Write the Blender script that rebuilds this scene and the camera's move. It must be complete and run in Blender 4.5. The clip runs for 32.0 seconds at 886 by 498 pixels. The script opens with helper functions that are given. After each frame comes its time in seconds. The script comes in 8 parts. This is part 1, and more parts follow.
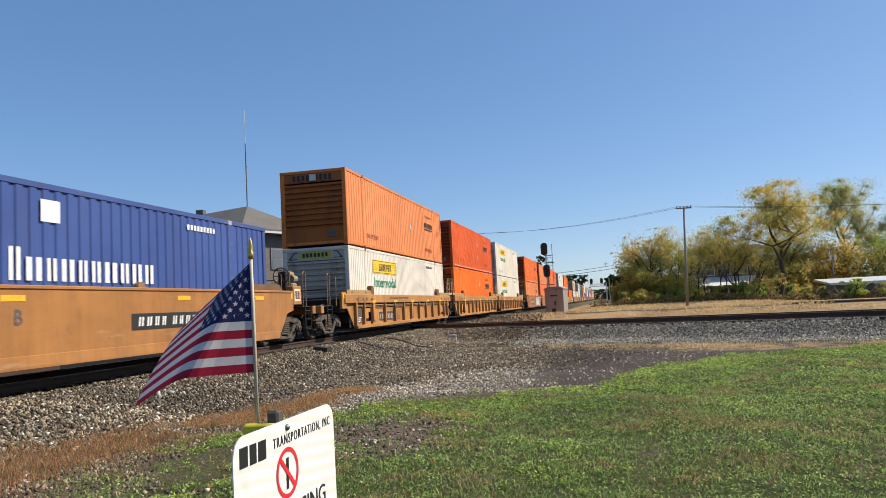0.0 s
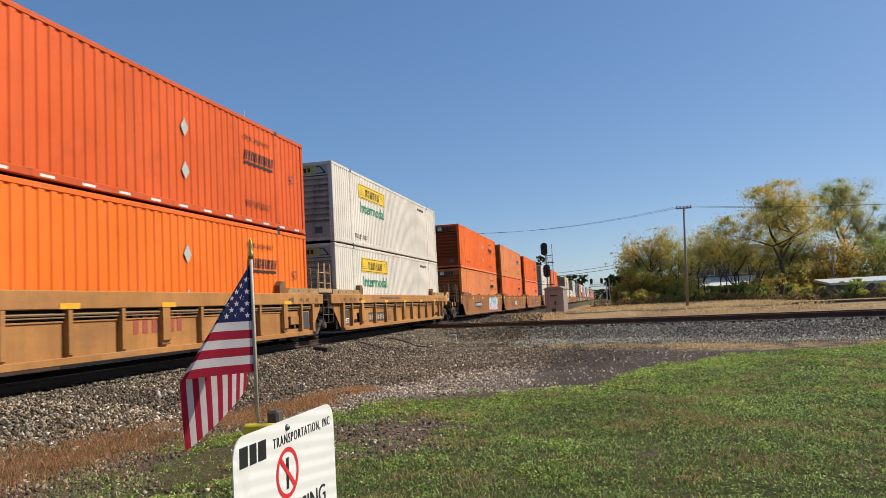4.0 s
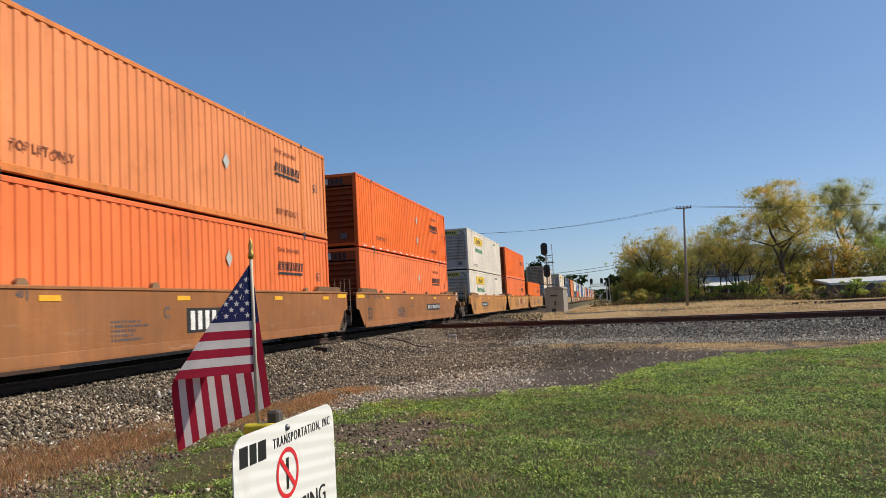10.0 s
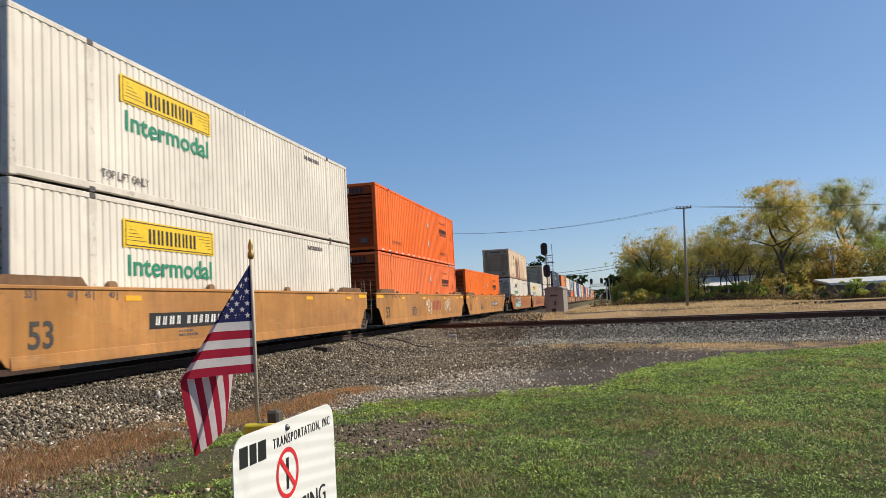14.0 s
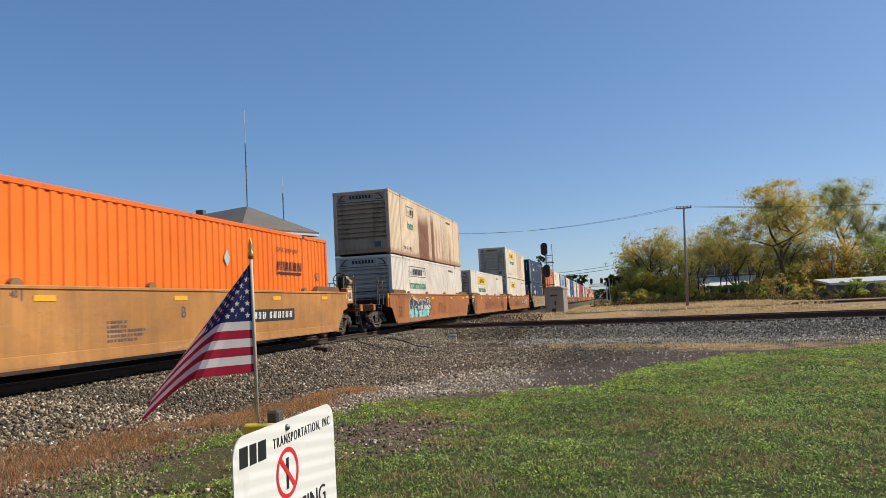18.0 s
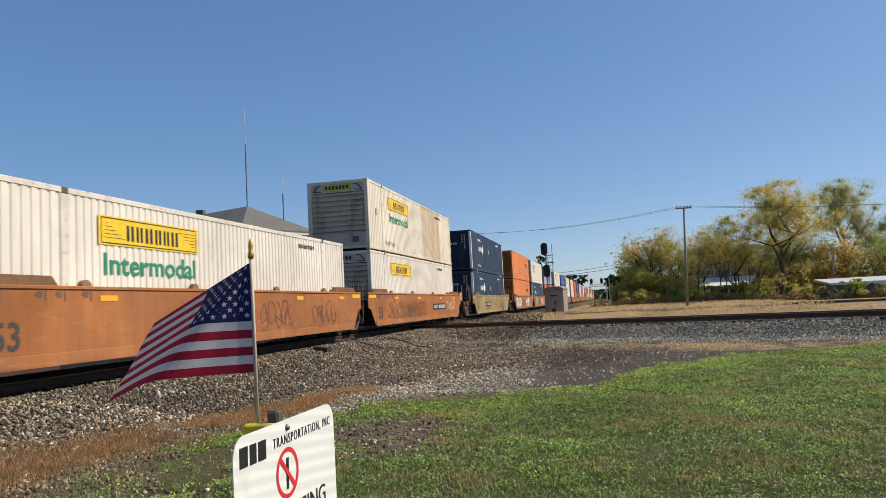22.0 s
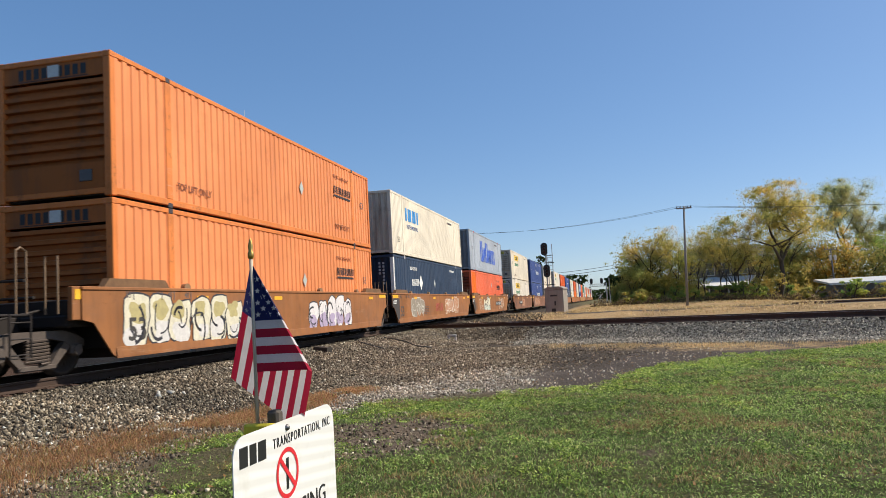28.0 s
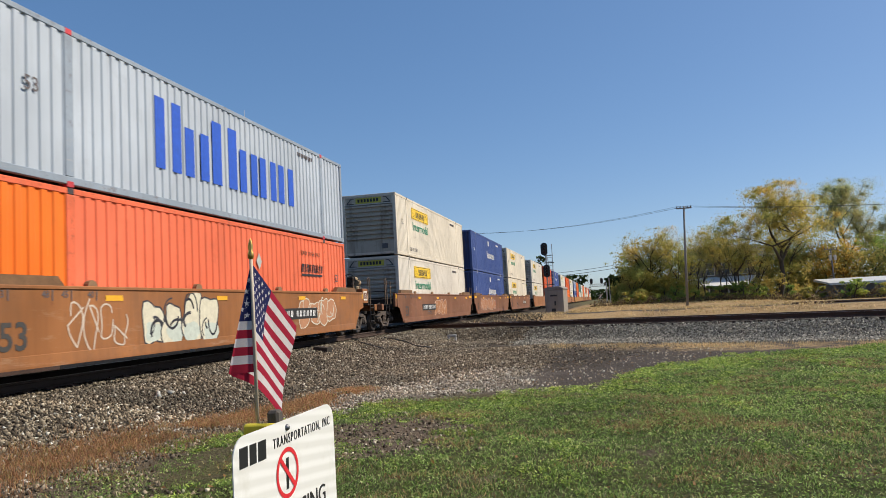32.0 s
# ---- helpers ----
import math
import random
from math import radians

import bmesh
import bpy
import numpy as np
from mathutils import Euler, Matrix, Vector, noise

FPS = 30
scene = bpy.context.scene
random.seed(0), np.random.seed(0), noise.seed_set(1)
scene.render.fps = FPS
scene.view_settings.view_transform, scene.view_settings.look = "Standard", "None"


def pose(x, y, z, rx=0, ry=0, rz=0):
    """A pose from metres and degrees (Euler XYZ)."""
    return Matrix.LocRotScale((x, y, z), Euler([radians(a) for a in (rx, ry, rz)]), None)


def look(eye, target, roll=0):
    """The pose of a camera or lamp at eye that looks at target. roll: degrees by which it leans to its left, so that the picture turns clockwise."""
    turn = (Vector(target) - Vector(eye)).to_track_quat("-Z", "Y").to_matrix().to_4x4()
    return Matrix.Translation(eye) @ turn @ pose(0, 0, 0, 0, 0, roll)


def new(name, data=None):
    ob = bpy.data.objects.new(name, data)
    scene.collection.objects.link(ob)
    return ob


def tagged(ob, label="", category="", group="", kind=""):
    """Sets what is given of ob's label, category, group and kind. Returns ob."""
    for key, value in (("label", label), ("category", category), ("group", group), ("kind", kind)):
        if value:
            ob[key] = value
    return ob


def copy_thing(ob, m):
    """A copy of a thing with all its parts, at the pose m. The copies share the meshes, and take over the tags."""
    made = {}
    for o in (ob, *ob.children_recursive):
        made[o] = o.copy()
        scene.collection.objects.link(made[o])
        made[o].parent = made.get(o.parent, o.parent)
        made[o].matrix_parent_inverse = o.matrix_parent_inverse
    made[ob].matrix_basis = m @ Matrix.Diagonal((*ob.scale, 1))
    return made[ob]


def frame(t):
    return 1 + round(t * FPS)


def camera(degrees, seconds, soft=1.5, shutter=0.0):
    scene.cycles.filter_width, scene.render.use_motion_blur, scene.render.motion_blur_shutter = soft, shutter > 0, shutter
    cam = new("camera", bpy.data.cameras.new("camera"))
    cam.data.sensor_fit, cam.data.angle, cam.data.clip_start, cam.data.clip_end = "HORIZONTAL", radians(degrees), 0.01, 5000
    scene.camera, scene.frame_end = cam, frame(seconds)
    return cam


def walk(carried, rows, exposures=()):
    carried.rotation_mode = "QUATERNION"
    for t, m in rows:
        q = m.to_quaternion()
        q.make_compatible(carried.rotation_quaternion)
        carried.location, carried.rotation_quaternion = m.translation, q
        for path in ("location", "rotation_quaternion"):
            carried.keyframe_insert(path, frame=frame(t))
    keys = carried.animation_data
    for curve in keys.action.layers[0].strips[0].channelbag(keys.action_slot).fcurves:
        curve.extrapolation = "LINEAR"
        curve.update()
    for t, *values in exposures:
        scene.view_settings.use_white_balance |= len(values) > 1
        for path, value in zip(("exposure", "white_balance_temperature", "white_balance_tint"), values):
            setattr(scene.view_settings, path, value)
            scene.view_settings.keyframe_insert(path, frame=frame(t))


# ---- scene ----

# World: z = 0 at the top of the rails, +y along the train's track away from the camera.
cam = camera(61.23, 32.0, 0.7, 0.15)
EYE = (0.0, 0.0, 0.88)
AIM = (-0.2093, 0.9746, 0.0765)
SHOT = look(EYE, (EYE[0] + AIM[0], EYE[1] + AIM[1], EYE[2] + AIM[2]), -3.05)
walk(cam, [(0, SHOT), (32, SHOT)], [(0, 0.20), (1, 0.12), (2, -0.08), (3, 0.0), (6, -0.10), (7, -0.04), (8, 0.02), (10, -0.04), (12, -0.08), (14, 0.0), (17, -0.04), (20, 0.03), (21, -0.02), (22, -0.03), (25, 0.0), (28, 0.14), (29, -0.05), (30, 0.12), (31, 0.0), (32, -0.03)])

# ---------------------------------------------------------------- light
SUN_TO = Vector((0.675, 0.28, 0.67)).normalized()
world = bpy.data.worlds.new("sky")
scene.world = world
world.use_nodes = True
wn = world.node_tree
sky = wn.nodes.new("ShaderNodeTexSky")
sky.sky_type = "NISHITA"
sky.sun_disc = False
sky.sun_elevation = math.asin(SUN_TO.z)
sky.sun_rotation = math.atan2(SUN_TO.x, SUN_TO.y)
sky.altitude = 0
sky.air_density, sky.dust_density, sky.ozone_density = 0.7, 0.6, 2.0
vivid = wn.nodes.new("ShaderNodeHueSaturation")
vivid.inputs["Saturation"].default_value = 1.46
even = wn.nodes.new("ShaderNodeGamma")
even.inputs[1].default_value = 0.60
wn.links.new(sky.outputs[0], even.inputs[0])
wn.links.new(even.outputs[0], vivid.inputs["Color"])
clear = wn.nodes.new("ShaderNodeMix")
clear.data_type, clear.blend_type = "RGBA", "MULTIPLY"
clear.inputs[0].default_value = 1.0
clear.inputs[7].default_value = (0.90, 0.965, 1.065, 1)
wn.links.new(vivid.outputs[0], clear.inputs[6])
wn.links.new(clear.outputs[2], wn.nodes["Background"].inputs[0])
wn.nodes["Background"].inputs[1].default_value = 0.23
sun = new("sun", bpy.data.lights.new("sun", "SUN"))
sun.data.energy, sun.data.angle, sun.data.color = 5.3, radians(0.53), (1.0, 0.90, 0.75)
sun.matrix_world = look(SUN_TO * 50, (0, 0, 0))
scene.view_settings.exposure = 0.0


# ---------------------------------------------------------------- materials
class Nodes:
    """A node material under construction."""

    def __init__(self, name):
        self.m = bpy.data.materials.new(name)
        self.m.use_nodes = True
        self.t = self.m.node_tree
        self.b = self.t.nodes["Principled BSDF"]

    def n(self, kind, **kw):
        node = self.t.nodes.new(kind)
        if "operation" in kw:
            node.operation = kw["operation"]
        if "data_type" in kw:
            node.data_type = kw["data_type"]
        if "blend_type" in kw:
            node.blend_type = kw["blend_type"]
        if "wave_type" in kw:
            node.wave_type, node.bands_direction = kw["wave_type"], kw["bands_direction"]
        return node

    def link(self, a, b):
        self.t.links.new(a, b)

    def coords(self, kind="Object"):
        return self.n("ShaderNodeTexCoord").outputs[kind]

    def noise(self, scale, detail=4, rough=0.6, vec=None, stretch=None):
        nz = self.n("ShaderNodeTexNoise")
        nz.inputs["Scale"].default_value = scale
        nz.inputs["Detail"].default_value = detail
        nz.inputs["Roughness"].default_value = rough
        v = vec or self.coords()
        if stretch:
            mp = self.n("ShaderNodeMapping")
            mp.inputs["Scale"].default_value = stretch
            self.link(v, mp.inputs[0])
            v = mp.outputs[0]
        self.link(v, nz.inputs["Vector"])
        return nz.outputs["Fac"]

    def ramp(self, fac, a, b, lo=(0, 0, 0, 1), hi=(1, 1, 1, 1)):
        r = self.n("ShaderNodeValToRGB")
        r.color_ramp.elements[0].position, r.color_ramp.elements[1].position = a, b
        r.color_ramp.elements[0].color, r.color_ramp.elements[1].color = lo, hi
        self.link(fac, r.inputs[0])
        return r.outputs[0]

    def mix(self, fac, a, b, mode="MIX"):
        x = self.n("ShaderNodeMix", data_type="RGBA", blend_type=mode)
        for sock, v in ((x.inputs[0], fac), (x.inputs[6], a), (x.inputs[7], b)):
            if hasattr(v, "is_linked"):
                self.link(v, sock)
            else:
                sock.default_value = v if not isinstance(v, tuple) or len(v) == 4 else (*v, 1)
        return x.outputs[2]

    def math(self, op, a, b=0.0):
        x = self.n("ShaderNodeMath", operation=op)
        for sock, v in ((x.inputs[0], a), (x.inputs[1], b)):
            if hasattr(v, "is_linked"):
                self.link(v, sock)
            else:
                sock.default_value = v
        return x.outputs[0]

    def bump(self, height, strength=0.3, dist=0.01):
        x = self.n("ShaderNodeBump")
        x.inputs["Strength"].default_value = strength
        x.inputs["Distance"].default_value = dist
        self.link(height, x.inputs["Height"])
        self.link(x.outputs[0], self.b.inputs["Normal"])

    def color(self, v):
        if hasattr(v, "is_linked"):
            self.link(v, self.b.inputs["Base Color"])
        else:
            self.b.inputs["Base Color"].default_value = (*v, 1)

    def done(self, rough=0.6, metal=0.0, spec=0.5):
        if hasattr(rough, "is_linked"):
            self.link(rough, self.b.inputs["Roughness"])
        else:
            self.b.inputs["Roughness"].default_value = rough
        self.b.inputs["Metallic"].default_value = metal
        self.b.inputs["Specular IOR Level"].default_value = spec
        return self.m


MATS = {}


def weathered(name, col, rough=0.55, dirt=0.25, dirt_col=(0.10, 0.065, 0.04), rust=0.0, streak=3.0, metal=0.0, fade=0.12):
    """Painted or bare sheet metal with fading, vertical dirt streaks, rust spots and fine grain."""
    if name in MATS:
        return MATS[name]
    k = Nodes(name)
    co = k.coords()
    rnd = k.n("ShaderNodeObjectInfo").outputs["Random"]
    big = k.noise(0.35, 3, 0.6, co)
    c = k.mix(k.ramp(big, 0.35, 0.7), tuple(x * (1 - fade) for x in col), tuple(min(0.9, x * (1 + fade) + 0.008) for x in col))
    st = k.noise(streak, 5, 0.65, co, (1, 1, 0.12))
    c = k.mix(k.math("MULTIPLY", k.ramp(st, 0.50, 0.78), dirt), c, dirt_col)
    grime = k.noise(1.3, 6, 0.7, co)
    c = k.mix(k.math("MULTIPLY", k.ramp(grime, 0.55, 0.8), dirt * 0.9), c, tuple(x * 0.7 for x in dirt_col))
    if name.startswith("rusty_white"):
        sp = k.n("ShaderNodeSeparateXYZ")
        k.link(co, sp.inputs[0])
        def patch(y0, y1, top, soft):
            """Rust that has run down from a height, between two places along the side, with a ragged edge."""
            wob = k.math("MULTIPLY", k.math("SUBTRACT", k.noise(1.0, 5, 0.7, co, (0.2, 2.6, 0.15)), 0.5), 0.7)
            y = k.math("ADD", sp.outputs[1], wob)
            a = k.ramp(k.math("MULTIPLY", k.math("SUBTRACT", y, y0), 1 / soft), 0.0, 1.0)
            b = k.ramp(k.math("MULTIPLY", k.math("SUBTRACT", y1, y), 1 / soft), 0.0, 1.0)
            z = k.ramp(k.math("MULTIPLY", k.math("SUBTRACT", top, k.math("ADD", sp.outputs[2], k.math("MULTIPLY", wob, 0.8))), 1.6), 0.0, 1.0)
            return k.math("MULTIPLY", k.math("MULTIPLY", a, b), z)
        line = k.noise(1.0, 6, 0.72, co, (0.2, 2.6, 0.10))
        c = k.mix(k.math("MULTIPLY", k.ramp(k.noise(0.6, 5, 0.7, co, (1, 1.5, 0.3)), 0.42, 0.68), 0.24), c, (0.52, 0.32, 0.17))
        c = k.mix(k.math("MULTIPLY", k.ramp(k.noise(1.0, 6, 0.75, co, (0.2, 2.2, 0.3)), 0.54, 0.66), 0.35), c, (0.34, 0.18, 0.09))
        foot = k.ramp(k.math("ADD", sp.outputs[2], k.math("MULTIPLY", k.noise(1.5, 6, 0.75, co), 0.5)), 0.38, 0.62, (1, 1, 1, 1), (0, 0, 0, 1))
        c = k.mix(k.math("MULTIPLY", foot, 0.65), c, (0.22, 0.10, 0.048))
        c = k.mix(k.math("MULTIPLY", patch(5.0, 13.6, 2.3, 0.9), k.ramp(line, 0.44, 0.66)), c, (0.40, 0.18, 0.085))
        c = k.mix(k.math("MULTIPLY", patch(5.2, 7.5, 2.45, 0.14), 0.92), c, (0.17, 0.050, 0.024))
        c = k.mix(k.math("MULTIPLY", patch(8.0, 8.85, 2.75, 0.12), 0.88), c, (0.13, 0.048, 0.023))
        c = k.mix(k.math("MULTIPLY", patch(10.6, 13.4, 1.5, 0.5), k.ramp(line, 0.45, 0.58)), c, (0.20, 0.08, 0.04))
    elif name.startswith("cream_patched"):
        sp = k.n("ShaderNodeSeparateXYZ")
        k.link(co, sp.inputs[0])
        zone = k.math("MULTIPLY", k.math("GREATER_THAN", sp.outputs[1], 8.9), k.math("LESS_THAN", sp.outputs[1], 13.2))
        line = k.noise(1.0, 6, 0.72, co, (0.2, 3.0, 0.10))
        c = k.mix(k.math("MULTIPLY", zone, k.ramp(line, 0.30, 0.62)), c, (0.50, 0.33, 0.19))
    elif name.startswith("car_"):
        sp = k.n("ShaderNodeSeparateXYZ")
        k.link(co, sp.inputs[0])
        run = k.noise(1.0, 6, 0.72, co, (0.3, 3.2, 0.16))
        c = k.mix(k.math("MULTIPLY", k.ramp(run, 0.46, 0.70), 0.32), c, tuple(x * 0.45 for x in col))
        c = k.mix(k.math("MULTIPLY", k.ramp(k.noise(0.5, 6, 0.75, co, (1, 0.7, 1.6)), 0.46, 0.72), 0.62), c, (0.20, 0.10, 0.055))
        c = k.mix(k.math("MULTIPLY", k.ramp(k.noise(5.0, 7, 0.8, co, (1, 0.6, 1)), 0.60, 0.70), 0.6), c, (0.15, 0.05, 0.022))
        if name == "car_olive":
            c = k.mix(k.math("MULTIPLY", k.ramp(k.noise(0.7, 6, 0.75, co, (1, 0.5, 2.2)), 0.52, 0.58), 0.6), c, (0.36, 0.235, 0.085))
            c = k.mix(k.math("MULTIPLY", k.ramp(k.noise(0.9, 6, 0.75, co, (1, 0.6, 1.7)), 0.57, 0.62), 0.7), c, (0.42, 0.34, 0.22))
        c = k.mix(k.math("MULTIPLY", k.ramp(k.noise(2.2, 7, 0.75, co, (1, 0.25, 2.0)), 0.60, 0.74), 0.35), c, (0.52, 0.40, 0.28))
    elif rust:
        rs = k.noise(1.1, 8, 0.72, co, (1, 1, 0.22))
        c = k.mix(k.math("MULTIPLY", k.ramp(rs, 0.53, 0.66), rust), c, (0.16, 0.055, 0.022))
    c = k.mix(k.math("MULTIPLY", rnd, 0.10), c, tuple(x * 0.8 for x in col))
    k.color(c)
    fine = k.noise(60, 4, 0.7, co)
    k.bump(fine, 0.10, 0.003)
    if name.endswith("_frame"):
        scuff = k.noise(2.6, 7, 0.78, co, (1.5, 0.45, 3.5))
        c = k.mix(k.math("MULTIPLY", k.ramp(scuff, 0.58, 0.68), 0.28), c, (0.55, 0.47, 0.40))
        c = k.mix(k.math("MULTIPLY", k.ramp(k.noise(3.4, 6, 0.8, co, (1, 1, 1.4)), 0.56, 0.66), 0.5), c, (0.10, 0.045, 0.022))
        k.color(c)
    MATS[name] = k.done(k.ramp(grime, 0.3, 0.8, (rough - 0.02,) * 3 + (1,), (rough + 0.2,) * 3 + (1,)), metal, 0.25)
    return MATS[name]


def plain(name, col, rough=0.6, metal=0.0, var=0.18, scale=9.0, bump=0.15):
    """A smaller surface with two scales of variation."""
    if name in MATS:
        return MATS[name]
    k = Nodes(name)
    co = k.coords()
    a = k.noise(scale, 5, 0.65, co)
    b = k.noise(scale * 9, 3, 0.6, co)
    f = k.math("ADD", k.math("MULTIPLY", a, 0.7), k.math("MULTIPLY", b, 0.3))
    k.color(k.mix(k.ramp(f, 0.3, 0.7), tuple(x * (1 - var) for x in col), tuple(min(0.92, x * (1 + var)) for x in col)))
    k.bump(f, bump, 0.004)
    MATS[name] = k.done(rough, metal)
    return MATS[name]


def wood(name, col, rough=0.8, axis=1):
    if name in MATS:
        return MATS[name]
    k = Nodes(name)
    co = k.coords()
    s = [14.0, 14.0, 14.0]
    s[axis] = 0.8
    g = k.noise(3.0, 8, 0.7, co, tuple(s))
    rnd = k.n("ShaderNodeObjectInfo").outputs["Random"]
    c = k.mix(k.ramp(g, 0.35, 0.7), tuple(x * 0.55 for x in col), tuple(x * 1.25 for x in col))
    c = k.mix(k.math("MULTIPLY", rnd, 0.4), c, tuple(x * 0.6 for x in col))
    k.color(c)
    k.bump(g, 0.5, 0.01)
    MATS[name] = k.done(rough)
    return MATS[name]


def islands(name, stops, rough=0.8, trans=0.0, grain=40.0):
    """Many loose pieces in one mesh; each takes its own shade from the ramp."""
    if name in MATS:
        return MATS[name]
    k = Nodes(name)
    r = k.n("ShaderNodeNewGeometry").outputs["Random Per Island"]
    rp = k.n("ShaderNodeValToRGB")
    el = rp.color_ramp.elements
    while len(el) < len(stops):
        el.new(0.5)
    for i, (p, c) in enumerate(stops):
        el[i].position, el[i].color = p, (*c, 1)
    k.link(r, rp.inputs[0])
    big = k.noise(0.5, 3, 0.6)
    fine = k.noise(grain, 3, 0.6)
    mul = k.mix(1.0, rp.outputs[0], k.ramp(k.math("ADD", k.math("MULTIPLY", big, 0.6), k.math("MULTIPLY", fine, 0.4)), 0.32, 0.70, (0.56, 0.60, 0.60, 1), (1.40, 1.34, 1.20, 1)), "MULTIPLY")
    if trans > 0.5:
        warm = k.ramp(k.noise(0.26, 3, 0.6), 0.42, 0.60, (0.90, 1.01, 1.02, 1), (1.15, 0.98, 0.84, 1))
        mul = k.mix(1.0, mul, warm, "MULTIPLY")
    k.color(mul)
    if trans:
        tr = k.n("ShaderNodeBsdfTranslucent")
        k.link(mul, tr.inputs[0])
        ms = k.n("ShaderNodeMixShader")
        ms.inputs[0].default_value = trans
        out = k.t.nodes["Material Output"]
        k.link(k.b.outputs[0], ms.inputs[1])
        k.link(tr.outputs[0], ms.inputs[2])
        k.link(ms.outputs[0], out.inputs[0])
    MATS[name] = k.done(rough, 0.0, 0.3)
    return MATS[name]


# ---------------------------------------------------------------- mesh tools
class Mesh:
    """Gathers points and faces for one mesh."""

    def __init__(self):
        self.v, self.f, self.i = [], [], []

    def add(self, verts, faces, mat=0):
        o = len(self.v)
        self.v += [tuple(p) for p in verts]
        self.f += [tuple(a + o for a in q) for q in faces]
        self.i += [mat] * len(faces)
        return self

    def box(self, x0, x1, y0, y1, z0, z1, b=0.0, mat=0):
        if b <= 0:
            v = [(x, y, z) for x in (x0, x1) for y in (y0, y1) for z in (z0, z1)]
            return self.add(v, [(0, 1, 3, 2), (4, 6, 7, 5), (0, 4, 5, 1), (2, 3, 7, 6), (0, 2, 6, 4), (1, 5, 7, 3)], mat)
        v, c = [], []
        for sx in (0, 1):
            for sy in (0, 1):
                for sz in (0, 1):
                    x, y, z = (x0, x1)[sx], (y0, y1)[sy], (z0, z1)[sz]
                    dx, dy, dz = b * (1 - 2 * sx), b * (1 - 2 * sy), b * (1 - 2 * sz)
                    v += [(x, y + dy, z + dz), (x + dx, y, z + dz), (x + dx, y + dy, z)]
        k = lambda sx, sy, sz, a: ((sx * 2 + sy) * 2 + sz) * 3 + a
        for s in (0, 1):
            c.append([k(s, 0, 0, 0), k(s, 0, 1, 0), k(s, 1, 1, 0), k(s, 1, 0, 0)][:: 1 if s == 0 else -1])
            c.append([k(0, s, 0, 1), k(1, s, 0, 1), k(1, s, 1, 1), k(0, s, 1, 1)][:: 1 if s == 0 else -1])
            c.append([k(0, 0, s, 2), k(0, 1, s, 2), k(1, 1, s, 2), k(1, 0, s, 2)][:: 1 if s == 0 else -1])
        for a in (0, 1):
            for d in (0, 1):
                c.append([k(0, a, d, 1), k(1, a, d, 1), k(1, a, d, 2), k(0, a, d, 2)])
                c.append([k(a, 0, d, 0), k(a, 1, d, 0), k(a, 1, d, 2), k(a, 0, d, 2)])
                c.append([k(a, d, 0, 0), k(a, d, 1, 0), k(a, d, 1, 1), k(a, d, 0, 1)])
        for sx in (0, 1):
            for sy in (0, 1):
                for sz in (0, 1):
                    c.append([k(sx, sy, sz, 0), k(sx, sy, sz, 1), k(sx, sy, sz, 2)])
        return self.add(v, c, mat)

    def prism(self, poly, axis, a, b, mat=0):
        """A polygon in the plane across axis, pushed from a to b. poly holds the two other coordinates in x, y, z order."""
        n = len(poly)
        put = {"x": lambda p, t: (t, p[0], p[1]), "y": lambda p, t: (p[0], t, p[1]), "z": lambda p, t: (p[0], p[1], t)}[axis]
        v = [put(p, a) for p in poly] + [put(p, b) for p in poly]
        f = [tuple(range(n))[::-1], tuple(range(n, 2 * n))] + [(i, (i + 1) % n, n + (i + 1) % n, n + i) for i in range(n)]
        return self.add(v, f, mat)

    def tube(self, pts, rads, seg=8, caps=True, mat=0):
        """A tube along points, with a radius at each."""
        pts = [Vector(p) for p in pts]
        if not hasattr(rads, "__len__"):
            rads = [rads] * len(pts)
        v, f = [], []
        ref = None
        for i, p in enumerate(pts):
            d = (pts[min(i + 1, len(pts) - 1)] - pts[max(i - 1, 0)]).normalized()
            if ref is None:
                ref = Vector((1, 0, 0)) if abs(d.x) < 0.8 else Vector((0, 1, 0))
            a = (ref - d * ref.dot(d)).normalized()
            ref = a
            b = d.cross(a)
            for s in range(seg):
                w = 2 * math.pi * s / seg
                v.append(p + (a * math.cos(w) + b * math.sin(w)) * rads[i])
        for i in range(len(pts) - 1):
            for s in range(seg):
                f.append((i * seg + s, i * seg + (s + 1) % seg, (i + 1) * seg + (s + 1) % seg, (i + 1) * seg + s))
        if caps:
            f += [tuple(range(seg))[::-1], tuple(range((len(pts) - 1) * seg, len(pts) * seg))]
        return self.add(v, f, mat)

    def lathe(self, prof, axis, c, seg=24, mat=0):
        """A profile of (radius, along) turned about an axis through c."""
        v, f = [], []
        for r, t in prof:
            for s in range(seg):
                w = 2 * math.pi * s / seg
                p, q = r * math.cos(w), r * math.sin(w)
                v.append({"x": (c[0] + t, c[1] + p, c[2] + q), "y": (c[0] + p, c[1] + t, c[2] + q), "z": (c[0] + p, c[1] + q, c[2] + t)}[axis])
        for i in range(len(prof) - 1):
            for s in range(seg):
                f.append((i * seg + s, i * seg + (s + 1) % seg, (i + 1) * seg + (s + 1) % seg, (i + 1) * seg + s))
        return self.add(v, f, mat)

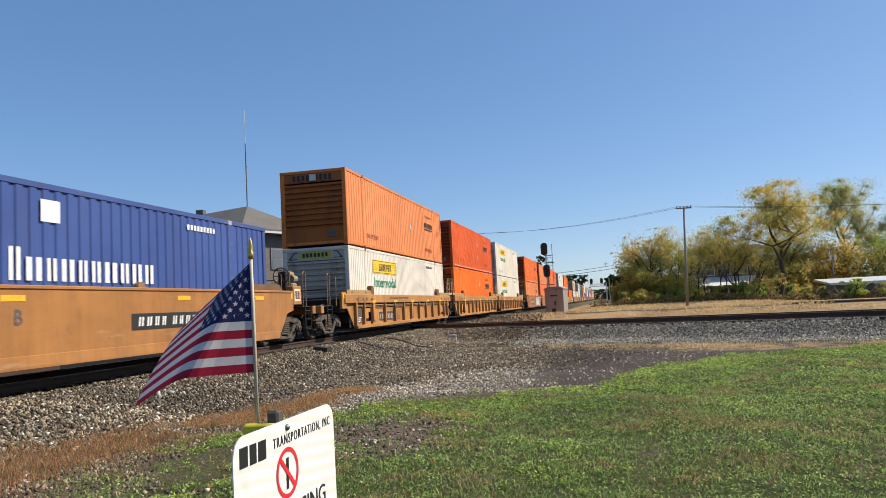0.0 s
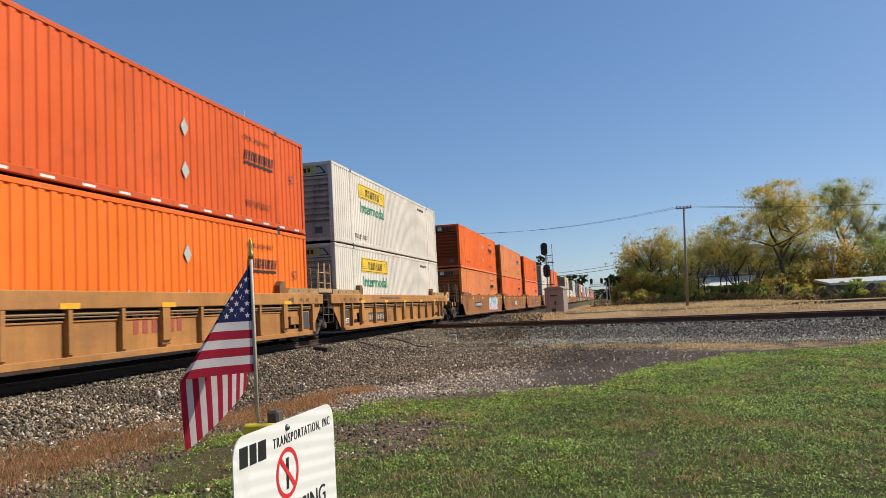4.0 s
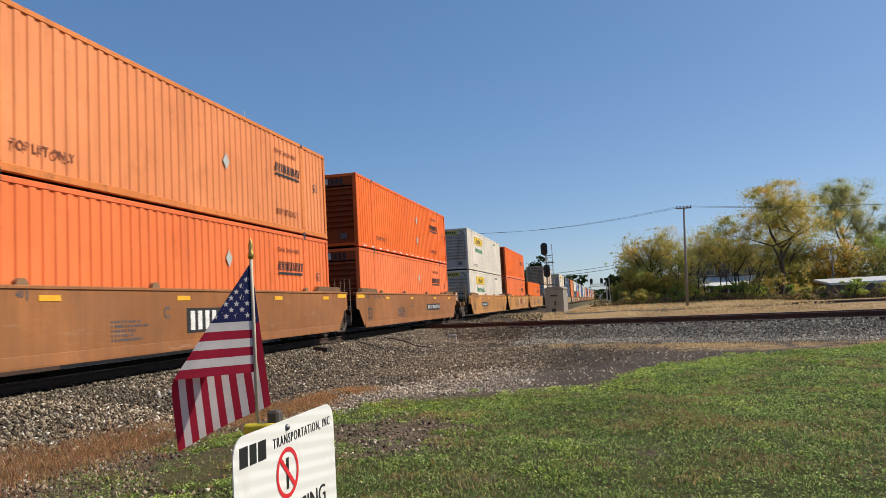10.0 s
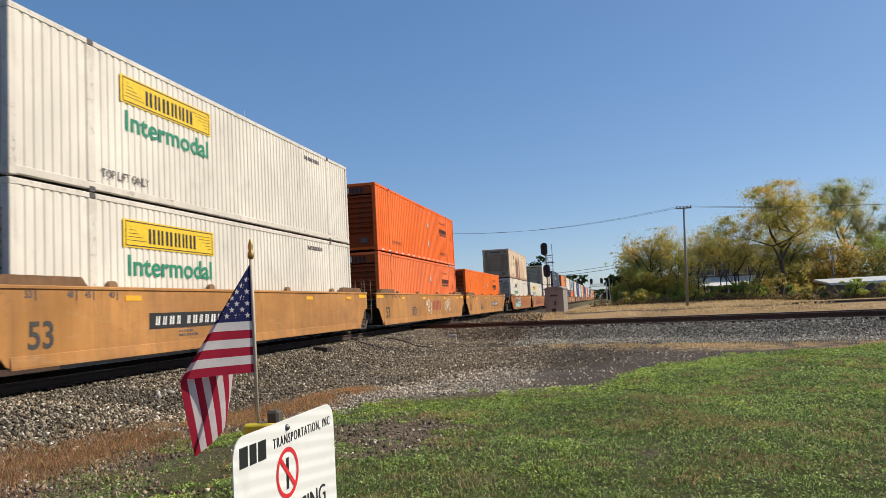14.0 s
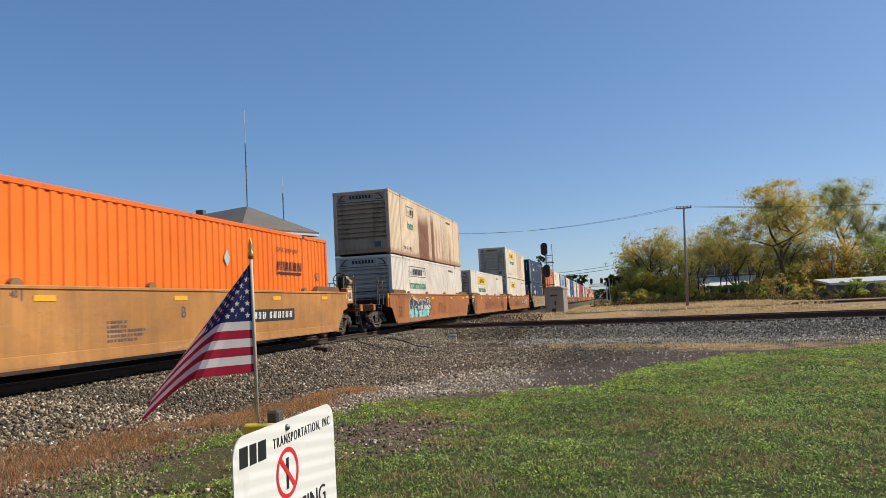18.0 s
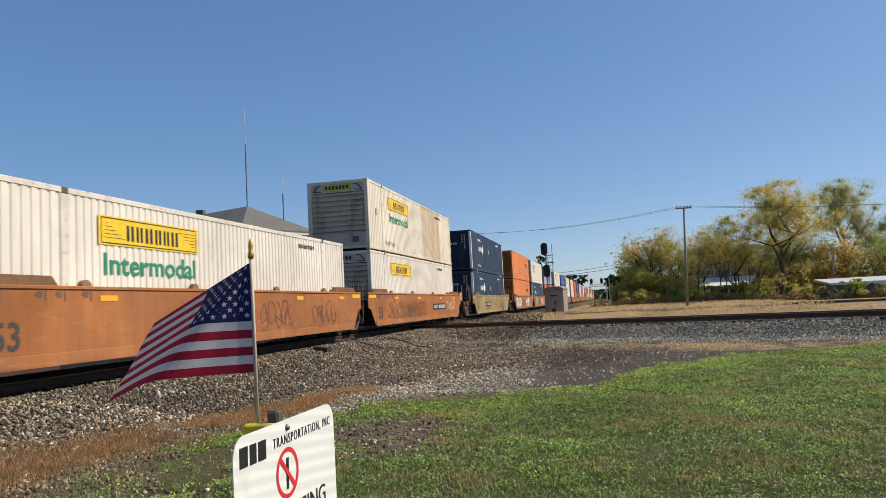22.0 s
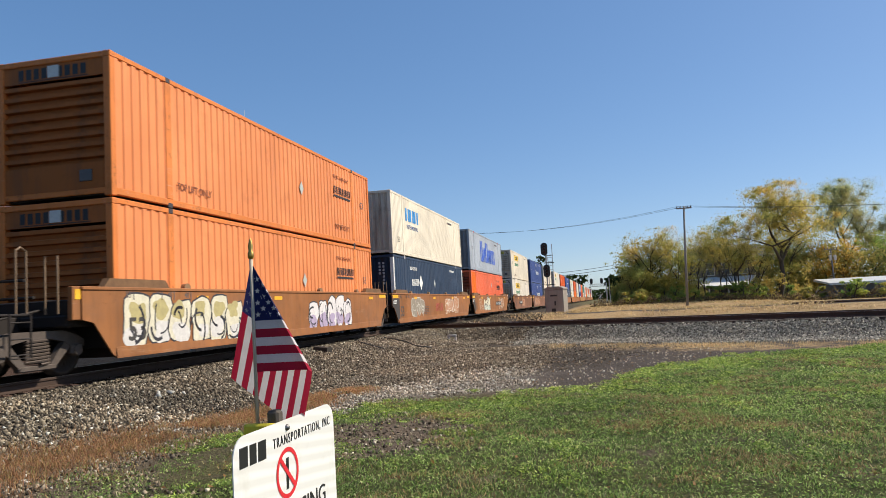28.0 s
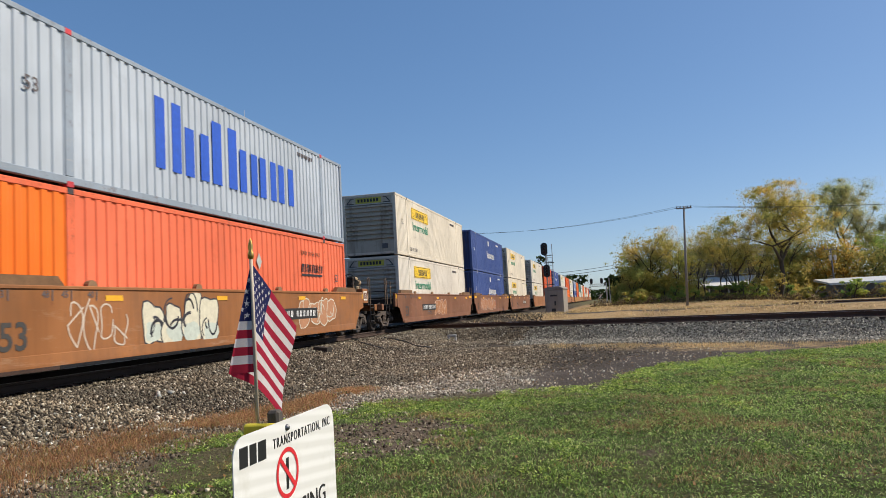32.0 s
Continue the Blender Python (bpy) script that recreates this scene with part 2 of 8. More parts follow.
    def mesh(self, name, mats, smooth=False):
        me = bpy.data.meshes.new(name)
        me.from_pydata(self.v, [], self.f)
        for m in mats if isinstance(mats, (list, tuple)) else [mats]:
            me.materials.append(m)
        if any(self.i):
            me.polygons.foreach_set("material_index", self.i)
        bm = bmesh.new()
        bm.from_mesh(me)
        bmesh.ops.recalc_face_normals(bm, faces=bm.faces)
        bm.to_mesh(me)
        bm.free()
        if smooth:
            me.polygons.foreach_set("use_smooth", [True] * len(me.polygons))
        return me


def part(name, me, material, parent, label="", smooth=False, at=None):
    """Links a Mesh (or ready mesh data) as one object under a thing."""
    data = me.mesh(name, material, smooth) if hasattr(me, "v") else me
    ob = new(name, data)
    ob.parent = parent
    if at is not None:
        ob.matrix_basis = at
    if label:
        tagged(ob, label)
    return ob


def thing(name, label, category, group="", kind="", at=None):
    ob = new(name)
    ob.empty_display_size = 0.2
    if at is not None:
        ob.matrix_basis = at
    return tagged(ob, label, category, group, kind)


def solid(name, me, material, label, category, kind="", group="", smooth=False, at=None):
    data = me.mesh(name, material, smooth) if hasattr(me, "v") else me
    ob = new(name, data)
    if at is not None:
        ob.matrix_basis = at
    return tagged(ob, label, category, group, kind)


def bulk(name, verts, faces, material):
    """A mesh from arrays: verts (n, 3), faces (m, k), all of one size."""
    me = bpy.data.meshes.new(name)
    n, (m, k) = len(verts), faces.shape
    me.vertices.add(n)
    me.vertices.foreach_set("co", np.ascontiguousarray(verts, np.float32).ravel())
    me.loops.add(m * k)
    me.loops.foreach_set("vertex_index", np.ascontiguousarray(faces, np.int32).ravel())
    me.polygons.add(m)
    me.polygons.foreach_set("loop_start", np.arange(0, m * k, k, dtype=np.int32))
    me.materials.append(material)
    me.update(calc_edges=True)
    return me


TEXTS = {}


def fitted(text, width, height, material, bold=0.018):
    """The same letters, stretched to a width and a height."""
    me = letters(text, 1.0, material, bold).copy()
    co = np.array([v.co for v in me.vertices])
    lo, hi = co.min(0), co.max(0)
    mid = (lo + hi) / 2
    me.transform(Matrix.Diagonal((1, width / (hi[1] - lo[1]), height / (hi[2] - lo[2]), 1)) @ Matrix.Translation((0, -mid[1], -mid[2])))
    return me


def letters(text, size, material, bold=0.018):
    """Flat letters as mesh data, centred, standing in the plane x = 0 and read from +x: they run towards +y."""
    key = (text, size, material.name, bold)
    if key not in TEXTS:
        cu = bpy.data.curves.new("letters", "FONT")
        cu.body, cu.size, cu.align_x, cu.align_y = text, size, "CENTER", "CENTER"
        cu.resolution_u = 3
        cu.space_character = 1.25 if bold < 0 else 1.0
        cu.extrude = 0.001
        cu.offset = bold * size
        ob = bpy.data.objects.new("letters", cu)
        scene.collection.objects.link(ob)
        me = bpy.data.meshes.new_from_object(ob)
        bpy.data.objects.remove(ob)
        me.transform(Matrix(((0, 0, 1, 0), (1, 0, 0, 0), (0, 1, 0, 0), (0, 0, 0, 1))))
        me.materials.clear()
        me.materials.append(material)
        TEXTS[key] = me
    return TEXTS[key]

# ---------------------------------------------------------------- ground and tracks
TRACK_X = -10.45            # middle of the train's track
CROSS_P = Vector((-9.73, 36.66, 0))   # where the near rails cross
CROSS_U = Vector((-0.884, 0.468, 0))  # along the crossing track, to its far left
CROSS_V = Vector((0.468, 0.884, 0))   # across it, away from the camera
GAUGE = 1.435
CROSS_O = CROSS_P + CROSS_V * (GAUGE / 2 + 0.035)


def smooth(a, b, x):
    t = min(1, max(0, (x - a) / (b - a)))
    return t * t * (3 - 2 * t)


def rise(x, y):
    """The low bank on which the trackside trees stand."""
    def sm(a, b, v):
        t = np.clip((v - a) / (b - a), 0, 1)
        return t * t * (3 - 2 * t)
    return 0.5 * sm(70, 88, y) * sm(-6, -1, x) * (1 - sm(13, 24, x)) * (1 - sm(150, 220, y))


def ground_z(x, y):
    """Ballast beds stand above the ground."""
    d1 = abs(x - TRACK_X)
    q = Vector((x, y, 0)) - CROSS_O
    d2 = abs(q.dot(CROSS_V))
    d3 = abs(q.dot(CROSS_V) - 20.5)
    h = -0.66
    h = max(h, -0.20 - 0.46 * smooth(1.7, 4.6, d1), -0.255 - 0.405 * smooth(1.15, 3.6, d2), -0.10 - 0.56 * smooth(1.6, 6.0, d3))
    h += float(rise(x, y))
    if d1 > 1.4 and d2 > 1.4:
        h += 0.05 * noise.noise(Vector((x * 0.5, y * 0.5, 0))) + 0.02 * noise.noise(Vector((x * 2.1, y * 2.1, 3)))
    return h


LAWN_EDGE = ((-6.0, 8.5), (-4.2, 10.9), (-3.7, 12.3), (-2.4, 12.6), (-1.2, 12.7), (-0.3, 13.4), (0.15, 14.8), (0.55, 16.8), (3.0, 19.0), (6.8, 20.8), (14.0, 23.5))


def lawn_edge(x):
    """How far from the camera the lawn reaches, by x."""
    if x <= LAWN_EDGE[0][0]:
        return LAWN_EDGE[0][1] - (LAWN_EDGE[0][0] - x) * 3
    for (x0, y0), (x1, y1) in zip(LAWN_EDGE, LAWN_EDGE[1:]):
        if x <= x1:
            return y0 + (y1 - y0) * (x - x0) / (x1 - x0)
    return LAWN_EDGE[-1][1]


def ground_material():
    k = Nodes("ground")
    co = k.coords()
    sep = k.n("ShaderNodeSeparateXYZ")
    k.link(co, sep.inputs[0])
    x, y = sep.outputs[0], sep.outputs[1]
    w = k.math("ADD", k.math("MULTIPLY", k.math("SUBTRACT", k.noise(0.55, 6, 0.7, co), 0.5), 4.0), k.math("MULTIPLY", k.math("SUBTRACT", k.noise(2.4, 5, 0.7, co), 0.5), 2.2))

    def step(v, a, b):
        """0 below a, 1 above b."""
        return k.ramp(k.math("MULTIPLY", k.math("SUBTRACT", v, a), 1 / (b - a)), 0.0, 1.0)

    def band(v, a, b, soft):
        return k.math("MULTIPLY", step(v, a - soft, a + soft), k.math("SUBTRACT", 1.0, step(v, b - soft, b + soft)))
    vor = k.n("ShaderNodeTexVoronoi")
    vor.inputs["Scale"].default_value = 24
    k.link(co, vor.inputs["Vector"])
    cell = k.n("ShaderNodeSeparateXYZ")
    k.link(vor.outputs["Color"], cell.inputs[0])
    gap = k.ramp(vor.outputs["Distance"], 0.25, 0.75, (1, 1, 1, 1), (0.2, 0.2, 0.2, 1))
    tone = k.noise(0.8, 5, 0.7, co)

    def stones(lo, hi):
        c = k.mix(k.ramp(cell.outputs[0], 0.0, 1.0), lo, hi)
        return k.mix(1.0, c, gap, "MULTIPLY")
    ballast = k.mix(k.ramp(tone, 0.4, 0.65), stones((0.042, 0.034, 0.026), (0.185, 0.150, 0.113)), stones((0.034, 0.027, 0.021), (0.145, 0.117, 0.088)))
    grey = stones((0.10, 0.095, 0.085), (0.36, 0.345, 0.31))
    pale = stones((0.12, 0.10, 0.08), (0.46, 0.40, 0.33))
    cinder = k.mix(k.noise(9, 8, 0.75, co), (0.024, 0.020, 0.017), (0.125, 0.105, 0.088))
    soil = k.mix(k.ramp(k.noise(7, 8, 0.75, co), 0.3, 0.7), (0.05, 0.037, 0.026), (0.21, 0.16, 0.115))
    lawn = k.mix(k.ramp(k.math("ADD", k.math("MULTIPLY", k.noise(28, 6, 0.8, co), 0.65), k.math("MULTIPLY", k.noise(3.0, 5, 0.75, co), 0.35)), 0.38, 0.62), (0.014, 0.015, 0.007), (0.11, 0.125, 0.036))
    bare = k.math("SUBTRACT", 1.0, k.math("ADD", k.math("MULTIPLY", k.math("POWER", k.math("SUBTRACT", x, -2.75), 2.0), 0.75), k.math("MULTIPLY", k.math("POWER", k.math("SUBTRACT", y, 9.0), 2.0), 0.42)))
    lawn = k.mix(step(k.math("ADD", bare, k.math("MULTIPLY", w, 0.4)), 0.0, 0.5), lawn, soil)
    lawn = k.mix(k.ramp(k.noise(1.3, 6, 0.75, co), 0.52, 0.70), lawn, soil)
    dry = k.mix(k.ramp(k.noise(5, 8, 0.78, co), 0.3, 0.7), (0.22, 0.135, 0.06), (0.56, 0.40, 0.205))
    dry = k.mix(k.math("MULTIPLY", k.ramp(k.noise(0.35, 6, 0.75, co, (0.5, 1.4, 1)), 0.46, 0.62), 0.6), dry, (0.20, 0.135, 0.07))
    dry = k.mix(k.math("MULTIPLY", k.ramp(k.noise(0.22, 5, 0.7, co), 0.55, 0.68), 0.5), dry, (0.19, 0.18, 0.07))
    edge = k.n("ShaderNodeValToRGB")
    el = edge.color_ramp.elements
    while len(el) < len(LAWN_EDGE):
        el.new(0.5)
    for i, (ex, ey) in enumerate(LAWN_EDGE):
        v = ey / 30
        el[i].position, el[i].color = (ex + 6) / 20, (v, v, v, 1)
    k.link(k.math("MULTIPLY", k.math("ADD", x, 6.0), 0.05), edge.inputs[0])
    over = k.math("SUBTRACT", k.math("ADD", y, k.math("MULTIPLY", w, 0.9)), k.math("MULTIPLY", edge.outputs[0], 30.0))
    d2 = k.math("ADD", k.math("MULTIPLY", k.math("SUBTRACT", x, CROSS_O.x), CROSS_V.x), k.math("MULTIPLY", k.math("SUBTRACT", y, CROSS_O.y), CROSS_V.y))
    sd = k.math("ADD", d2, k.math("MULTIPLY", w, 0.28))
    xw = k.math("ADD", x, k.math("MULTIPLY", w, 0.35))
    # beyond the lawn: pale stones, then cinders and dry weeds, then the ballast of the crossing track
    base = k.mix(step(xw, -6.6, -5.0), ballast, soil)
    base = k.mix(k.math("SUBTRACT", 1.0, step(over, -1.2, 0.5)), base, k.mix(step(xw, -5.6, -3.6), soil, lawn))
    off = k.mix(step(k.math("ADD", x, k.math("MULTIPLY", w, 0.5)), -2.3, -0.9), pale, cinder)
    off = k.mix(step(xw, -5.4, -4.2), ballast, off)
    off = k.mix(step(over, 3.4, 5.2), off, ballast)
    base = k.mix(step(over, -0.3, 0.5), base, off)
    base = k.mix(k.math("MULTIPLY", band(sd, -8.6, -5.9, 0.4), step(xw, -1.5, 1.5)), base, k.mix(k.ramp(k.noise(1.8, 5, 0.7, co), 0.42, 0.6), cinder, dry))
    base = k.mix(k.math("MULTIPLY", step(sd, -5.9, -5.0), step(xw, -4.0, 0.0)), base, grey)
    base = k.mix(k.math("MULTIPLY", step(sd, -5.9, -5.0), k.math("SUBTRACT", 1.0, step(xw, -4.0, 0.0))), base, ballast)
    base = k.mix(step(sd, 1.6, 2.8), base, dry)
    base = k.mix(band(k.math("SUBTRACT", d2, 20.5), -1.6, 1.6, 0.4), base, cinder)
    near = k.math("ADD", k.math("ABSOLUTE", k.math("SUBTRACT", x, TRACK_X)), k.math("MULTIPLY", w, 0.25))
    base = k.mix(k.math("SUBTRACT", 1.0, step(near, 4.0, 5.0)), base, ballast)
    # Ground below and behind the train takes near-black stones, its shade put into colour.
    train_shade = stones((0.010, 0.008, 0.007), (0.045, 0.036, 0.029))
    base = k.mix(k.math("SUBTRACT", 1.0, step(k.math("ADD", x, k.math("MULTIPLY", w, 0.06)), TRACK_X + 1.25, TRACK_X + 1.6)), base, train_shade)
    base = k.mix(step(y, 130.0, 240.0), base, (0.10, 0.09, 0.045))
    k.color(base)
    k.bump(k.math("ADD", vor.outputs["Distance"], k.noise(35, 5, 0.75, co)), 0.8, 0.03)
    return k.done(0.95, 0.0, 0.15)


def make_ground():
    xs = [-2500, -600, -200, -90, -50, -34, -24, -20, -17, -15] + [-14 + 0.25 * i for i in range(105)] + [13, 15, 18, 22, 28, 40, 70, 150, 500, 2500]
    ys = [-1500, -300, -60, -20, -8, -3] + [0.25 * i for i in range(180)] + [46, 48, 50, 53, 56, 60, 65, 69, 72, 75, 78, 81, 84, 87, 90, 96, 105, 125, 160, 220, 320, 500, 900, 1800, 4200]
    v = [(x, y, ground_z(x, y)) for y in ys for x in xs]
    n = len(xs)
    f = [(j * n + i, j * n + i + 1, (j + 1) * n + i + 1, (j + 1) * n + i) for j in range(len(ys) - 1) for i in range(n - 1)]
    me = bulk("ground", np.array(v), np.array(f), ground_material())
    me.polygons.foreach_set("use_smooth", [True] * len(me.polygons))
    solid("ground", me, None, "railway ground of ballast, worn lawn and dry weeds", "ground", "structure")


def rail_profile():
    """Half-section of a flat-bottomed rail, closed; top at 0."""
    h = [(0.030, -0.002), (0.036, -0.012), (0.034, -0.040), (0.010, -0.052), (0.009, -0.135), (0.030, -0.150), (0.070, -0.158), (0.070, -0.172)]
    return [(-0.024, 0.0), (0.024, 0.0)] + h + [(-a, b) for a, b in h[::-1]]



def make_track(name, origin, along, lo, hi, ties_lo, ties_hi, label, side=(0.055, 0.032, 0.022)):
    """Two rails on wooden sleepers; along is the way of the track."""
    rusty = plain("rail_side_" + name, side, 0.85, 0.1)
    shine = plain("rail_head", (0.42, 0.38, 0.35), 0.38, 1.0, 0.15)
    ang = math.degrees(math.atan2(-along.x, along.y))
    at = pose(origin.x, origin.y, 0, 0, 0, ang)
    t = thing(name, label, "railway track", kind="structure", at=at)
    for s in (-1, 1):
        m = Mesh()
        m.prism([(s * (GAUGE / 2 + 0.036) + a, b) for a, b in rail_profile()], "y", lo, hi)
        m.box(s * (GAUGE / 2 + 0.036) - 0.024, s * (GAUGE / 2 + 0.036) + 0.024, lo, hi, 0.0, 0.002, 0, 1)
        part("rail", m, [rusty, shine], t)
    tie = wood("sleeper_wood", (0.045, 0.035, 0.028), 0.9, 0)
    plate = plain("tie_plate", (0.09, 0.05, 0.035), 0.8, 0.3)
    tm, pm = Mesh(), Mesh()
    tm.box(-1.3, 1.3, -0.115, 0.115, -0.36, -0.182, 0.012)
    for s in (-1, 1):
        pm.box(s * 0.754 - 0.17, s * 0.754 + 0.17, -0.09, 0.09, -0.182, -0.166, 0.004)
        for a in (-0.1, 0.1):
            for b in (-0.05, 0.05):
                pm.box(s * 0.754 + a - 0.012, s * 0.754 + a + 0.012, b - 0.012, b + 0.012, -0.166, -0.148)
    tme, pme = tm.mesh("sleeper", tie), pm.mesh("tie_plate", plate)
    y, i = ties_lo, 0
    rng = random.Random(5)
    while y < ties_hi:
        at = pose(rng.uniform(-0.05, 0.05), y, rng.uniform(-0.012, 0.004), 0, 0, rng.uniform(-1.2, 1.2))
        o = part("sleeper", tme, None, t, at=at)
        part("tie_plate", pme, None, o)
        y += 0.53 + rng.uniform(-0.03, 0.03)
    return t


# ---------------------------------------------------------------- containers
CL, CW, CH = 16.15, 2.6, 2.9
POST = 1.98                   # the lifting posts stand this far from the ends


def corrugated(y0, y1, z0, z1, face, deep, pitch, wide, slope=0.032):
    """A sheet with vertical ribs in the plane x = face; recesses go towards -x by deep."""
    m = Mesh()
    slope = min(slope, pitch * 0.11)
    ys, k = [], max(1, round((y1 - y0) / pitch))
    p = (y1 - y0) / k
    for i in range(k):
        a = y0 + i * p
        ys += [(a, 0), (a + p - wide - 2 * slope, 0), (a + p - wide - slope, deep), (a + p - slope, deep)]
    ys.append((y1, 0))
    v = [(face - d, y, z) for z in (z0, z1) for y, d in ys]
    n = len(ys)
    m.add(v, [(i, i + 1, n + i + 1, n + i) for i in range(n - 1)])
    return m


def ribbed_end(z0, z1, x0, x1, face, count, deep=0.03):
    """An end wall with horizontal ribs, in the plane y = face, recessed towards +y."""
    m = Mesh()
    p = (z1 - z0) / count
    zs = []
    for i in range(count):
        a = z0 + i * p
        zs += [(a, deep), (a + p * 0.42, deep), (a + p * 0.52, 0), (a + p * 0.9, 0)]
    zs.append((z1, deep))
    v = [(x, face + d, z) for x in (x0, x1) for z, d in zs]
    n = len(zs)
    m.add(v, [(i, i + 1, n + i + 1, n + i) for i in range(n - 1)])
    return m


LIVERY = {
    # name: side paint, frame paint, casting paint, end kind, dirt, rust
    "orange": ((0.86, 0.168, 0.012), (0.80, 0.145, 0.012), (0.05, 0.05, 0.06), "ribs", 0.22, 0.0),
    "faded_orange": ((0.75, 0.255, 0.092), (0.66, 0.20, 0.045), (0.06, 0.05, 0.05), "ribs", 0.30, 0.05),
    "red_orange": ((0.68, 0.104, 0.014), (0.60, 0.09, 0.014), (0.05, 0.05, 0.06), "ribs", 0.25, 0.0),
    "vermilion": ((0.86, 0.155, 0.016), (0.78, 0.13, 0.016), (0.05, 0.05, 0.06), "ribs", 0.20, 0.0),
    "coral": ((0.82, 0.185, 0.050), (0.75, 0.155, 0.04), (0.06, 0.05, 0.05), "ribs", 0.26, 0.04),
    "coral_plain": ((0.82, 0.185, 0.055), (0.76, 0.16, 0.045), (0.06, 0.05, 0.05), "ribs", 0.2, 0.02),
    "coral_patched": ((0.80, 0.165, 0.075), (0.74, 0.145, 0.06), (0.06, 0.05, 0.05), "ribs", 0.26, 0.04),
    "white": ((0.71, 0.66, 0.57), (0.65, 0.60, 0.515), (0.10, 0.09, 0.08), "ribs", 0.22, 0.0),
    "cream": ((0.74, 0.675, 0.55), (0.67, 0.60, 0.48), (0.12, 0.10, 0.08), "ribs", 0.30, 0.08),
    "cream_patched": ((0.74, 0.675, 0.55), (0.67, 0.60, 0.48), (0.12, 0.10, 0.08), "ribs", 0.30, 0.08),
    "rusty_white": ((0.76, 0.615, 0.44), (0.60, 0.44, 0.30), (0.10, 0.07, 0.05), "ribs", 0.35, 0.75),
    "navy": ((0.019, 0.040, 0.080), (0.021, 0.045, 0.088), (0.5, 0.5, 0.5), "verts", 0.10, 0.0),
    "ivory": ((0.80, 0.73, 0.59), (0.72, 0.65, 0.52), (0.5, 0.46, 0.4), "verts", 0.25, 0.05),
    "silver_blue": ((0.44, 0.49, 0.55), (0.27, 0.32, 0.38), (0.55, 0.05, 0.06), "verts", 0.16, 0.0),
    "blue": ((0.045, 0.085, 0.27), (0.045, 0.085, 0.25), (0.4, 0.4, 0.4), "verts", 0.2, 0.0),
    "teal": ((0.06, 0.24, 0.22), (0.06, 0.22, 0.2), (0.3, 0.3, 0.3), "verts", 0.2, 0.0),
}
CONTAINER_LABEL = {
    "orange": "bright orange corrugated steel freight container stacked on the well car",
    "faded_orange": "faded pale orange corrugated freight container on the well car",
    "red_orange": "red-orange corrugated steel freight container on the well car",
    "vermilion": "vivid orange-red corrugated steel freight container on the well car",
    "coral": "sun-faded coral orange corrugated freight container on the well car",
    "coral_plain": "orange freight container with broad flat panels and thin seams",
    "coral_patched": "coral orange freight container with one brighter orange end section",
    "white": "white corrugated freight container with streaks of road dirt",
    "cream": "cream-white corrugated freight container, dusty and scuffed",
    "cream_patched": "cream-white corrugated freight container with a tan discoloured patch",
    "rusty_white": "off-white freight container with broad brown rust streaks",
    "navy": "dark navy corrugated freight container with pale corner posts",
    "ivory": "ivory corrugated freight container with a bright blue mark",
    "silver_blue": "silvery blue-grey corrugated freight container with blue lettering blocks",
    "blue": "royal blue corrugated freight container with white lettering blocks",
    "teal": "teal green corrugated freight container far down the train",
}
TEMPLATES = {}


def blocks(m, y0, y1, z0, z1, spec, x=0.0, lean=0.0):
    """A row of plain lettering blocks: spec holds (width, bottom, top) of each, as shares; gaps are negative widths."""
    tot = sum(abs(w) for w, _, _ in spec)
    y = y0
    for w, a, b in spec:
        d = abs(w) / tot * (y1 - y0)
        if w > 0:
            za, zb = z0 + a * (z1 - z0), z0 + b * (z1 - z0)
            for p, q in ((0.0, 0.36), (0.64, 1.0)):
                m.prism([(y + d * p + lean * a, za), (y + d * q + lean * a, za), (y + d * q + lean * b, zb), (y + d * p + lean * b, zb)], "x", x, x + 0.004)
        y += d
    return m


def word_blocks(n, seed, tall=(0,), w=1.0, gap=0.28):
    rng = random.Random(seed)
    out = []
    for i in range(n):
        out.append((w * rng.uniform(0.75, 1.25), 0.0, 1.0 if i in tall else 0.72))
        out.append((-gap, 0, 0))
    return out[:-1]


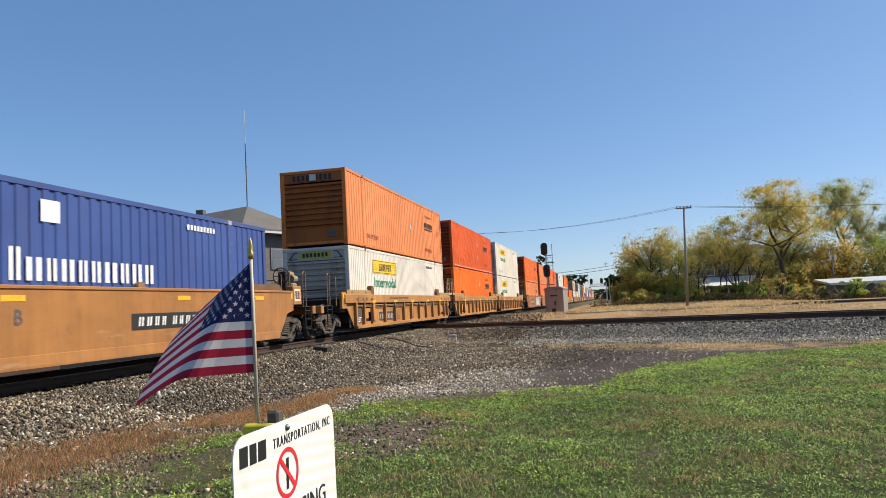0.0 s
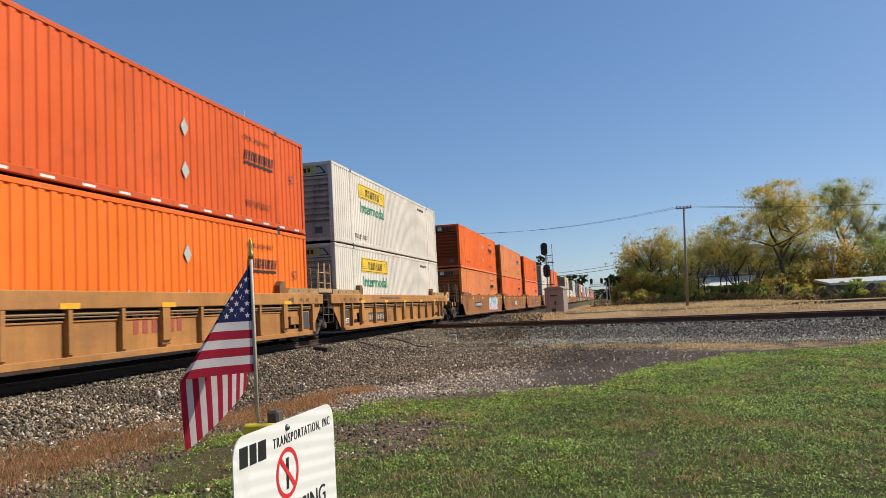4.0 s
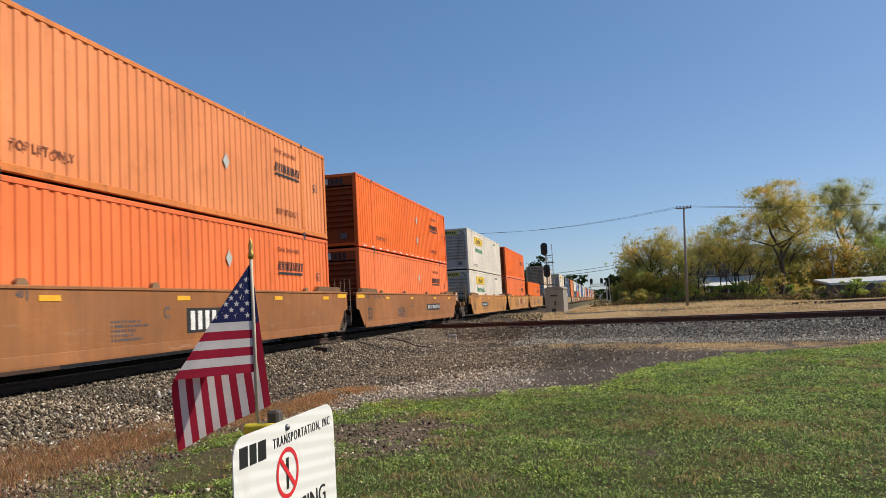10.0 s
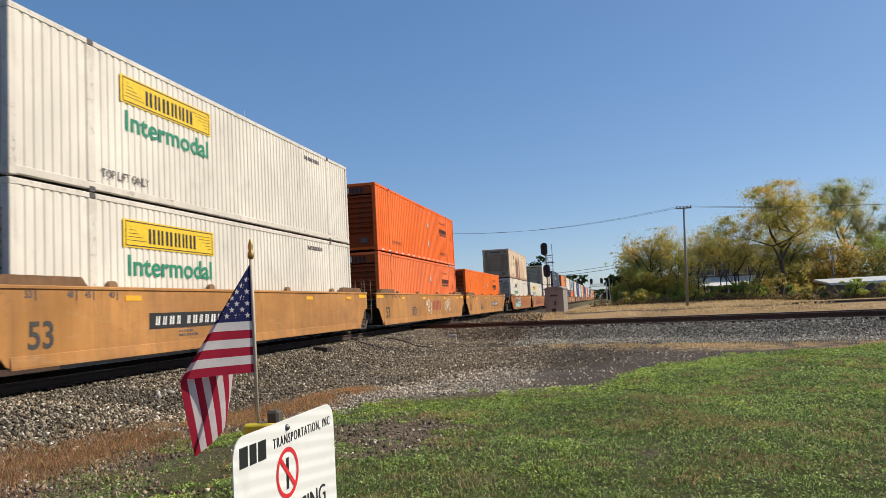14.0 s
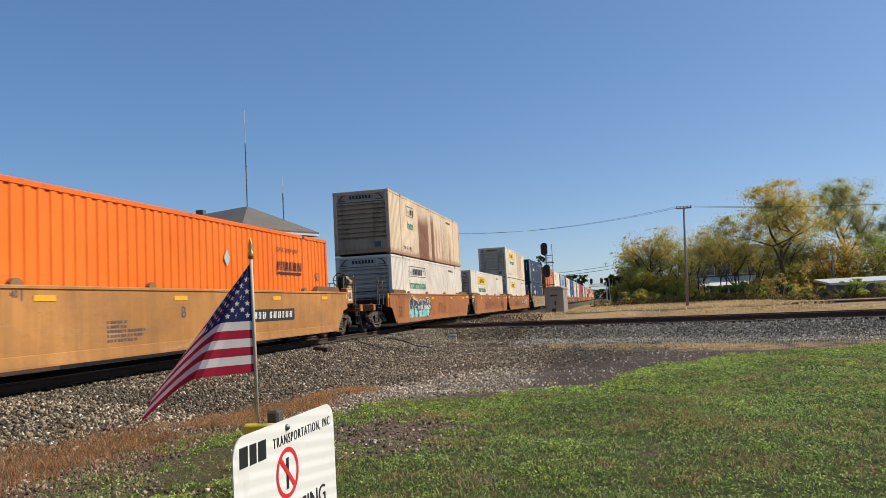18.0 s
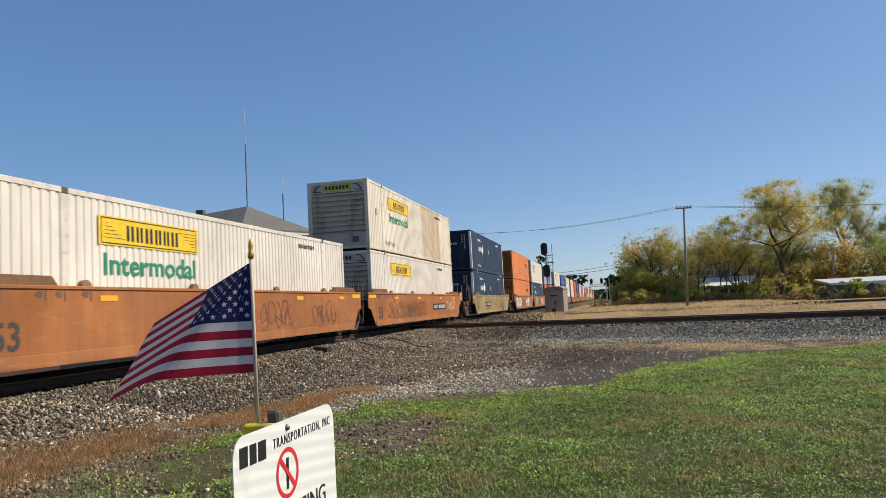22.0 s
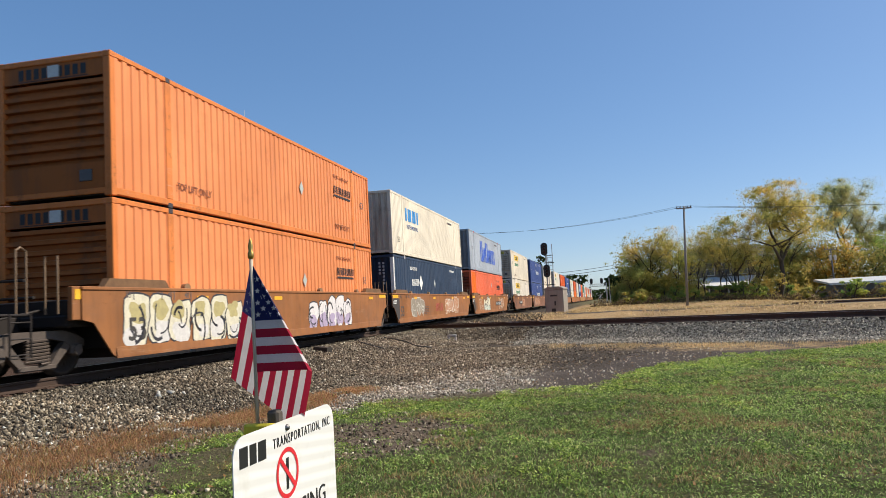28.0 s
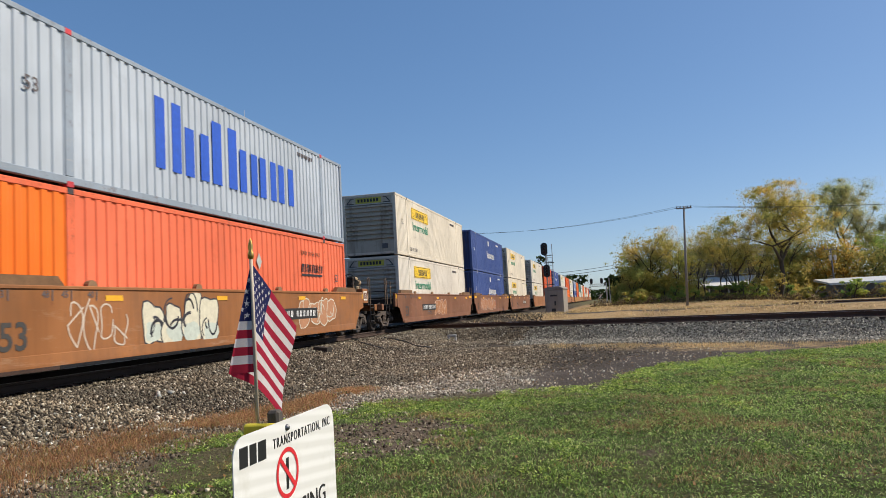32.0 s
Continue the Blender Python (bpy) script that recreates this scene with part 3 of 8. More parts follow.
def container(livery, marks):
    """A 53-foot container, near end at y = 0, underside at z = 0, middle at x = 0. Only what is seen differs between liveries."""
    key = (livery, marks)
    if key in TEMPLATES:
        return TEMPLATES[key]
    side, frame_col, cast, end, dirt, rust = LIVERY[livery]
    paint = weathered(livery + "_sheet", side, 0.5, dirt, rust=rust)
    framep = weathered(livery + "_frame", frame_col, 0.5, dirt + 0.12, rust=rust * 0.6)
    # Ends: frame colour scaled down to paint in their shade, with extra dirt.
    endp_shaded = weathered(livery + "_end", tuple(c * (0.72 if frame_col[1] > 0.4 else 0.58 if frame_col[1] > 0.19 or frame_col[2] > frame_col[0] else 0.36) for c in frame_col), 0.7, dirt + 0.45)
    castm = plain(livery + "_casting", cast, 0.55, 0.3)
    c = thing("container", CONTAINER_LABEL[livery], "container", "stacked containers of the train", at=pose(0, -400, -30))
    h = CW / 2
    zt, zb = CH - 0.11, 0.20
    thin = livery in ("white", "cream", "cream_patched", "rusty_white", "ivory")
    pitch, wide, deep = (0.30, 0.10, 0.026) if not thin else (0.205, 0.050, 0.020)
    if livery == "silver_blue":
        pitch, wide, deep = 0.28, 0.10, 0.030
    if livery == "navy":
        pitch, wide, deep = 0.32, 0.09, 0.014
    if livery == "coral_plain":
        pitch, wide, deep = 0.36, 0.05, 0.018
    # side sheets, in three lengths between the posts
    for s in (1, -1):
        for a, b in ((0.14, POST - 0.11), (POST + 0.11, CL - POST - 0.11), (CL - POST + 0.11, CL - 0.14)):
            m = corrugated(a, b, zb, zt, h - 0.012, deep, pitch, wide)
            if s < 0:
                m.v = [(-x, y, z) for x, y, z in m.v]
            fresh = livery == "coral_patched" and a < 1
            part("side_panel", m, weathered("orange_sheet", LIVERY["orange"][0], 0.5, 0.22) if fresh else paint, c)
        part("top_rail", Mesh().box(s * h - (0.09 if s > 0 else 0), s * h + (0 if s > 0 else 0.09), 0.1, CL - 0.1, CH - 0.11, CH, 0.012), framep, c)
        part("bottom_rail", Mesh().box(s * h - (0.10 if s > 0 else 0), s * h + (0 if s > 0 else 0.10), 0.1, CL - 0.1, 0.055, 0.20, 0.012), framep, c)
        for y in (POST, CL - POST):
            part("lifting_post", Mesh().box(s * h - 0.06 if s > 0 else -h, h if s > 0 else -h + 0.06, y - 0.11, y + 0.11, 0.20, CH - 0.11, 0.01), framep, c)
            for z in (0.0, CH - 0.115):
                part("lifting_casting", Mesh().box(s * h - 0.17 if s > 0 else -h - 0.006, h + 0.006 if s > 0 else -h + 0.17, y - 0.09, y + 0.09, z, z + 0.118, 0.012), castm, c)
        for y0, y1 in ((0, 0.16), (CL - 0.16, CL)):
            post = framep if livery != "navy" else plain("pale_post", (0.74, 0.73, 0.68), 0.55)
            part("corner_post", Mesh().box(s * h - 0.16 if s > 0 else -h, h if s > 0 else -h + 0.16, y0, y1, 0.12, CH - 0.12, 0.014), post, c)
            for z in (0.03, CH - 0.12):
                part("corner_casting", Mesh().box(s * h - 0.17 if s > 0 else -h - 0.003, h + 0.003 if s > 0 else -h + 0.17, y0 - 0.003, y1 + 0.003, z, z + 0.121, 0.012), framep, c)
    part("roof", Mesh().box(-h + 0.09, h - 0.09, 0.12, CL - 0.12, CH - 0.05, CH - 0.02), endp_shaded, c)
    part("floor", Mesh().box(-h + 0.1, h - 0.1, 0.12, CL - 0.12, 0.08, 0.14), plain("underfloor", (0.05, 0.05, 0.05)), c)
    # near end wall
    if end == "ribs":
        part("end_panel", ribbed_end(0.72, 2.40, -h + 0.15, h - 0.15, 0.03, 8, 0.10), endp_shaded, c)
        part("end_plate", Mesh().box(-h + 0.15, h - 0.15, 0.035, 0.06, 0.2, 0.72), endp_shaded, c)
        part("name_plate", Mesh().box(-h + 0.15, h - 0.15, 0.03, 0.06, 2.44, 2.79), endp_shaded, c)
        if marks == "jb":
            part("end_label", Mesh().box(-0.62, 0.62, 0.026, 0.03, 2.48, 2.74), plain("olive_plate", (0.50, 0.46, 0.06)), c, "yellow name label")
        if marks.startswith("jb"):
            rim = Mesh()
            for z in (2.415, 2.765):
                rim.box(-h + 0.16, h - 0.16, 0.014, 0.03, z, z + 0.022)
            for x in (-h + 0.16, h - 0.182):
                rim.box(x, x + 0.022, 0.014, 0.03, 2.437, 2.765)
            part("plate_rim", rim, plain("rim_pale", (0.60, 0.58, 0.54), 0.5), c, "pale raised rim of the name plate")
            for q in (-1, 1):
                corner = Mesh().prism([(q * 0.70, 2.47), (q * 1.06, 2.47), (q * 1.06, 2.50), (q * 0.86, 2.74), (q * 0.70, 2.74), (q * 0.70, 2.71), (q * 0.83, 2.71), (q * 1.0, 2.50), (q * 0.70, 2.50)], "y", 0.024, 0.03)
                part("plate_corner_mark", corner, plain("mark_black", (0.02, 0.02, 0.022), 0.6), c)
        part("vent_box", Mesh().box(h - 0.72, h - 0.45, 0.0, 0.05, 0.35, 0.58, 0.01), plain("vent", (0.10, 0.10, 0.10)), c)
    else:
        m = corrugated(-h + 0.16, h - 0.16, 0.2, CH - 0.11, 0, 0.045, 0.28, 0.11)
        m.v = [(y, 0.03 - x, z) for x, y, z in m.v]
        part("end_panel", m, endp_shaded, c)
    part("header", Mesh().box(-h + 0.16, h - 0.16, 0.0, 0.09, CH - 0.12, CH - 0.005, 0.01), framep, c)
    part("sill", Mesh().box(-h + 0.16, h - 0.16, 0.03, 0.09, 0.09, 0.20, 0.01), framep, c)
    # far end doors
    for s in (0, 1):
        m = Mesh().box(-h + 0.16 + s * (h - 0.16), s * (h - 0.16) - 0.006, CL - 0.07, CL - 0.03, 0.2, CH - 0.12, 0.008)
        d = part("door", m, endp_shaded, c)
        for x in (0.28, 0.82):
            part("lock_rod", Mesh().tube([(-h + 0.16 + s * (h - 0.16) + x, CL - 0.015, 0.1), (-h + 0.16 + s * (h - 0.16) + x, CL - 0.015, CH - 0.1)], 0.017, 6), plain("lock_rod", (0.5, 0.5, 0.48), 0.4, 0.8), d)
    # marks: plain shapes in the owner's colours
    X = h - 0.006
    black = plain("mark_black", (0.02, 0.02, 0.022), 0.6)
    white = plain("mark_white", (0.75, 0.75, 0.72), 0.6)
    if marks.startswith("jb"):
        bare = marks != "jb" and marks != "jb_panel"
        faint = marks == "jb_worn"
        green = plain("mark_green", (0.02, 0.22, 0.12), 0.6)
        if not bare:
            part("sign_panel", Mesh().box(X, X + 0.005, 2.86, 6.32, 1.96, 2.52), plain("mark_yellow", (0.76, 0.50, 0.02), 0.55), c, "yellow name panel")
        m = Mesh()
        blocks(m, 3.7, 5.5 if not faint else 4.3, 2.07, 2.38, word_blocks(6 if not faint else 2, 4, range(9), 1, 0.35), X + 0.005)
        for z in (1.99, 2.47):
            m.box(X + 0.005, X + 0.008, 2.93, 6.25 if not faint else 4.3, z, z + 0.02)
        for y in (2.93, 6.23 if not faint else 4.3):
            m.box(X + 0.005, X + 0.008, y, y + 0.02, 1.99, 2.49)
        for j in range(5):
            m.box(X + 0.005, X + 0.008, 3.0 + 0.02 * j, 3.0 + 0.13 * (5 - j), 2.1 + 0.07 * j, 2.11 + 0.07 * j)
            m.box(X + 0.005, X + 0.008, 6.18 - 0.13 * (j + 1), 6.18, 2.1 + 0.07 * j, 2.11 + 0.07 * j) if not faint else None
        tagged(part("name_mark", m, black, c), kind="stuff")
        if marks != "jb_panel":
            if faint:
                part("lettering", fitted("Inte", 1.15, 0.40, green), None, c, "green lettering", at=pose(X + 0.004, 3.62, 1.58))
            else:
                part("lettering", fitted("Intermodal", 3.2, 0.42, green), None, c, "green lettering", at=pose(X + 0.004, 4.6, 1.60))
        m = Mesh()
        for i in range(7):
            m.box(-0.52 + i * 0.15, -0.52 + i * 0.15 + 0.10, 0.022, 0.026, 2.54, 2.69)
        tagged(part("end_name_mark", m, black, c), kind="stuff")
        part("stencil", fitted("TOP LIFT ONLY", 1.5, 0.17, plain("stencil_dark", (0.10, 0.08, 0.08)), 0.004), None, c, at=pose(X + 0.010, 3.0, 0.42))
    elif marks == "sch":
        m = Mesh()
        blocks(m, 12.2, 13.9, 1.76, 2.02, word_blocks(9, 7, range(9), 1, 0.4), X, 0.05)
        m.box(X, X + 0.004, 12.2, 13.9, 1.64, 1.71)
        tagged(part("name_mark", m, black, c), kind="stuff")
        for z in (1.95, 0.95) if livery != "faded_orange" else (1.5,):
            part("reflector", Mesh().prism([(9.3, z - 0.22), (9.46, z), (9.3, z + 0.22), (9.14, z)], "x", X, X + 0.006), plain("faded_sticker", (0.42, 0.45, 0.42)), c)
        m = Mesh()
        for i in range(9):
            m.box(-0.8 + i * 0.178, -0.8 + i * 0.178 + 0.12, 0.026, 0.03, 2.5, 2.72)
        m.box(-0.8, 0.79, 0.026, 0.03, 2.46, 2.48)
        tagged(part("end_name_mark", m, black, c), kind="stuff")
        part("sticker", Mesh().box(-0.12, 0.14, 0.012, 0.03, 2.50, 2.74, 0.004), plain("sticker_white", (0.6, 0.6, 0.56)), c)
        rusty = plain("stencil_rust", (0.20, 0.06, 0.02))
        part("stencil", fitted("TOP LIFT ONLY", 1.5, 0.17, rusty, 0.012), None, c, at=pose(X + 0.010, 3.0, 0.53))
        part("stencil", fitted("TOP LIFT ONLY", 1.5, 0.17, rusty, 0.012), None, c, at=pose(X + 0.010, 12.95, 0.58))
        part("stencil", fitted("STACK 2 HIGH ONLY", 1.6, 0.13, rusty, 0.012), None, c, at=pose(X + 0.010, 12.95, 2.36))
        if livery in ("red_orange", "vermilion"):
            for j in range(15):
                part("reflective_tape", Mesh().box(h - 0.001, h + 0.003, 0.6 + j * 1.05, 0.95 + j * 1.05, 0.09, 0.14), plain("tape_white", (0.75, 0.72, 0.70), 0.4), c)
    elif marks == "umx":
        m = Mesh()
        blocks(m, 3.15, 4.5, 1.55, 1.88, word_blocks(4, 9, range(9), 1, 0.35), X)
        m.prism([(4.6, 1.72), (4.95, 2.10), (5.3, 1.72), (4.95, 1.34)], "x", X, X + 0.004)
        tagged(part("name_mark", m, white, c), kind="stuff")
        part("reflector", Mesh().prism([(8.03, 1.5), (8.2, 1.72), (8.03, 1.94), (7.86, 1.72)], "x", X, X + 0.006), plain("faded_sticker", (0.42, 0.45, 0.42)), c)
        m = Mesh()
        for i in range(8):
            m.box(X, X + 0.003, 2.9 + i * 0.17, 2.98 + i * 0.17, 2.3, 2.46)
            m.box(X, X + 0.003, 2.4 + i * 0.16, 2.47 + i * 0.16, 0.4, 0.55)
        tagged(part("stencil", m, white, c), kind="stuff")
        m = Mesh()
        for i in range(5):
            m.box(-0.5 + i * 0.16, -0.39 + i * 0.16, 0.024, 0.029, 1.9, 2.05)
        for i in range(7):
            m.box(0.78, 0.87, 0.024, 0.029, 2.48 - i * 0.15, 2.58 - i * 0.15)
            if i < 4:
                m.box(0.60, 0.69, 0.024, 0.029, 2.48 - i * 0.15, 2.58 - i * 0.15)
        tagged(part("end_name_mark", m, plain("dull_white", (0.4, 0.42, 0.45)), c), kind="stuff")
    elif marks == "big_blue":
        m = Mesh()
        blocks(m, 4.6, 11.8, 0.83, 2.39, word_blocks(6, 11, (0, 2), 1, 0.16), X)
        tagged(part("name_mark", m, plain("mark_blue", (0.02, 0.09, 0.50), 0.5), c, "large blue lettering blocks"), kind="stuff")
    elif marks == "sky_blue":
        m = Mesh()
        blocks(m, 2.5, 4.95, 1.75, 2.36, word_blocks(3, 5, range(9), 1, 0.1), X)
        tagged(part("name_mark", m, plain("mark_sky", (0.03, 0.25, 0.60), 0.5), c, "bright blue lettering blocks"), kind="stuff")
        part("lettering", fitted("INTERMODAL", 2.2, 0.2, plain("mark_navy", (0.03, 0.09, 0.25)), 0.006), None, c, at=pose(X + 0.004, 3.75, 1.48))
    elif marks == "big_white":
        m = Mesh()
        blocks(m, 7.0, 10.85, 1.24, 1.78, word_blocks(10, 8, (0,), 1, 0.45), X)
        m.box(X, X + 0.004, 7.7, 8.15, 2.24, 2.62)
        tagged(part("name_mark", m, white, c, "white lettering blocks"), kind="stuff")
    if livery not in ("navy", "blue", "white") or marks == "big_white":
        ink = plain("stencil_dark", (0.10, 0.08, 0.08)) if livery not in ("blue", "teal") else white
        if livery != "rusty_white":
            part("size_mark", letters("53", 0.36, ink, 0.004), None, c, at=pose(X + 0.010, 1.07 if marks != "sch" else 15.2, 1.62 if marks != "sky_blue" else 0.72))
    m = Mesh()
    ink = plain("stencil_dark", (0.10, 0.08, 0.08)) if livery not in ("blue", "navy", "teal") else white
    for i in range(9 if marks != "sch" else 0):
        m.box(X, X + 0.003, 12.2 + i * 0.14, 12.29 + i * 0.14, 2.50, 2.62)
    if marks != "sch":
        tagged(part("serial_mark", m, ink, c), kind="stuff")
    TEMPLATES[key] = c
    return c


# ---------------------------------------------------------------- well cars
CAR_PAINT = {
    "tan": (0.46, 0.215, 0.062), "brown": (0.315, 0.124, 0.040), "red_brown": (0.37, 0.135, 0.040),
    "olive": (0.30, 0.225, 0.105), "dark_brown": (0.21, 0.088, 0.046), "orange_brown": (0.40, 0.175, 0.05),
}
CAR_LABEL = {
    "tan": "mustard-tan steel well car carrying stacked containers", "brown": "weathered brown-tan steel well car with graffiti",
    "dark_brown": "dull dark brown steel well car with faint scrawls", "red_brown": "red-brown steel well car, dusty and scratched", "olive": "olive-tan steel well car with patched paint",
    "orange_brown": "orange-brown steel well car with a number panel",
}
WHEEL_R = 0.46
TRUCKS = {}


def truck(parent, y):
    """A two-axle bogie: bolster, side frames with springs, two wheelsets."""
    iron = plain("truck_iron", (0.016, 0.012, 0.010), 0.75, 0.2, 0.3, 6)
    dusty = plain("truck_frame_iron", (0.085, 0.066, 0.054), 0.8, 0.1, 0.35, 5)
    steel = plain("wheel_steel", (0.034, 0.024, 0.019), 0.6, 0.3, 0.3)
    if not TRUCKS:
        TRUCKS["bolster"] = Mesh().box(-1.05, 1.05, -0.2, 0.2, 0.42, 0.68, 0.03).mesh("truck", iron)
        m = Mesh()
        top = [(-1.12, 0.52), (-1.12, 0.64), (-0.9, 0.74), (-0.55, 0.82), (0.55, 0.82), (0.9, 0.74), (1.12, 0.64), (1.12, 0.52)]
        m.prism(top + [(0.78, 0.52), (0.62, 0.62), (0.3, 0.68), (-0.3, 0.68), (-0.62, 0.62), (-0.78, 0.52)], "x", -0.07, 0.07)
        m.prism([(-0.80, 0.56), (-0.62, 0.62), (-0.28, 0.26), (-0.4, 0.2)], "x", -0.06, 0.06)
        m.prism([(0.80, 0.56), (0.4, 0.2), (0.28, 0.26), (0.62, 0.62)], "x", -0.06, 0.06)
        m.box(-0.07, 0.07, -0.42, 0.42, 0.16, 0.26, 0.02)
        for s in (-1, 1):
            m.box(-0.09, 0.11, s * 0.89 - 0.14, s * 0.89 + 0.14, 0.38, 0.58, 0.03)
            m.lathe([(0.0, 0.15), (0.10, 0.14), (0.12, 0.05), (0.12, 0.0)], "x", (0, s * 0.89, WHEEL_R), 14)
        TRUCKS["side"] = m.mesh("side_frame", dusty)
        m = Mesh()
        m.tube([(0.07 * math.cos(k * 0.7), 0.27 * math.sin(k * 0.7), 0.27 + 0.40 * k / 64) for k in range(65)], 0.022, 5)
        TRUCKS["spring"] = m.mesh("spring", plain("spring_steel", (0.11, 0.085, 0.07), 0.6, 0.4))
        m = Mesh()
        m.tube([(-0.98, 0, 0), (0.98, 0, 0)], 0.08, 12)
        for s in (-1, 1):
            g = s * GAUGE / 2
            prof = [(0.09, -0.02), (0.14, -0.05), (0.16, -0.01), (0.33, -0.02), (0.39, -0.05), (WHEEL_R + 0.028, -0.055), (WHEEL_R + 0.028, -0.025), (WHEEL_R, -0.005), (WHEEL_R - 0.004, 0.085), (0.385, 0.085), (0.34, 0.03), (0.17, 0.05), (0.13, 0.075), (0.09, 0.06)]
            m.lathe([(r, s * t) for r, t in prof], "x", (g, 0, 0), 18)
            for i in range(5):
                w = 2 * math.pi * i / 5
                m.box(g + s * 0.03 - 0.012, g + s * 0.03 + 0.012, 0.25 * math.cos(w) - 0.03, 0.25 * math.cos(w) + 0.03, 0.25 * math.sin(w) - 0.03, 0.25 * math.sin(w) + 0.03)
        TRUCKS["wheelset"] = m.mesh("wheelset", steel, True)
    b = part("truck", TRUCKS["bolster"], None, parent, "grimy dark iron truck", at=pose(0, y, 0))
    for s in (-1, 1):
        part("side_frame", TRUCKS["side"], None, b, at=pose(s * 1.0, 0, 0) if s > 0 else pose(-1.0, 0, 0, 0, 0, 180))
        part("spring", TRUCKS["spring"], None, b, at=pose(s * 1.03, 0, 0))
    WHEELSETS.append(part("wheelset", TRUCKS["wheelset"], None, b, at=pose(0, -0.89, WHEEL_R)))
    WHEELSETS.append(part("wheelset", TRUCKS["wheelset"], None, b, at=pose(0, 0.89, WHEEL_R)))


WHEELSETS = []


def end_platform(car, s, paint, dark):
    """The walkway, ladder, rails and coupler at a coupled end. s is -1 at the near end, +1 at the far end; y runs outward from it."""
    Y = (lambda y: -y) if s < 0 else (lambda y: CL + y)

    def bx(m, x0, x1, y0, y1, z0, z1, b=0.0):
        a, c = sorted((Y(y0), Y(y1)))
        return m.box(x0, x1, a, c, z0, z1, b)
    part("draft_sill", bx(Mesh(), -0.34, 0.34, 0.2, 3.3, 0.72, 1.08, 0.02), dark, car)
    part("end_sill", bx(Mesh(), -1.42, 1.42, 2.95, 3.2, 0.86, 1.12, 0.02), paint, car)
    part("walkway", bx(Mesh(), -1.40, 1.40, 2.2, 2.95, 1.08, 1.12, 0.01), dark, car)
    m = bx(Mesh(), -0.12, 0.12, 3.3, 3.62, 0.78, 1.0, 0.03)
    bx(m, -0.2, 0.14, 3.45, 3.64, 0.74, 1.04, 0.04)
    part("coupler", m, plain("coupler_iron", (0.12, 0.07, 0.05), 0.8, 0.2), car, "rusty knuckle coupler")
    part("air_hose", Mesh().tube([(0.3, Y(3.2), 0.8), (0.34, Y(3.4), 0.55), (0.3, Y(3.55), 0.45), (0.2, Y(3.62), 0.5)], 0.03, 6), plain("hose_rubber", (0.03, 0.03, 0.03)), car)
    for x in (-1, 1):
        l = part("ladder", Mesh().tube([(x * 1.44, Y(2.28), 1.12), (x * 1.44, Y(2.28), 0.42), (x * 1.44, Y(2.72), 0.42), (x * 1.44, Y(2.72), 1.12)], 0.02, 6), dark, car)
        for z in (0.47, 0.72, 0.98):
            part("rung", Mesh().tube([(x * 1.44, Y(2.28), z), (x * 1.44, Y(2.72), z)], 0.014, 6), dark, l)
        g = Mesh().tube([(x * 1.38, Y(2.30), 1.1), (x * 1.38, Y(2.30), 2.12), (x * 1.38, Y(2.42), 2.18), (x * 1.38, Y(2.52), 2.12), (x * 1.38, Y(2.52), 1.1)], 0.017, 6)
        part("grab_rail", g, plain("grab_rail", (0.20, 0.13, 0.075), 0.6, 0.1), car)
        g = Mesh().tube([(x * 1.30, Y(1.5), 1.1), (x * 1.30, Y(1.5), 2.1), (x * 1.05, Y(1.5), 2.1), (x * 1.05, Y(1.5), 1.1)], 0.02, 6)
        part("grab_rail", g, plain("grab_rail", (0.20, 0.13, 0.075), 0.6, 0.1), car)
        bm = bx(Mesh(), x * 1.42 - 0.05, x * 1.42 + 0.05, 0.9, 1.36, 0.98, 1.57, 0.012)
        part("end_post", bm, paint, car)
        bm = bx(Mesh(), x * 1.475 - 0.004, x * 1.475 + 0.004, 1.0, 1.3, 1.34, 1.52)
        part("placard", bm, plain("placard_yellow", (0.80, 0.42, 0.02), 0.5), car, "yellow reflective placard")
    if s > 0:
        b = part("retainer_box", bx(Mesh(), 1.20, 1.44, 1.45, 2.05, 1.16, 1.72, 0.02), paint, car)
        part("notice_plate", bx(Mesh(), 1.44, 1.446, 1.53, 1.95, 1.27, 1.63), plain("notice_white", (0.66, 0.60, 0.52), 0.6), b, "off-white framed notice plate")
        part("notice_field", bx(Mesh(), 1.446, 1.449, 1.58, 1.73, 1.33, 1.57), plain("notice_brown", (0.16, 0.08, 0.05), 0.7), b)
        part("notice_field", bx(Mesh(), 1.446, 1.449, 1.76, 1.90, 1.33, 1.57), plain("notice_brown", (0.16, 0.08, 0.05), 0.7), b)
    for z in (1.38, 1.66):
        part("cross_pipe", Mesh().tube([(-1.3, Y(2.05 + 0.2 * (z > 1.5)), z), (1.3, Y(2.05 + 0.2 * (z > 1.5)), z)], 0.028, 6), dark, car)
    part("brake_cylinder", Mesh().tube([(0.75, Y(0.55), 1.20), (0.75, Y(1.15), 1.20)], 0.17, 12), dark, car)
    part("brake_rod", Mesh().tube([(0.75, Y(1.15), 1.20), (0.70, Y(2.6), 0.98)], 0.025, 6), dark, car)
    part("cross_beam", bx(Mesh(), -1.42, 1.42, 1.0, 1.25, 1.05, 1.35, 0.02), dark, car)
    if s < 0:
        m = Mesh()
        ring = [(0.02 + 0.27 * math.cos(a * math.pi / 10), Y(3.12), 2.16 + 0.27 * math.sin(a * math.pi / 10)) for a in range(21)]
        m.tube(ring, 0.018, 6)
        for i in range(3):
            w = i * math.pi / 3
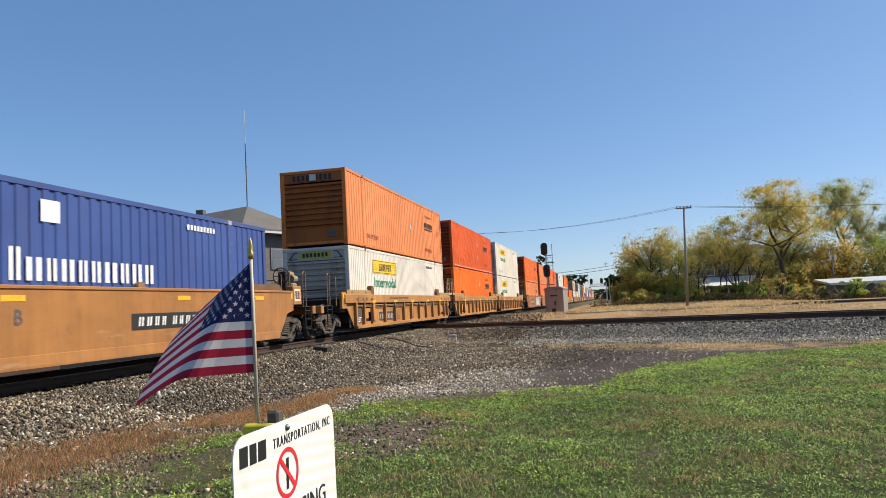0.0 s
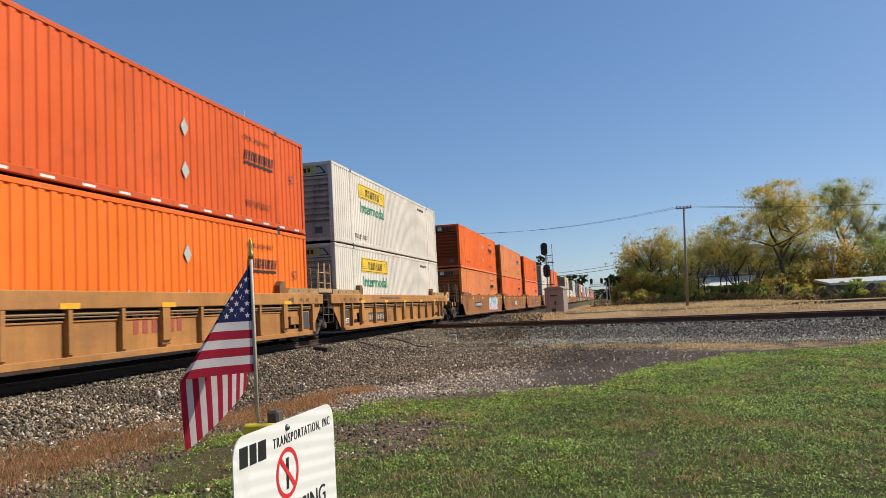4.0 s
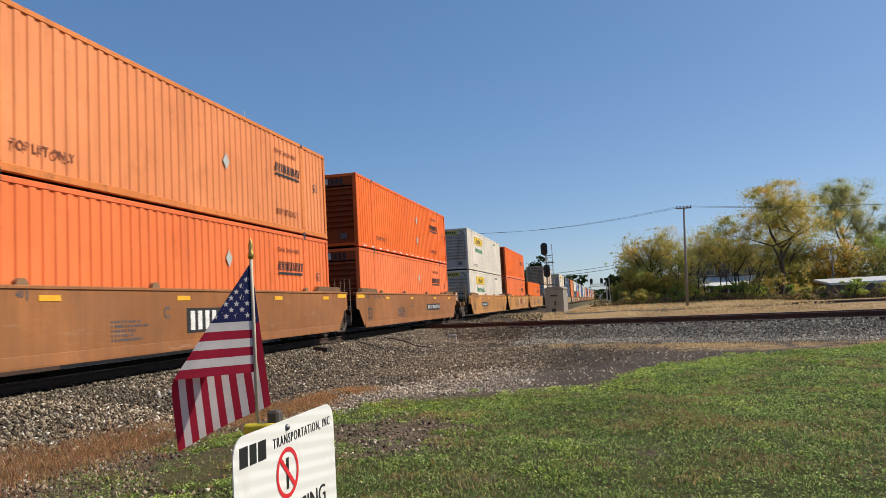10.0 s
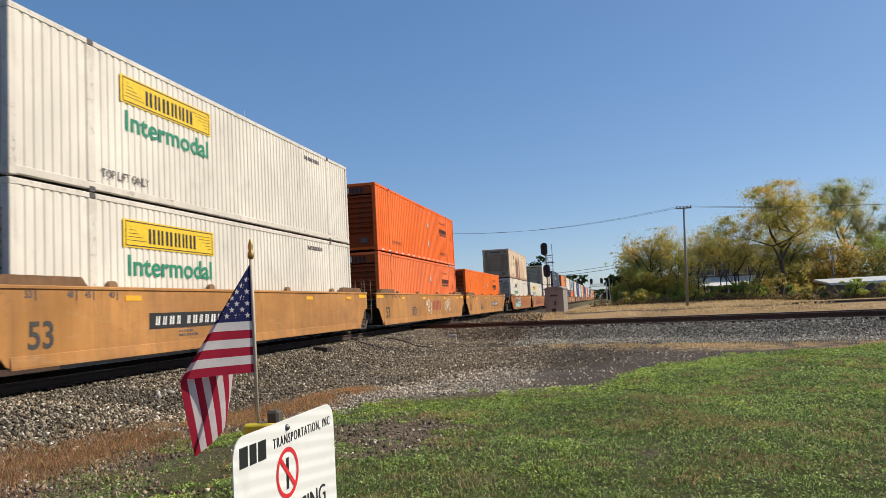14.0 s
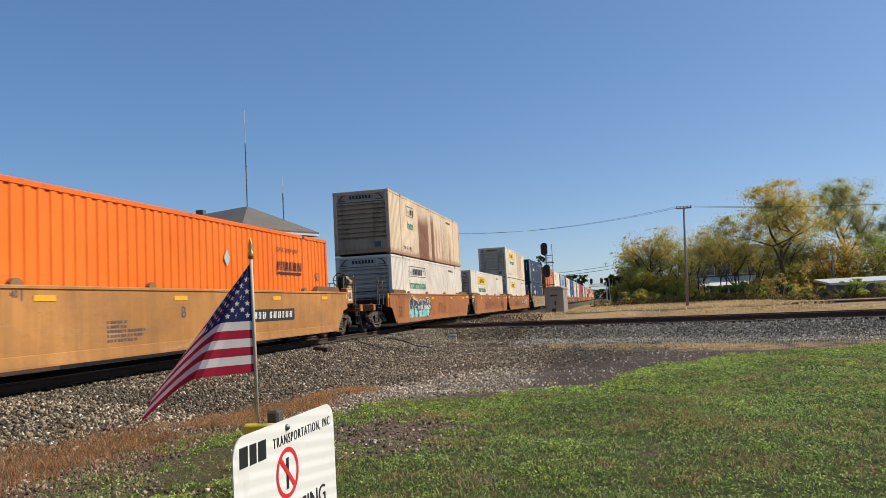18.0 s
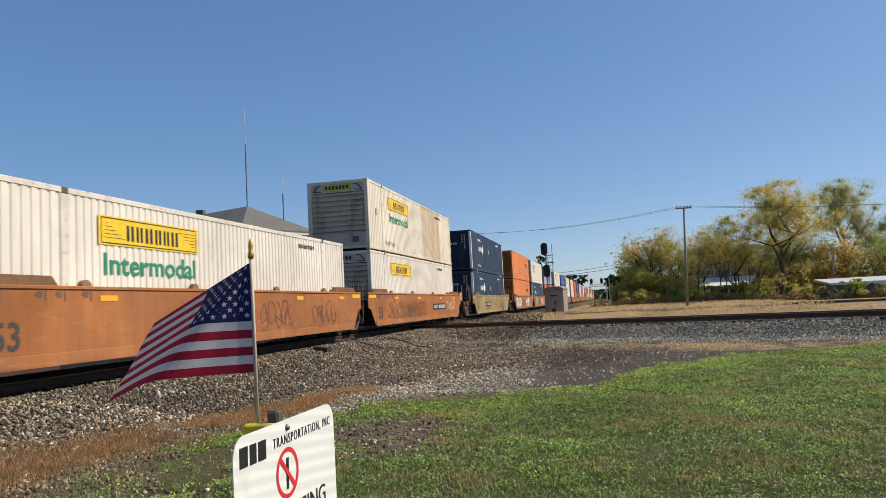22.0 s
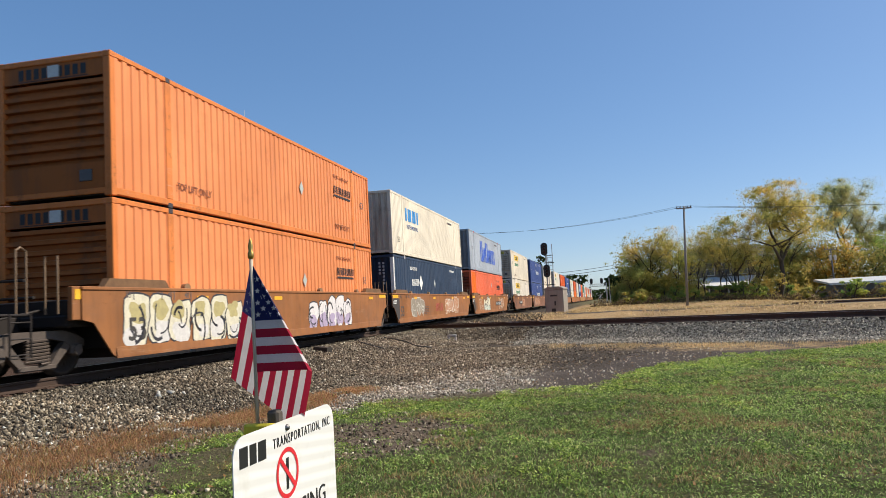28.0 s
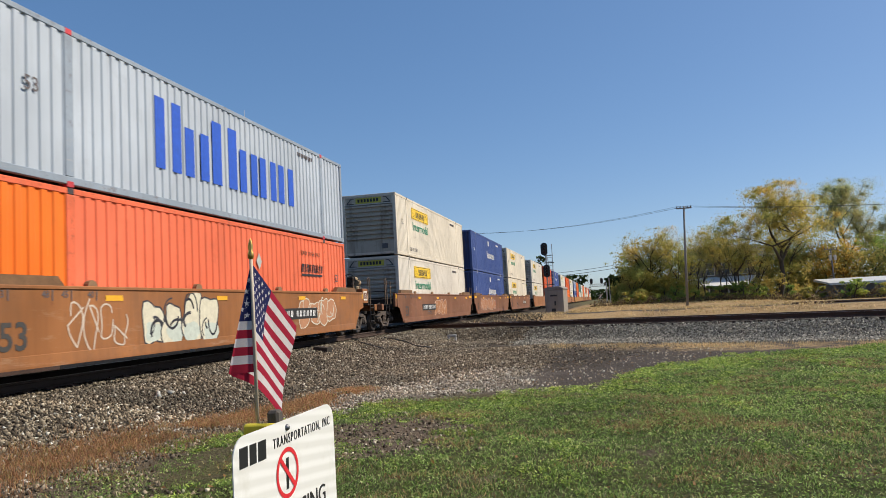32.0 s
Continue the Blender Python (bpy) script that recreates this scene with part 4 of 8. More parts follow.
            m.tube([(0.02 - 0.26 * math.cos(w), Y(3.12), 2.16 - 0.26 * math.sin(w)), (0.02 + 0.26 * math.cos(w), Y(3.12), 2.16 + 0.26 * math.sin(w))], 0.012, 5)
        part("brake_wheel", m, dark, car, "black iron hand brake wheel")
        part("brake_stand", bx(Mesh(), -0.12, 0.16, 2.85, 3.05, 1.1, 2.32, 0.03), dark, car)
        part("hand_rail", Mesh().tube([(-1.35, Y(2.9), 1.1), (-1.35, Y(2.9), 2.05), (-0.3, Y(2.9), 2.05), (-0.3, Y(2.9), 1.1)], 0.018, 6), dark, car)
        v = part("control_valve", bx(Mesh(), -0.22, 0.2, 2.2, 2.62, 1.55, 1.95, 0.05), plain("valve_dust", (0.26, 0.20, 0.12), 0.8), car, "dust-coloured brake control valve")
        for j, (vx, vz, vr) in enumerate(((-0.12, 2.05, 0.13), (0.14, 2.08, 0.12), (0.02, 2.24, 0.10))):
            part("valve_cap", Mesh().tube([(vx, Y(2.25), vz), (vx, Y(2.6), vz)], vr, 10), plain("valve_dust", (0.26, 0.20, 0.12), 0.8), v)
        part("valve_stand", bx(Mesh(), -0.1, 0.1, 2.3, 2.5, 1.1, 1.56, 0.02), dark, car)
        part("brake_reservoir", Mesh().tube([(-1.0, Y(1.9), 1.32), (-0.3, Y(1.9), 1.32)], 0.18, 12), plain("valve_tan", (0.11, 0.075, 0.045)), car)


def ribbed_side(car, s, paint, near):
    """The side of a stake-sided well car: chords, stakes, plates between them, and pockets near the ends."""
    c = CL / 2
    tan = plain("flange_tan", (0.36, 0.225, 0.095), 0.75, 0.05, 0.35, 3)
    rust = plain("flange_brown", (0.17, 0.088, 0.038), 0.75, 0.1, 0.35, 3)
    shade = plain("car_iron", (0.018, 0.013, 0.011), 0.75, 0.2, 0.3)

    def bx(x0, x1, y0, y1, z0, z1, bev=0.0):
        return Mesh().box(min(s * x0, s * x1), max(s * x0, s * x1), min(y0, y1), max(y0, y1), z0, z1, bev)
    # Near-black sheet added behind the stakes so the open gaps look shaded.
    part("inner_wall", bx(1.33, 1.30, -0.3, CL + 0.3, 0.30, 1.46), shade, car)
    part("top_chord", bx(1.36, 1.52, -1.13, c + 8.78, 1.17, 1.49, 0.015), paint, car)
    part("bottom_chord", bx(1.36, 1.50, c - 7.9, c + 7.9, 0.23, 0.36, 0.012), paint, car)
    # plates below the pipes, shorter than the chord is high
    stakes = [c + k for k in (-7.08, -5.92, -4.33, -2.85, -1.41, 0, 1.41, 2.85, 4.33, 5.92, 7.08)]
    for a, b in list(zip(stakes, stakes[1:]))[1:-1]:
        part("side_plate", bx(1.40, 1.375, a, b, 0.34, 0.97, 0.004), paint, car)
        part("plate_lip", bx(1.40, 1.425, a + 0.06, b - 0.06, 0.945, 0.975, 0.004), paint, car)
    for z, r in ((1.085, 0.026), (1.03, 0.014)):
        part("brake_pipe", Mesh().tube([(s * 1.44, c - 8.0, z), (s * 1.44, c + 8.0, z)], r, 6), plain("pipe_dusty", (0.24, 0.15, 0.08), 0.7, 0.2), car)
    for y in stakes:
        w = 0.13 if abs(abs(y - c) - 5.92) < 0.1 or y == c else 0.05
        z0 = 0.44 if w > 0.1 else 0.34
        part("side_post", Mesh().prism([(s * 1.395, z0), (s * 1.46, z0), (s * 1.515, z0 + 0.06), (s * 1.515, 1.17), (s * 1.395, 1.17)], "y", y - w, y + w), paint, car)
        if near:
            part("post_foot", bx(1.40, 1.49, y - w - 0.015, y + w + 0.015, z0 - 0.035, z0, 0.004), rust, car)
    for e in (-1, 1):
        # gusset, framed dark panel and pocket, from the end inwards
        part("end_gusset", Mesh().prism([(c + e * 7.08, 0.24), (c + e * 7.92, 0.24), (c + e * 8.12, 0.36), (c + e * 8.75, 1.0), (c + e * (9.2 if e < 0 else 8.78), 1.04), (c + e * (9.2 if e < 0 else 8.78), 1.2), (c + e * 7.98, 1.2), (c + e * 7.98, 0.97), (c + e * 7.08, 0.97)], "x", s * 1.40, s * 1.375), paint, car)
        part("end_stake", bx(1.395, 1.515, c + e * 7.90, c + e * 8.06, 0.32, 1.17, 0.01), paint, car)
        pl = part("dark_panel", bx(1.40, 1.404, c + e * 7.22, c + e * 7.82, 0.42, 0.94), plain("panel_slate", (0.060, 0.060, 0.064), 0.7), car, "dark grey panel between the stakes")
        if e < 0 < s:
            part("capacity_mark", fitted("125T", 0.54, 0.19, plain("mark_white", (0.75, 0.75, 0.72), 0.6)), None, pl, at=pose(1.405, c - 7.52, 0.56))
        for z0, z1 in ((0.34, 0.46), (0.82, 0.97)):
            part("pocket_edge", bx(1.40, 1.375, c + e * 6.05, c + e * 7.03, z0, z1, 0.004), paint, car)
        part("pocket_box", bx(1.34, 1.43, c + e * 6.42, c + e * 7.0, 0.58, 0.84, 0.012), paint, car)
        part("pocket_strut", bx(1.34, 1.40, c + e * 6.72, c + e * 6.82, 0.46, 0.58, 0.006), rust, car)
        # guide deck and its stop block on the chord
        d = part("guide_flange", Mesh().prism([(c + e * 6.12, 1.49), (c + e * (9.0 if e < 0 else 8.5), 1.49), (c + e * (9.0 if e < 0 else 8.5), 1.655), (c + e * 6.28, 1.655)], "x", s * 1.50, s * 1.34), tan, car, "dusty tan guide deck")
        for k in (6.9, 7.7, 8.45) if near else ():
            part("bolt", Mesh().lathe([(0.0, 0.008), (0.03, 0.006), (0.034, 0.0)], "x", (s * 1.50, c + e * k, 1.57), 8), shade, d)
        part("stop_block", Mesh().prism([(c + e * 5.68, 1.49), (c + e * 6.04, 1.49), (c + e * 6.04, 1.84), (c + e * 5.80, 1.84), (c + e * 5.68, 1.72)], "x", s * 1.46, s * 1.30), rust, car, "rusty brown container stop")


def ribbed_ladder(car, x, e):
    """Tall grab irons and a step ladder at the corner of a stake-sided car."""
    c = CL / 2
    grab = plain("grab_tan", (0.42, 0.29, 0.15), 0.65, 0.1)
    dusk = plain("step_iron", (0.09, 0.065, 0.05), 0.75, 0.2)
    y0, y1 = c + e * 8.86, c + e * 9.34
    l = part("ladder", Mesh().tube([(x * 1.36, y0, 1.55), (x * 1.36, y0, 2.52)], 0.026, 6), grab, car)
    part("stile", Mesh().tube([(x * 1.36, y1, 1.55), (x * 1.36, y1, 2.52)], 0.026, 6), grab, l)
    for z in (1.86, 2.2):
        part("rung", Mesh().tube([(x * 1.36, y0, z), (x * 1.36, y1, z)], 0.016, 6), grab, l)
    part("corner_plate", Mesh().box(min(x * 1.30, x * 1.48), max(x * 1.30, x * 1.48), min(c + e * 8.56, c + e * 9.48), max(c + e * 8.56, c + e * 9.48), 1.53, 1.67, 0.012), grab, car)
    st = part("step_ladder", Mesh().tube([(x * 1.45, y0 + e * 0.05, 1.5), (x * 1.45, y0 + e * 0.05, 0.56), (x * 1.45, y1 + e * 0.03, 0.56), (x * 1.45, y1 + e * 0.03, 1.5)], 0.02, 6), dusk, car)
    for z in (0.82, 1.06, 1.30):
        part("rung", Mesh().tube([(x * 1.45, y0 + e * 0.05, z), (x * 1.45, y1 + e * 0.03, z)], 0.015, 6), dusk, st)
    part("hand_rail", Mesh().tube([(x * 1.0, c + e * 9.1, 1.5), (x * 1.0, c + e * 9.1, 2.35), (x * 0.2, c + e * 9.1, 2.35), (x * 0.2, c + e * 9.1, 1.5)], 0.018, 6), grab, car)


def make_car(style, paint_name, lead, trail, i, near=True):
    """One well unit. lead: coupled at its near end; trail: coupled at its far end. Origin at the near end of its load, rail height."""
    col = CAR_PAINT[paint_name]
    paint = weathered("car_" + paint_name, col, 0.6, 0.45, rust=0.2, streak=2.2, fade=0.25)
    dark = plain("car_iron", (0.018, 0.013, 0.011), 0.75, 0.2, 0.3)
    well = plain("well_iron", (0.028, 0.017, 0.011), 0.8, 0.1, 0.3)
    car = thing("well_car", CAR_LABEL[paint_name], "rail car", "well cars of the train")
    ribbed = style == "ribbed"
    for s in (1, -1):
        def bx(m, a, b, y0, y1, z0, z1, bev=0.0):
            return m.box(min(s * a, s * b), max(s * a, s * b), y0, y1, z0, z1, bev)
        outline = [(-1.15, 1.50), (-1.15, 0.98), (-0.85, 0.92), (-0.32, 0.32), (-0.18, 0.25), (CL + 0.18, 0.25), (CL + 0.32, 0.32), (CL + 0.85, 0.92), (CL + 1.15, 0.98), (CL + 1.15, 1.50)]
        if ribbed:
            ribbed_side(car, s, paint, near)
        else:
            part("side_wall", Mesh().prism(outline, "x", s * 1.50, s * 1.47), paint, car)
            part("top_chord", bx(Mesh(), 1.37, 1.525, -1.16, CL + 1.16, 1.50, 1.57, 0.015), paint, car)
            m = Mesh().prism([(s * 1.47, 0.245), (s * 1.525, 0.245), (s * 1.527, 0.28), (s * 1.508, 0.445), (s * 1.499, 0.455), (s * 1.47, 0.455)], "y", -0.24, CL + 0.24)
            part("bottom_chord", m, paint, car)
        for y0 in (-0.55, CL - 1.55) if not ribbed else ():
            m = Mesh().prism([(y0, 1.57), (y0 + 2.1, 1.57), (y0 + 1.95, 1.73), (y0 + 0.15, 1.73)], "x", s * 1.50, s * 1.36)
            # Flange in a darker brown than the side wall.
            part("guide_flange", m, plain("flange_brown", (0.17, 0.088, 0.038), 0.75, 0.1, 0.35, 3), car)
        for y in (2.3, 5.9, 10.2, 13.8) if near and s > 0 and not ribbed else ():
            part("guide_bracket", Mesh().prism([(y - 0.14, 1.565)] + [(y - 0.13 * math.cos(a * math.pi / 8), 1.575 + 0.11 * math.sin(a * math.pi / 8)) for a in range(9)] + [(y + 0.14, 1.565)], "x", 1.37, 1.47), plain("guide_tan", (0.24, 0.14, 0.07), 0.7, 0.1), car)
        if s > 0 and near:
            X = 1.503 if not ribbed else 1.523
            Z = 1.36 if not ribbed else 1.225
            for y in (2.6, 6.6, 11.4, 15.0) if not ribbed else (1.9, 4.95, 7.9, 10.9, 13.85):
                part("reflector", Mesh().box(X, X + 0.006, y, y + 0.5, Z - 0.05, Z + 0.05), plain("reflector_yellow", (0.80, 0.40, 0.02), 0.45), car)
            ink = plain("stencil_dark", (0.10, 0.08, 0.08))
            part("size_mark", letters("53", 0.62 if not ribbed else 0.4, plain("stencil_black", (0.05, 0.045, 0.04))), None, car, at=pose(X + 0.002 if not ribbed else 1.402, 0.42, 0.74))
            for y, tx in ((0.15, "53"), (1.1, "48"), (1.55, "45"), (2.2, "40")) if not ribbed else ((0.1, "53"), (0.75, "48"), (1.2, "45"), (1.85, "40/20"), (14.35, "40/20"), (15.08, "45"), (15.52, "48"), (16.25, "53")):
                lm = part("length_mark", letters(tx, 0.17 if not ribbed else 0.15, ink), None, car, at=pose(X + 0.002, y, 1.42 if not ribbed else 1.30))
                part("tick", Mesh().box(0.0, 0.002, 0.14, 0.17, -0.10, 0.10), ink, lm)
            yb = 3.35 if lead else 9.8
            named = lead or trail
            if named:
                if ribbed:
                    bay, y1 = 1.48, 3.745
                    worn = plain("panel_worn", (0.060, 0.042, 0.034), 0.8)
                    for a_, b_, ch in ((y1 - 0.62, y1 - 0.07, 2), (y1 + 0.08, y1 + bay - 0.10, 6)):
                        pan = part("number_panel", Mesh().box(1.40, 1.404, a_, b_, 0.44, 0.80), worn, car)
                        m = Mesh()
                        blocks(m, a_ + 0.06, b_ - 0.06, 0.52, 0.72, word_blocks(ch, i + ch, range(12), 1, 0.9), 1.404, 0.03)
                        tagged(part("number_mark", m, plain("mark_dusty", (0.52, 0.44, 0.35), 0.8), pan), kind="stuff")
                    m = Mesh()
                    sheet = part("data_panel", Mesh().box(1.40, 1.403, y1 + 1.72, y1 + 2.45, 0.88, 1.04), plain("panel_tan", (0.58, 0.34, 0.13), 0.7), car)
                    for r in range(2):
                        for j in range(8):
                            m.box(1.403, 1.405, y1 + 1.77 + 0.08 * j, y1 + 1.82 + 0.08 * j + 0.01 * (j % 3), 0.90 + 0.07 * r, 0.945 + 0.07 * r)
                    tagged(part("data_print", m, ink, sheet), kind="stuff")
                    m = Mesh()
                    for r in range(2):
                        for j in range(7):
                            m.box(1.40, 1.403, y1 + 1.55 + 0.13 * j, y1 + 1.64 + 0.13 * j + 0.01 * (j % 2), 0.44 + 0.11 * r, 0.50 + 0.11 * r)
                    tagged(part("stencil", m, ink, car), kind="stuff")
                    part("load_lettering", fitted("LBS MAX GROSS WT FOR 20 FT CONTAINER", 2.9, 0.085, ink, 0.0), None, car, at=pose(X + 0.002, y1 + 2.1, 1.36))
                    part("size_mark", letters("53", 0.4, plain("stencil_black", (0.05, 0.045, 0.04))), None, car, at=pose(1.402, y1 + 4.78, 0.58))
                pan = None if ribbed else part("number_panel", Mesh().box(X, X + 0.006, yb, yb + 3.0, 0.74, 1.06), plain("panel_black", (0.018, 0.017, 0.016)), car)
                m = Mesh()
                if pan:
                    blocks(m, yb + 0.2, yb + 2.8, 0.81, 0.99, word_blocks(4, i, range(12), 1, 0.9) + [(-2, 0, 0)] + word_blocks(6, i + 50, range(12), 1, 0.9), X + 0.006, 0.03)
                    tagged(part("number_mark", m, plain("mark_white", (0.75, 0.75, 0.72), 0.6), pan), kind="stuff")
            else:
                m = Mesh()
                if i in (5, 13):
                    part("number_panel", Mesh().box(X - (0.1 if ribbed else 0), X + 0.004, 6.95, 8.95, 0.60, 1.14), plain("panel_black", (0.018, 0.017, 0.016)), car)
                a_, b_, c_, d_ = (8.74, 10.56, 0.72, 1.22) if i == 8 else (7.1, 8.8, 0.66, 1.08)
                blocks(m, a_, b_, c_, d_, [(1, 0, 1), (-0.3, 0, 0), (1, 0, 1), (-0.3, 0, 0), (1, 0, 1)], X + 0.004 if not ribbed else 1.402)
                tagged(part("owner_mark", m, plain("mark_maroon", (0.34, 0.07, 0.045), 0.7) if i not in (5, 13) else plain("mark_white", (0.75, 0.75, 0.72), 0.6), car), kind="stuff")
            if i in (0, 4, 5, 6, 7, 8, 9):
                part("unit_letter", letters({0: "B", 4: "B", 5: "C", 6: "A", 7: "A", 8: "C", 9: "B"}[i], 0.34, ink), None, car, at=pose(X + 0.002, 6.95 if i != 5 else 6.2, 1.05))
            m = Mesh()
            rng = random.Random(i)
            for r in range(5):
                for j in range(rng.randint(6, 12)):
                    y = 4.4 + 0.1 * j
                    m.box(X, X + 0.003, y, y + rng.uniform(0.04, 0.09), 0.55 + 0.085 * r, 0.60 + 0.085 * r)
            if not ribbed:
                tagged(part("stencil", m, ink, car), kind="stuff")
            if not ribbed:
                for yy, coupled in ((-1.0, lead), (1.0, trail)):
                    fy = (lambda y: -y) if yy < 0 else (lambda y: CL + y)
                    if not coupled and yy < 0 and i in (11, 15, 16):
                        pl = part("end_plate", Mesh().prism([(fy(0.02), 0.42), (fy(0.02), 1.34), (fy(1.14), 1.34), (fy(1.14), 0.99), (fy(0.84), 0.93), (fy(0.33), 0.36)], "x", X, X + 0.004), plain("plate_dark", (0.045, 0.038, 0.034), 0.8), car, "dark patched end of the side wall")
                        if yy < 0:
                            part("capacity_mark", fitted("125T", 0.5, 0.16, plain("mark_white", (0.75, 0.75, 0.72), 0.6)), None, pl, at=pose(X + 0.005, fy(0.72), 1.18))
                    if not coupled:
                        a_, b_ = sorted((fy(0.2), fy(1.05)))
                        part("placard", Mesh().box(X, X + 0.006, a_, b_, 1.36, 1.49), plain("placard_yellow", (0.80, 0.42, 0.02), 0.5), car)
    # the well: cross members, end bulkheads
    part("well_floor", Mesh().box(-1.36, 1.36, 0.0, CL, 0.26, 0.45), well, car)
    for y0 in (-0.35, CL + 0.05):
        part("bulkhead", Mesh().box(-1.36, 1.36, y0, y0 + 0.3, 0.45, 1.30, 0.02), dark, car)
    for y0 in (-1.3, CL + 0.35):
        part("body_bolster", Mesh().box(-1.3, 1.3, y0, y0 + 0.95, 0.86, 1.08, 0.03), dark, car)
    for lead_end, coupled in ((-1, lead), (1, trail)):
        if coupled and near:
            end_platform(car, lead_end, paint, dark)
        else:
            y = -1.68 if lead_end < 0 else CL + 1.62
            a, b = sorted((-0.3 if lead_end < 0 else CL + 0.3, y))
            part("draft_sill", Mesh().box(-0.3, 0.3, a, b, 0.70, 1.02, 0.02), dark, car)
            for x in (-1, 1) if near else ():
                yy = -1.36 if lead_end < 0 else CL + 1.36
                grab = plain("grab_rail", (0.20, 0.13, 0.075), 0.6, 0.1)
                if ribbed:
                    ribbed_ladder(car, x, lead_end)
                    continue
                m = Mesh().tube([(x * 1.34, yy, 0.5), (x * 1.34, yy, 2.05), (x * 0.98, yy, 2.05), (x * 0.98, yy, 0.5)], 0.018, 6)
                l = part("ladder", m, grab, car)
                for z in (0.55, 0.95, 1.3, 1.65):
                    part("rung", Mesh().tube([(x * 1.34, yy, z), (x * 0.98, yy, z)], 0.013, 6), grab, l)
    truck(car, -1.68)
    if trail:
        truck(car, CL + 1.68)
    return car


def graffiti(car, y0, y1, z0, z1, seed, fills, dark=(0.03, 0.03, 0.04), x=1.504):
    """A spray-painted tag: overlapping rounded shapes with dark edges and strokes, flat on the side of a car."""
    rng = random.Random(seed)
    names = [plain("spray_%d_%d_%d" % tuple(int(99 * c) for c in f), f, 0.7) for f in fills] + [plain("spray_dark_%d" % int(99 * sum(dark)), dark, 0.7)]
    m = Mesh()
    n = max(2, round((y1 - y0) / 0.8))
    w = (y1 - y0) / n
    lay = 0

    def blob(cy, cz, ry, rz, mat, grow, wob, ph):
        nonlocal lay
        lay += 1
        k = 22
        pts = []
        cut = random.Random(ph)
        corner = [cut.uniform(0.62, 1.22) for _ in range(9)]
        for j in range(k):
            a = 2 * math.pi * j / k
            u = 9 * j / k
            r = corner[int(u) % 9] * (1 - u % 1) + corner[(int(u) + 1) % 9] * (u % 1) + wob * 0.3 * math.sin(3 * a + ph)
            sq = 1 / max(abs(math.cos(a)), abs(math.sin(a))) ** 0.55
            pts.append((x + 0.0003 * lay, cy + (ry * sq * r + grow) * math.cos(a), min(1.48, max(0.27, cz + (rz * sq * r + grow) * math.sin(a)))))
        m.add(pts, [tuple(range(k))], mat)

    def stroke(pts, r, mat):
        nonlocal lay
        lay += 1
        for a, b in zip(pts, pts[1:]):
            d = Vector((b[0] - a[0], b[1] - a[1]))
            if d.length < 1e-4:
                continue
            d.normalize()
            q, e = Vector((-d.y, d.x)) * r, d * r * 0.4
            poly = [(a[0] - e.x + q.x, a[1] - e.y + q.y), (b[0] + e.x + q.x, b[1] + e.y + q.y), (b[0] + e.x - q.x, b[1] + e.y - q.y), (a[0] - e.x - q.x, a[1] - e.y - q.y)]
            m.add([(x + 0.0003 * lay, p[0], min(1.47, max(0.28, p[1]))) for p in poly], [(0, 3, 2, 1)], mat)
    for i in range(n):
        c, cz = y0 + (i + 0.5) * w, (z0 + z1) / 2 + rng.uniform(-0.05, 0.05)
        ry, rz, wob, ph = w * 0.56, (z1 - z0) * 0.43 * rng.uniform(0.9, 1.12), rng.uniform(0.08, 0.16), rng.uniform(0, 6)
        blob(c, cz, ry, rz, len(fills), 0.04, wob, ph)
        blob(c, cz, ry, rz, 0, 0.0, wob, ph)
        if len(fills) > 2:
            blob(c + rng.uniform(-0.15, 0.15), cz + rz * 0.5, ry * 0.6, rz * 0.4, 2, 0.0, 0.12, ph + 2)
        if len(fills) > 1:
            blob(c + rng.uniform(-0.1, 0.1), cz - rz * rng.uniform(0.35, 0.55), ry * 0.75, rz * 0.45, 1, 0.0, 0.12, ph + 1)
        for k in range(3):
            a0, sw = rng.uniform(0, 6.28), rng.uniform(1.2, 3.4) * rng.choice((-1, 1))
            q, s = ry * rng.uniform(0.25, 0.8), rz * rng.uniform(0.25, 0.85)
            cy2, cz2 = c + rng.uniform(-0.15, 0.15), cz + rng.uniform(-0.2, 0.2)
            stroke([(cy2 + q * math.cos(a0 + sw * t / 8), cz2 + s * math.sin(a0 + sw * t / 8)) for t in range(9)], rng.uniform(0.014, 0.036), len(fills))
    tagged(part("graffiti", m, names, car, "spray-painted tag"), kind="stuff")


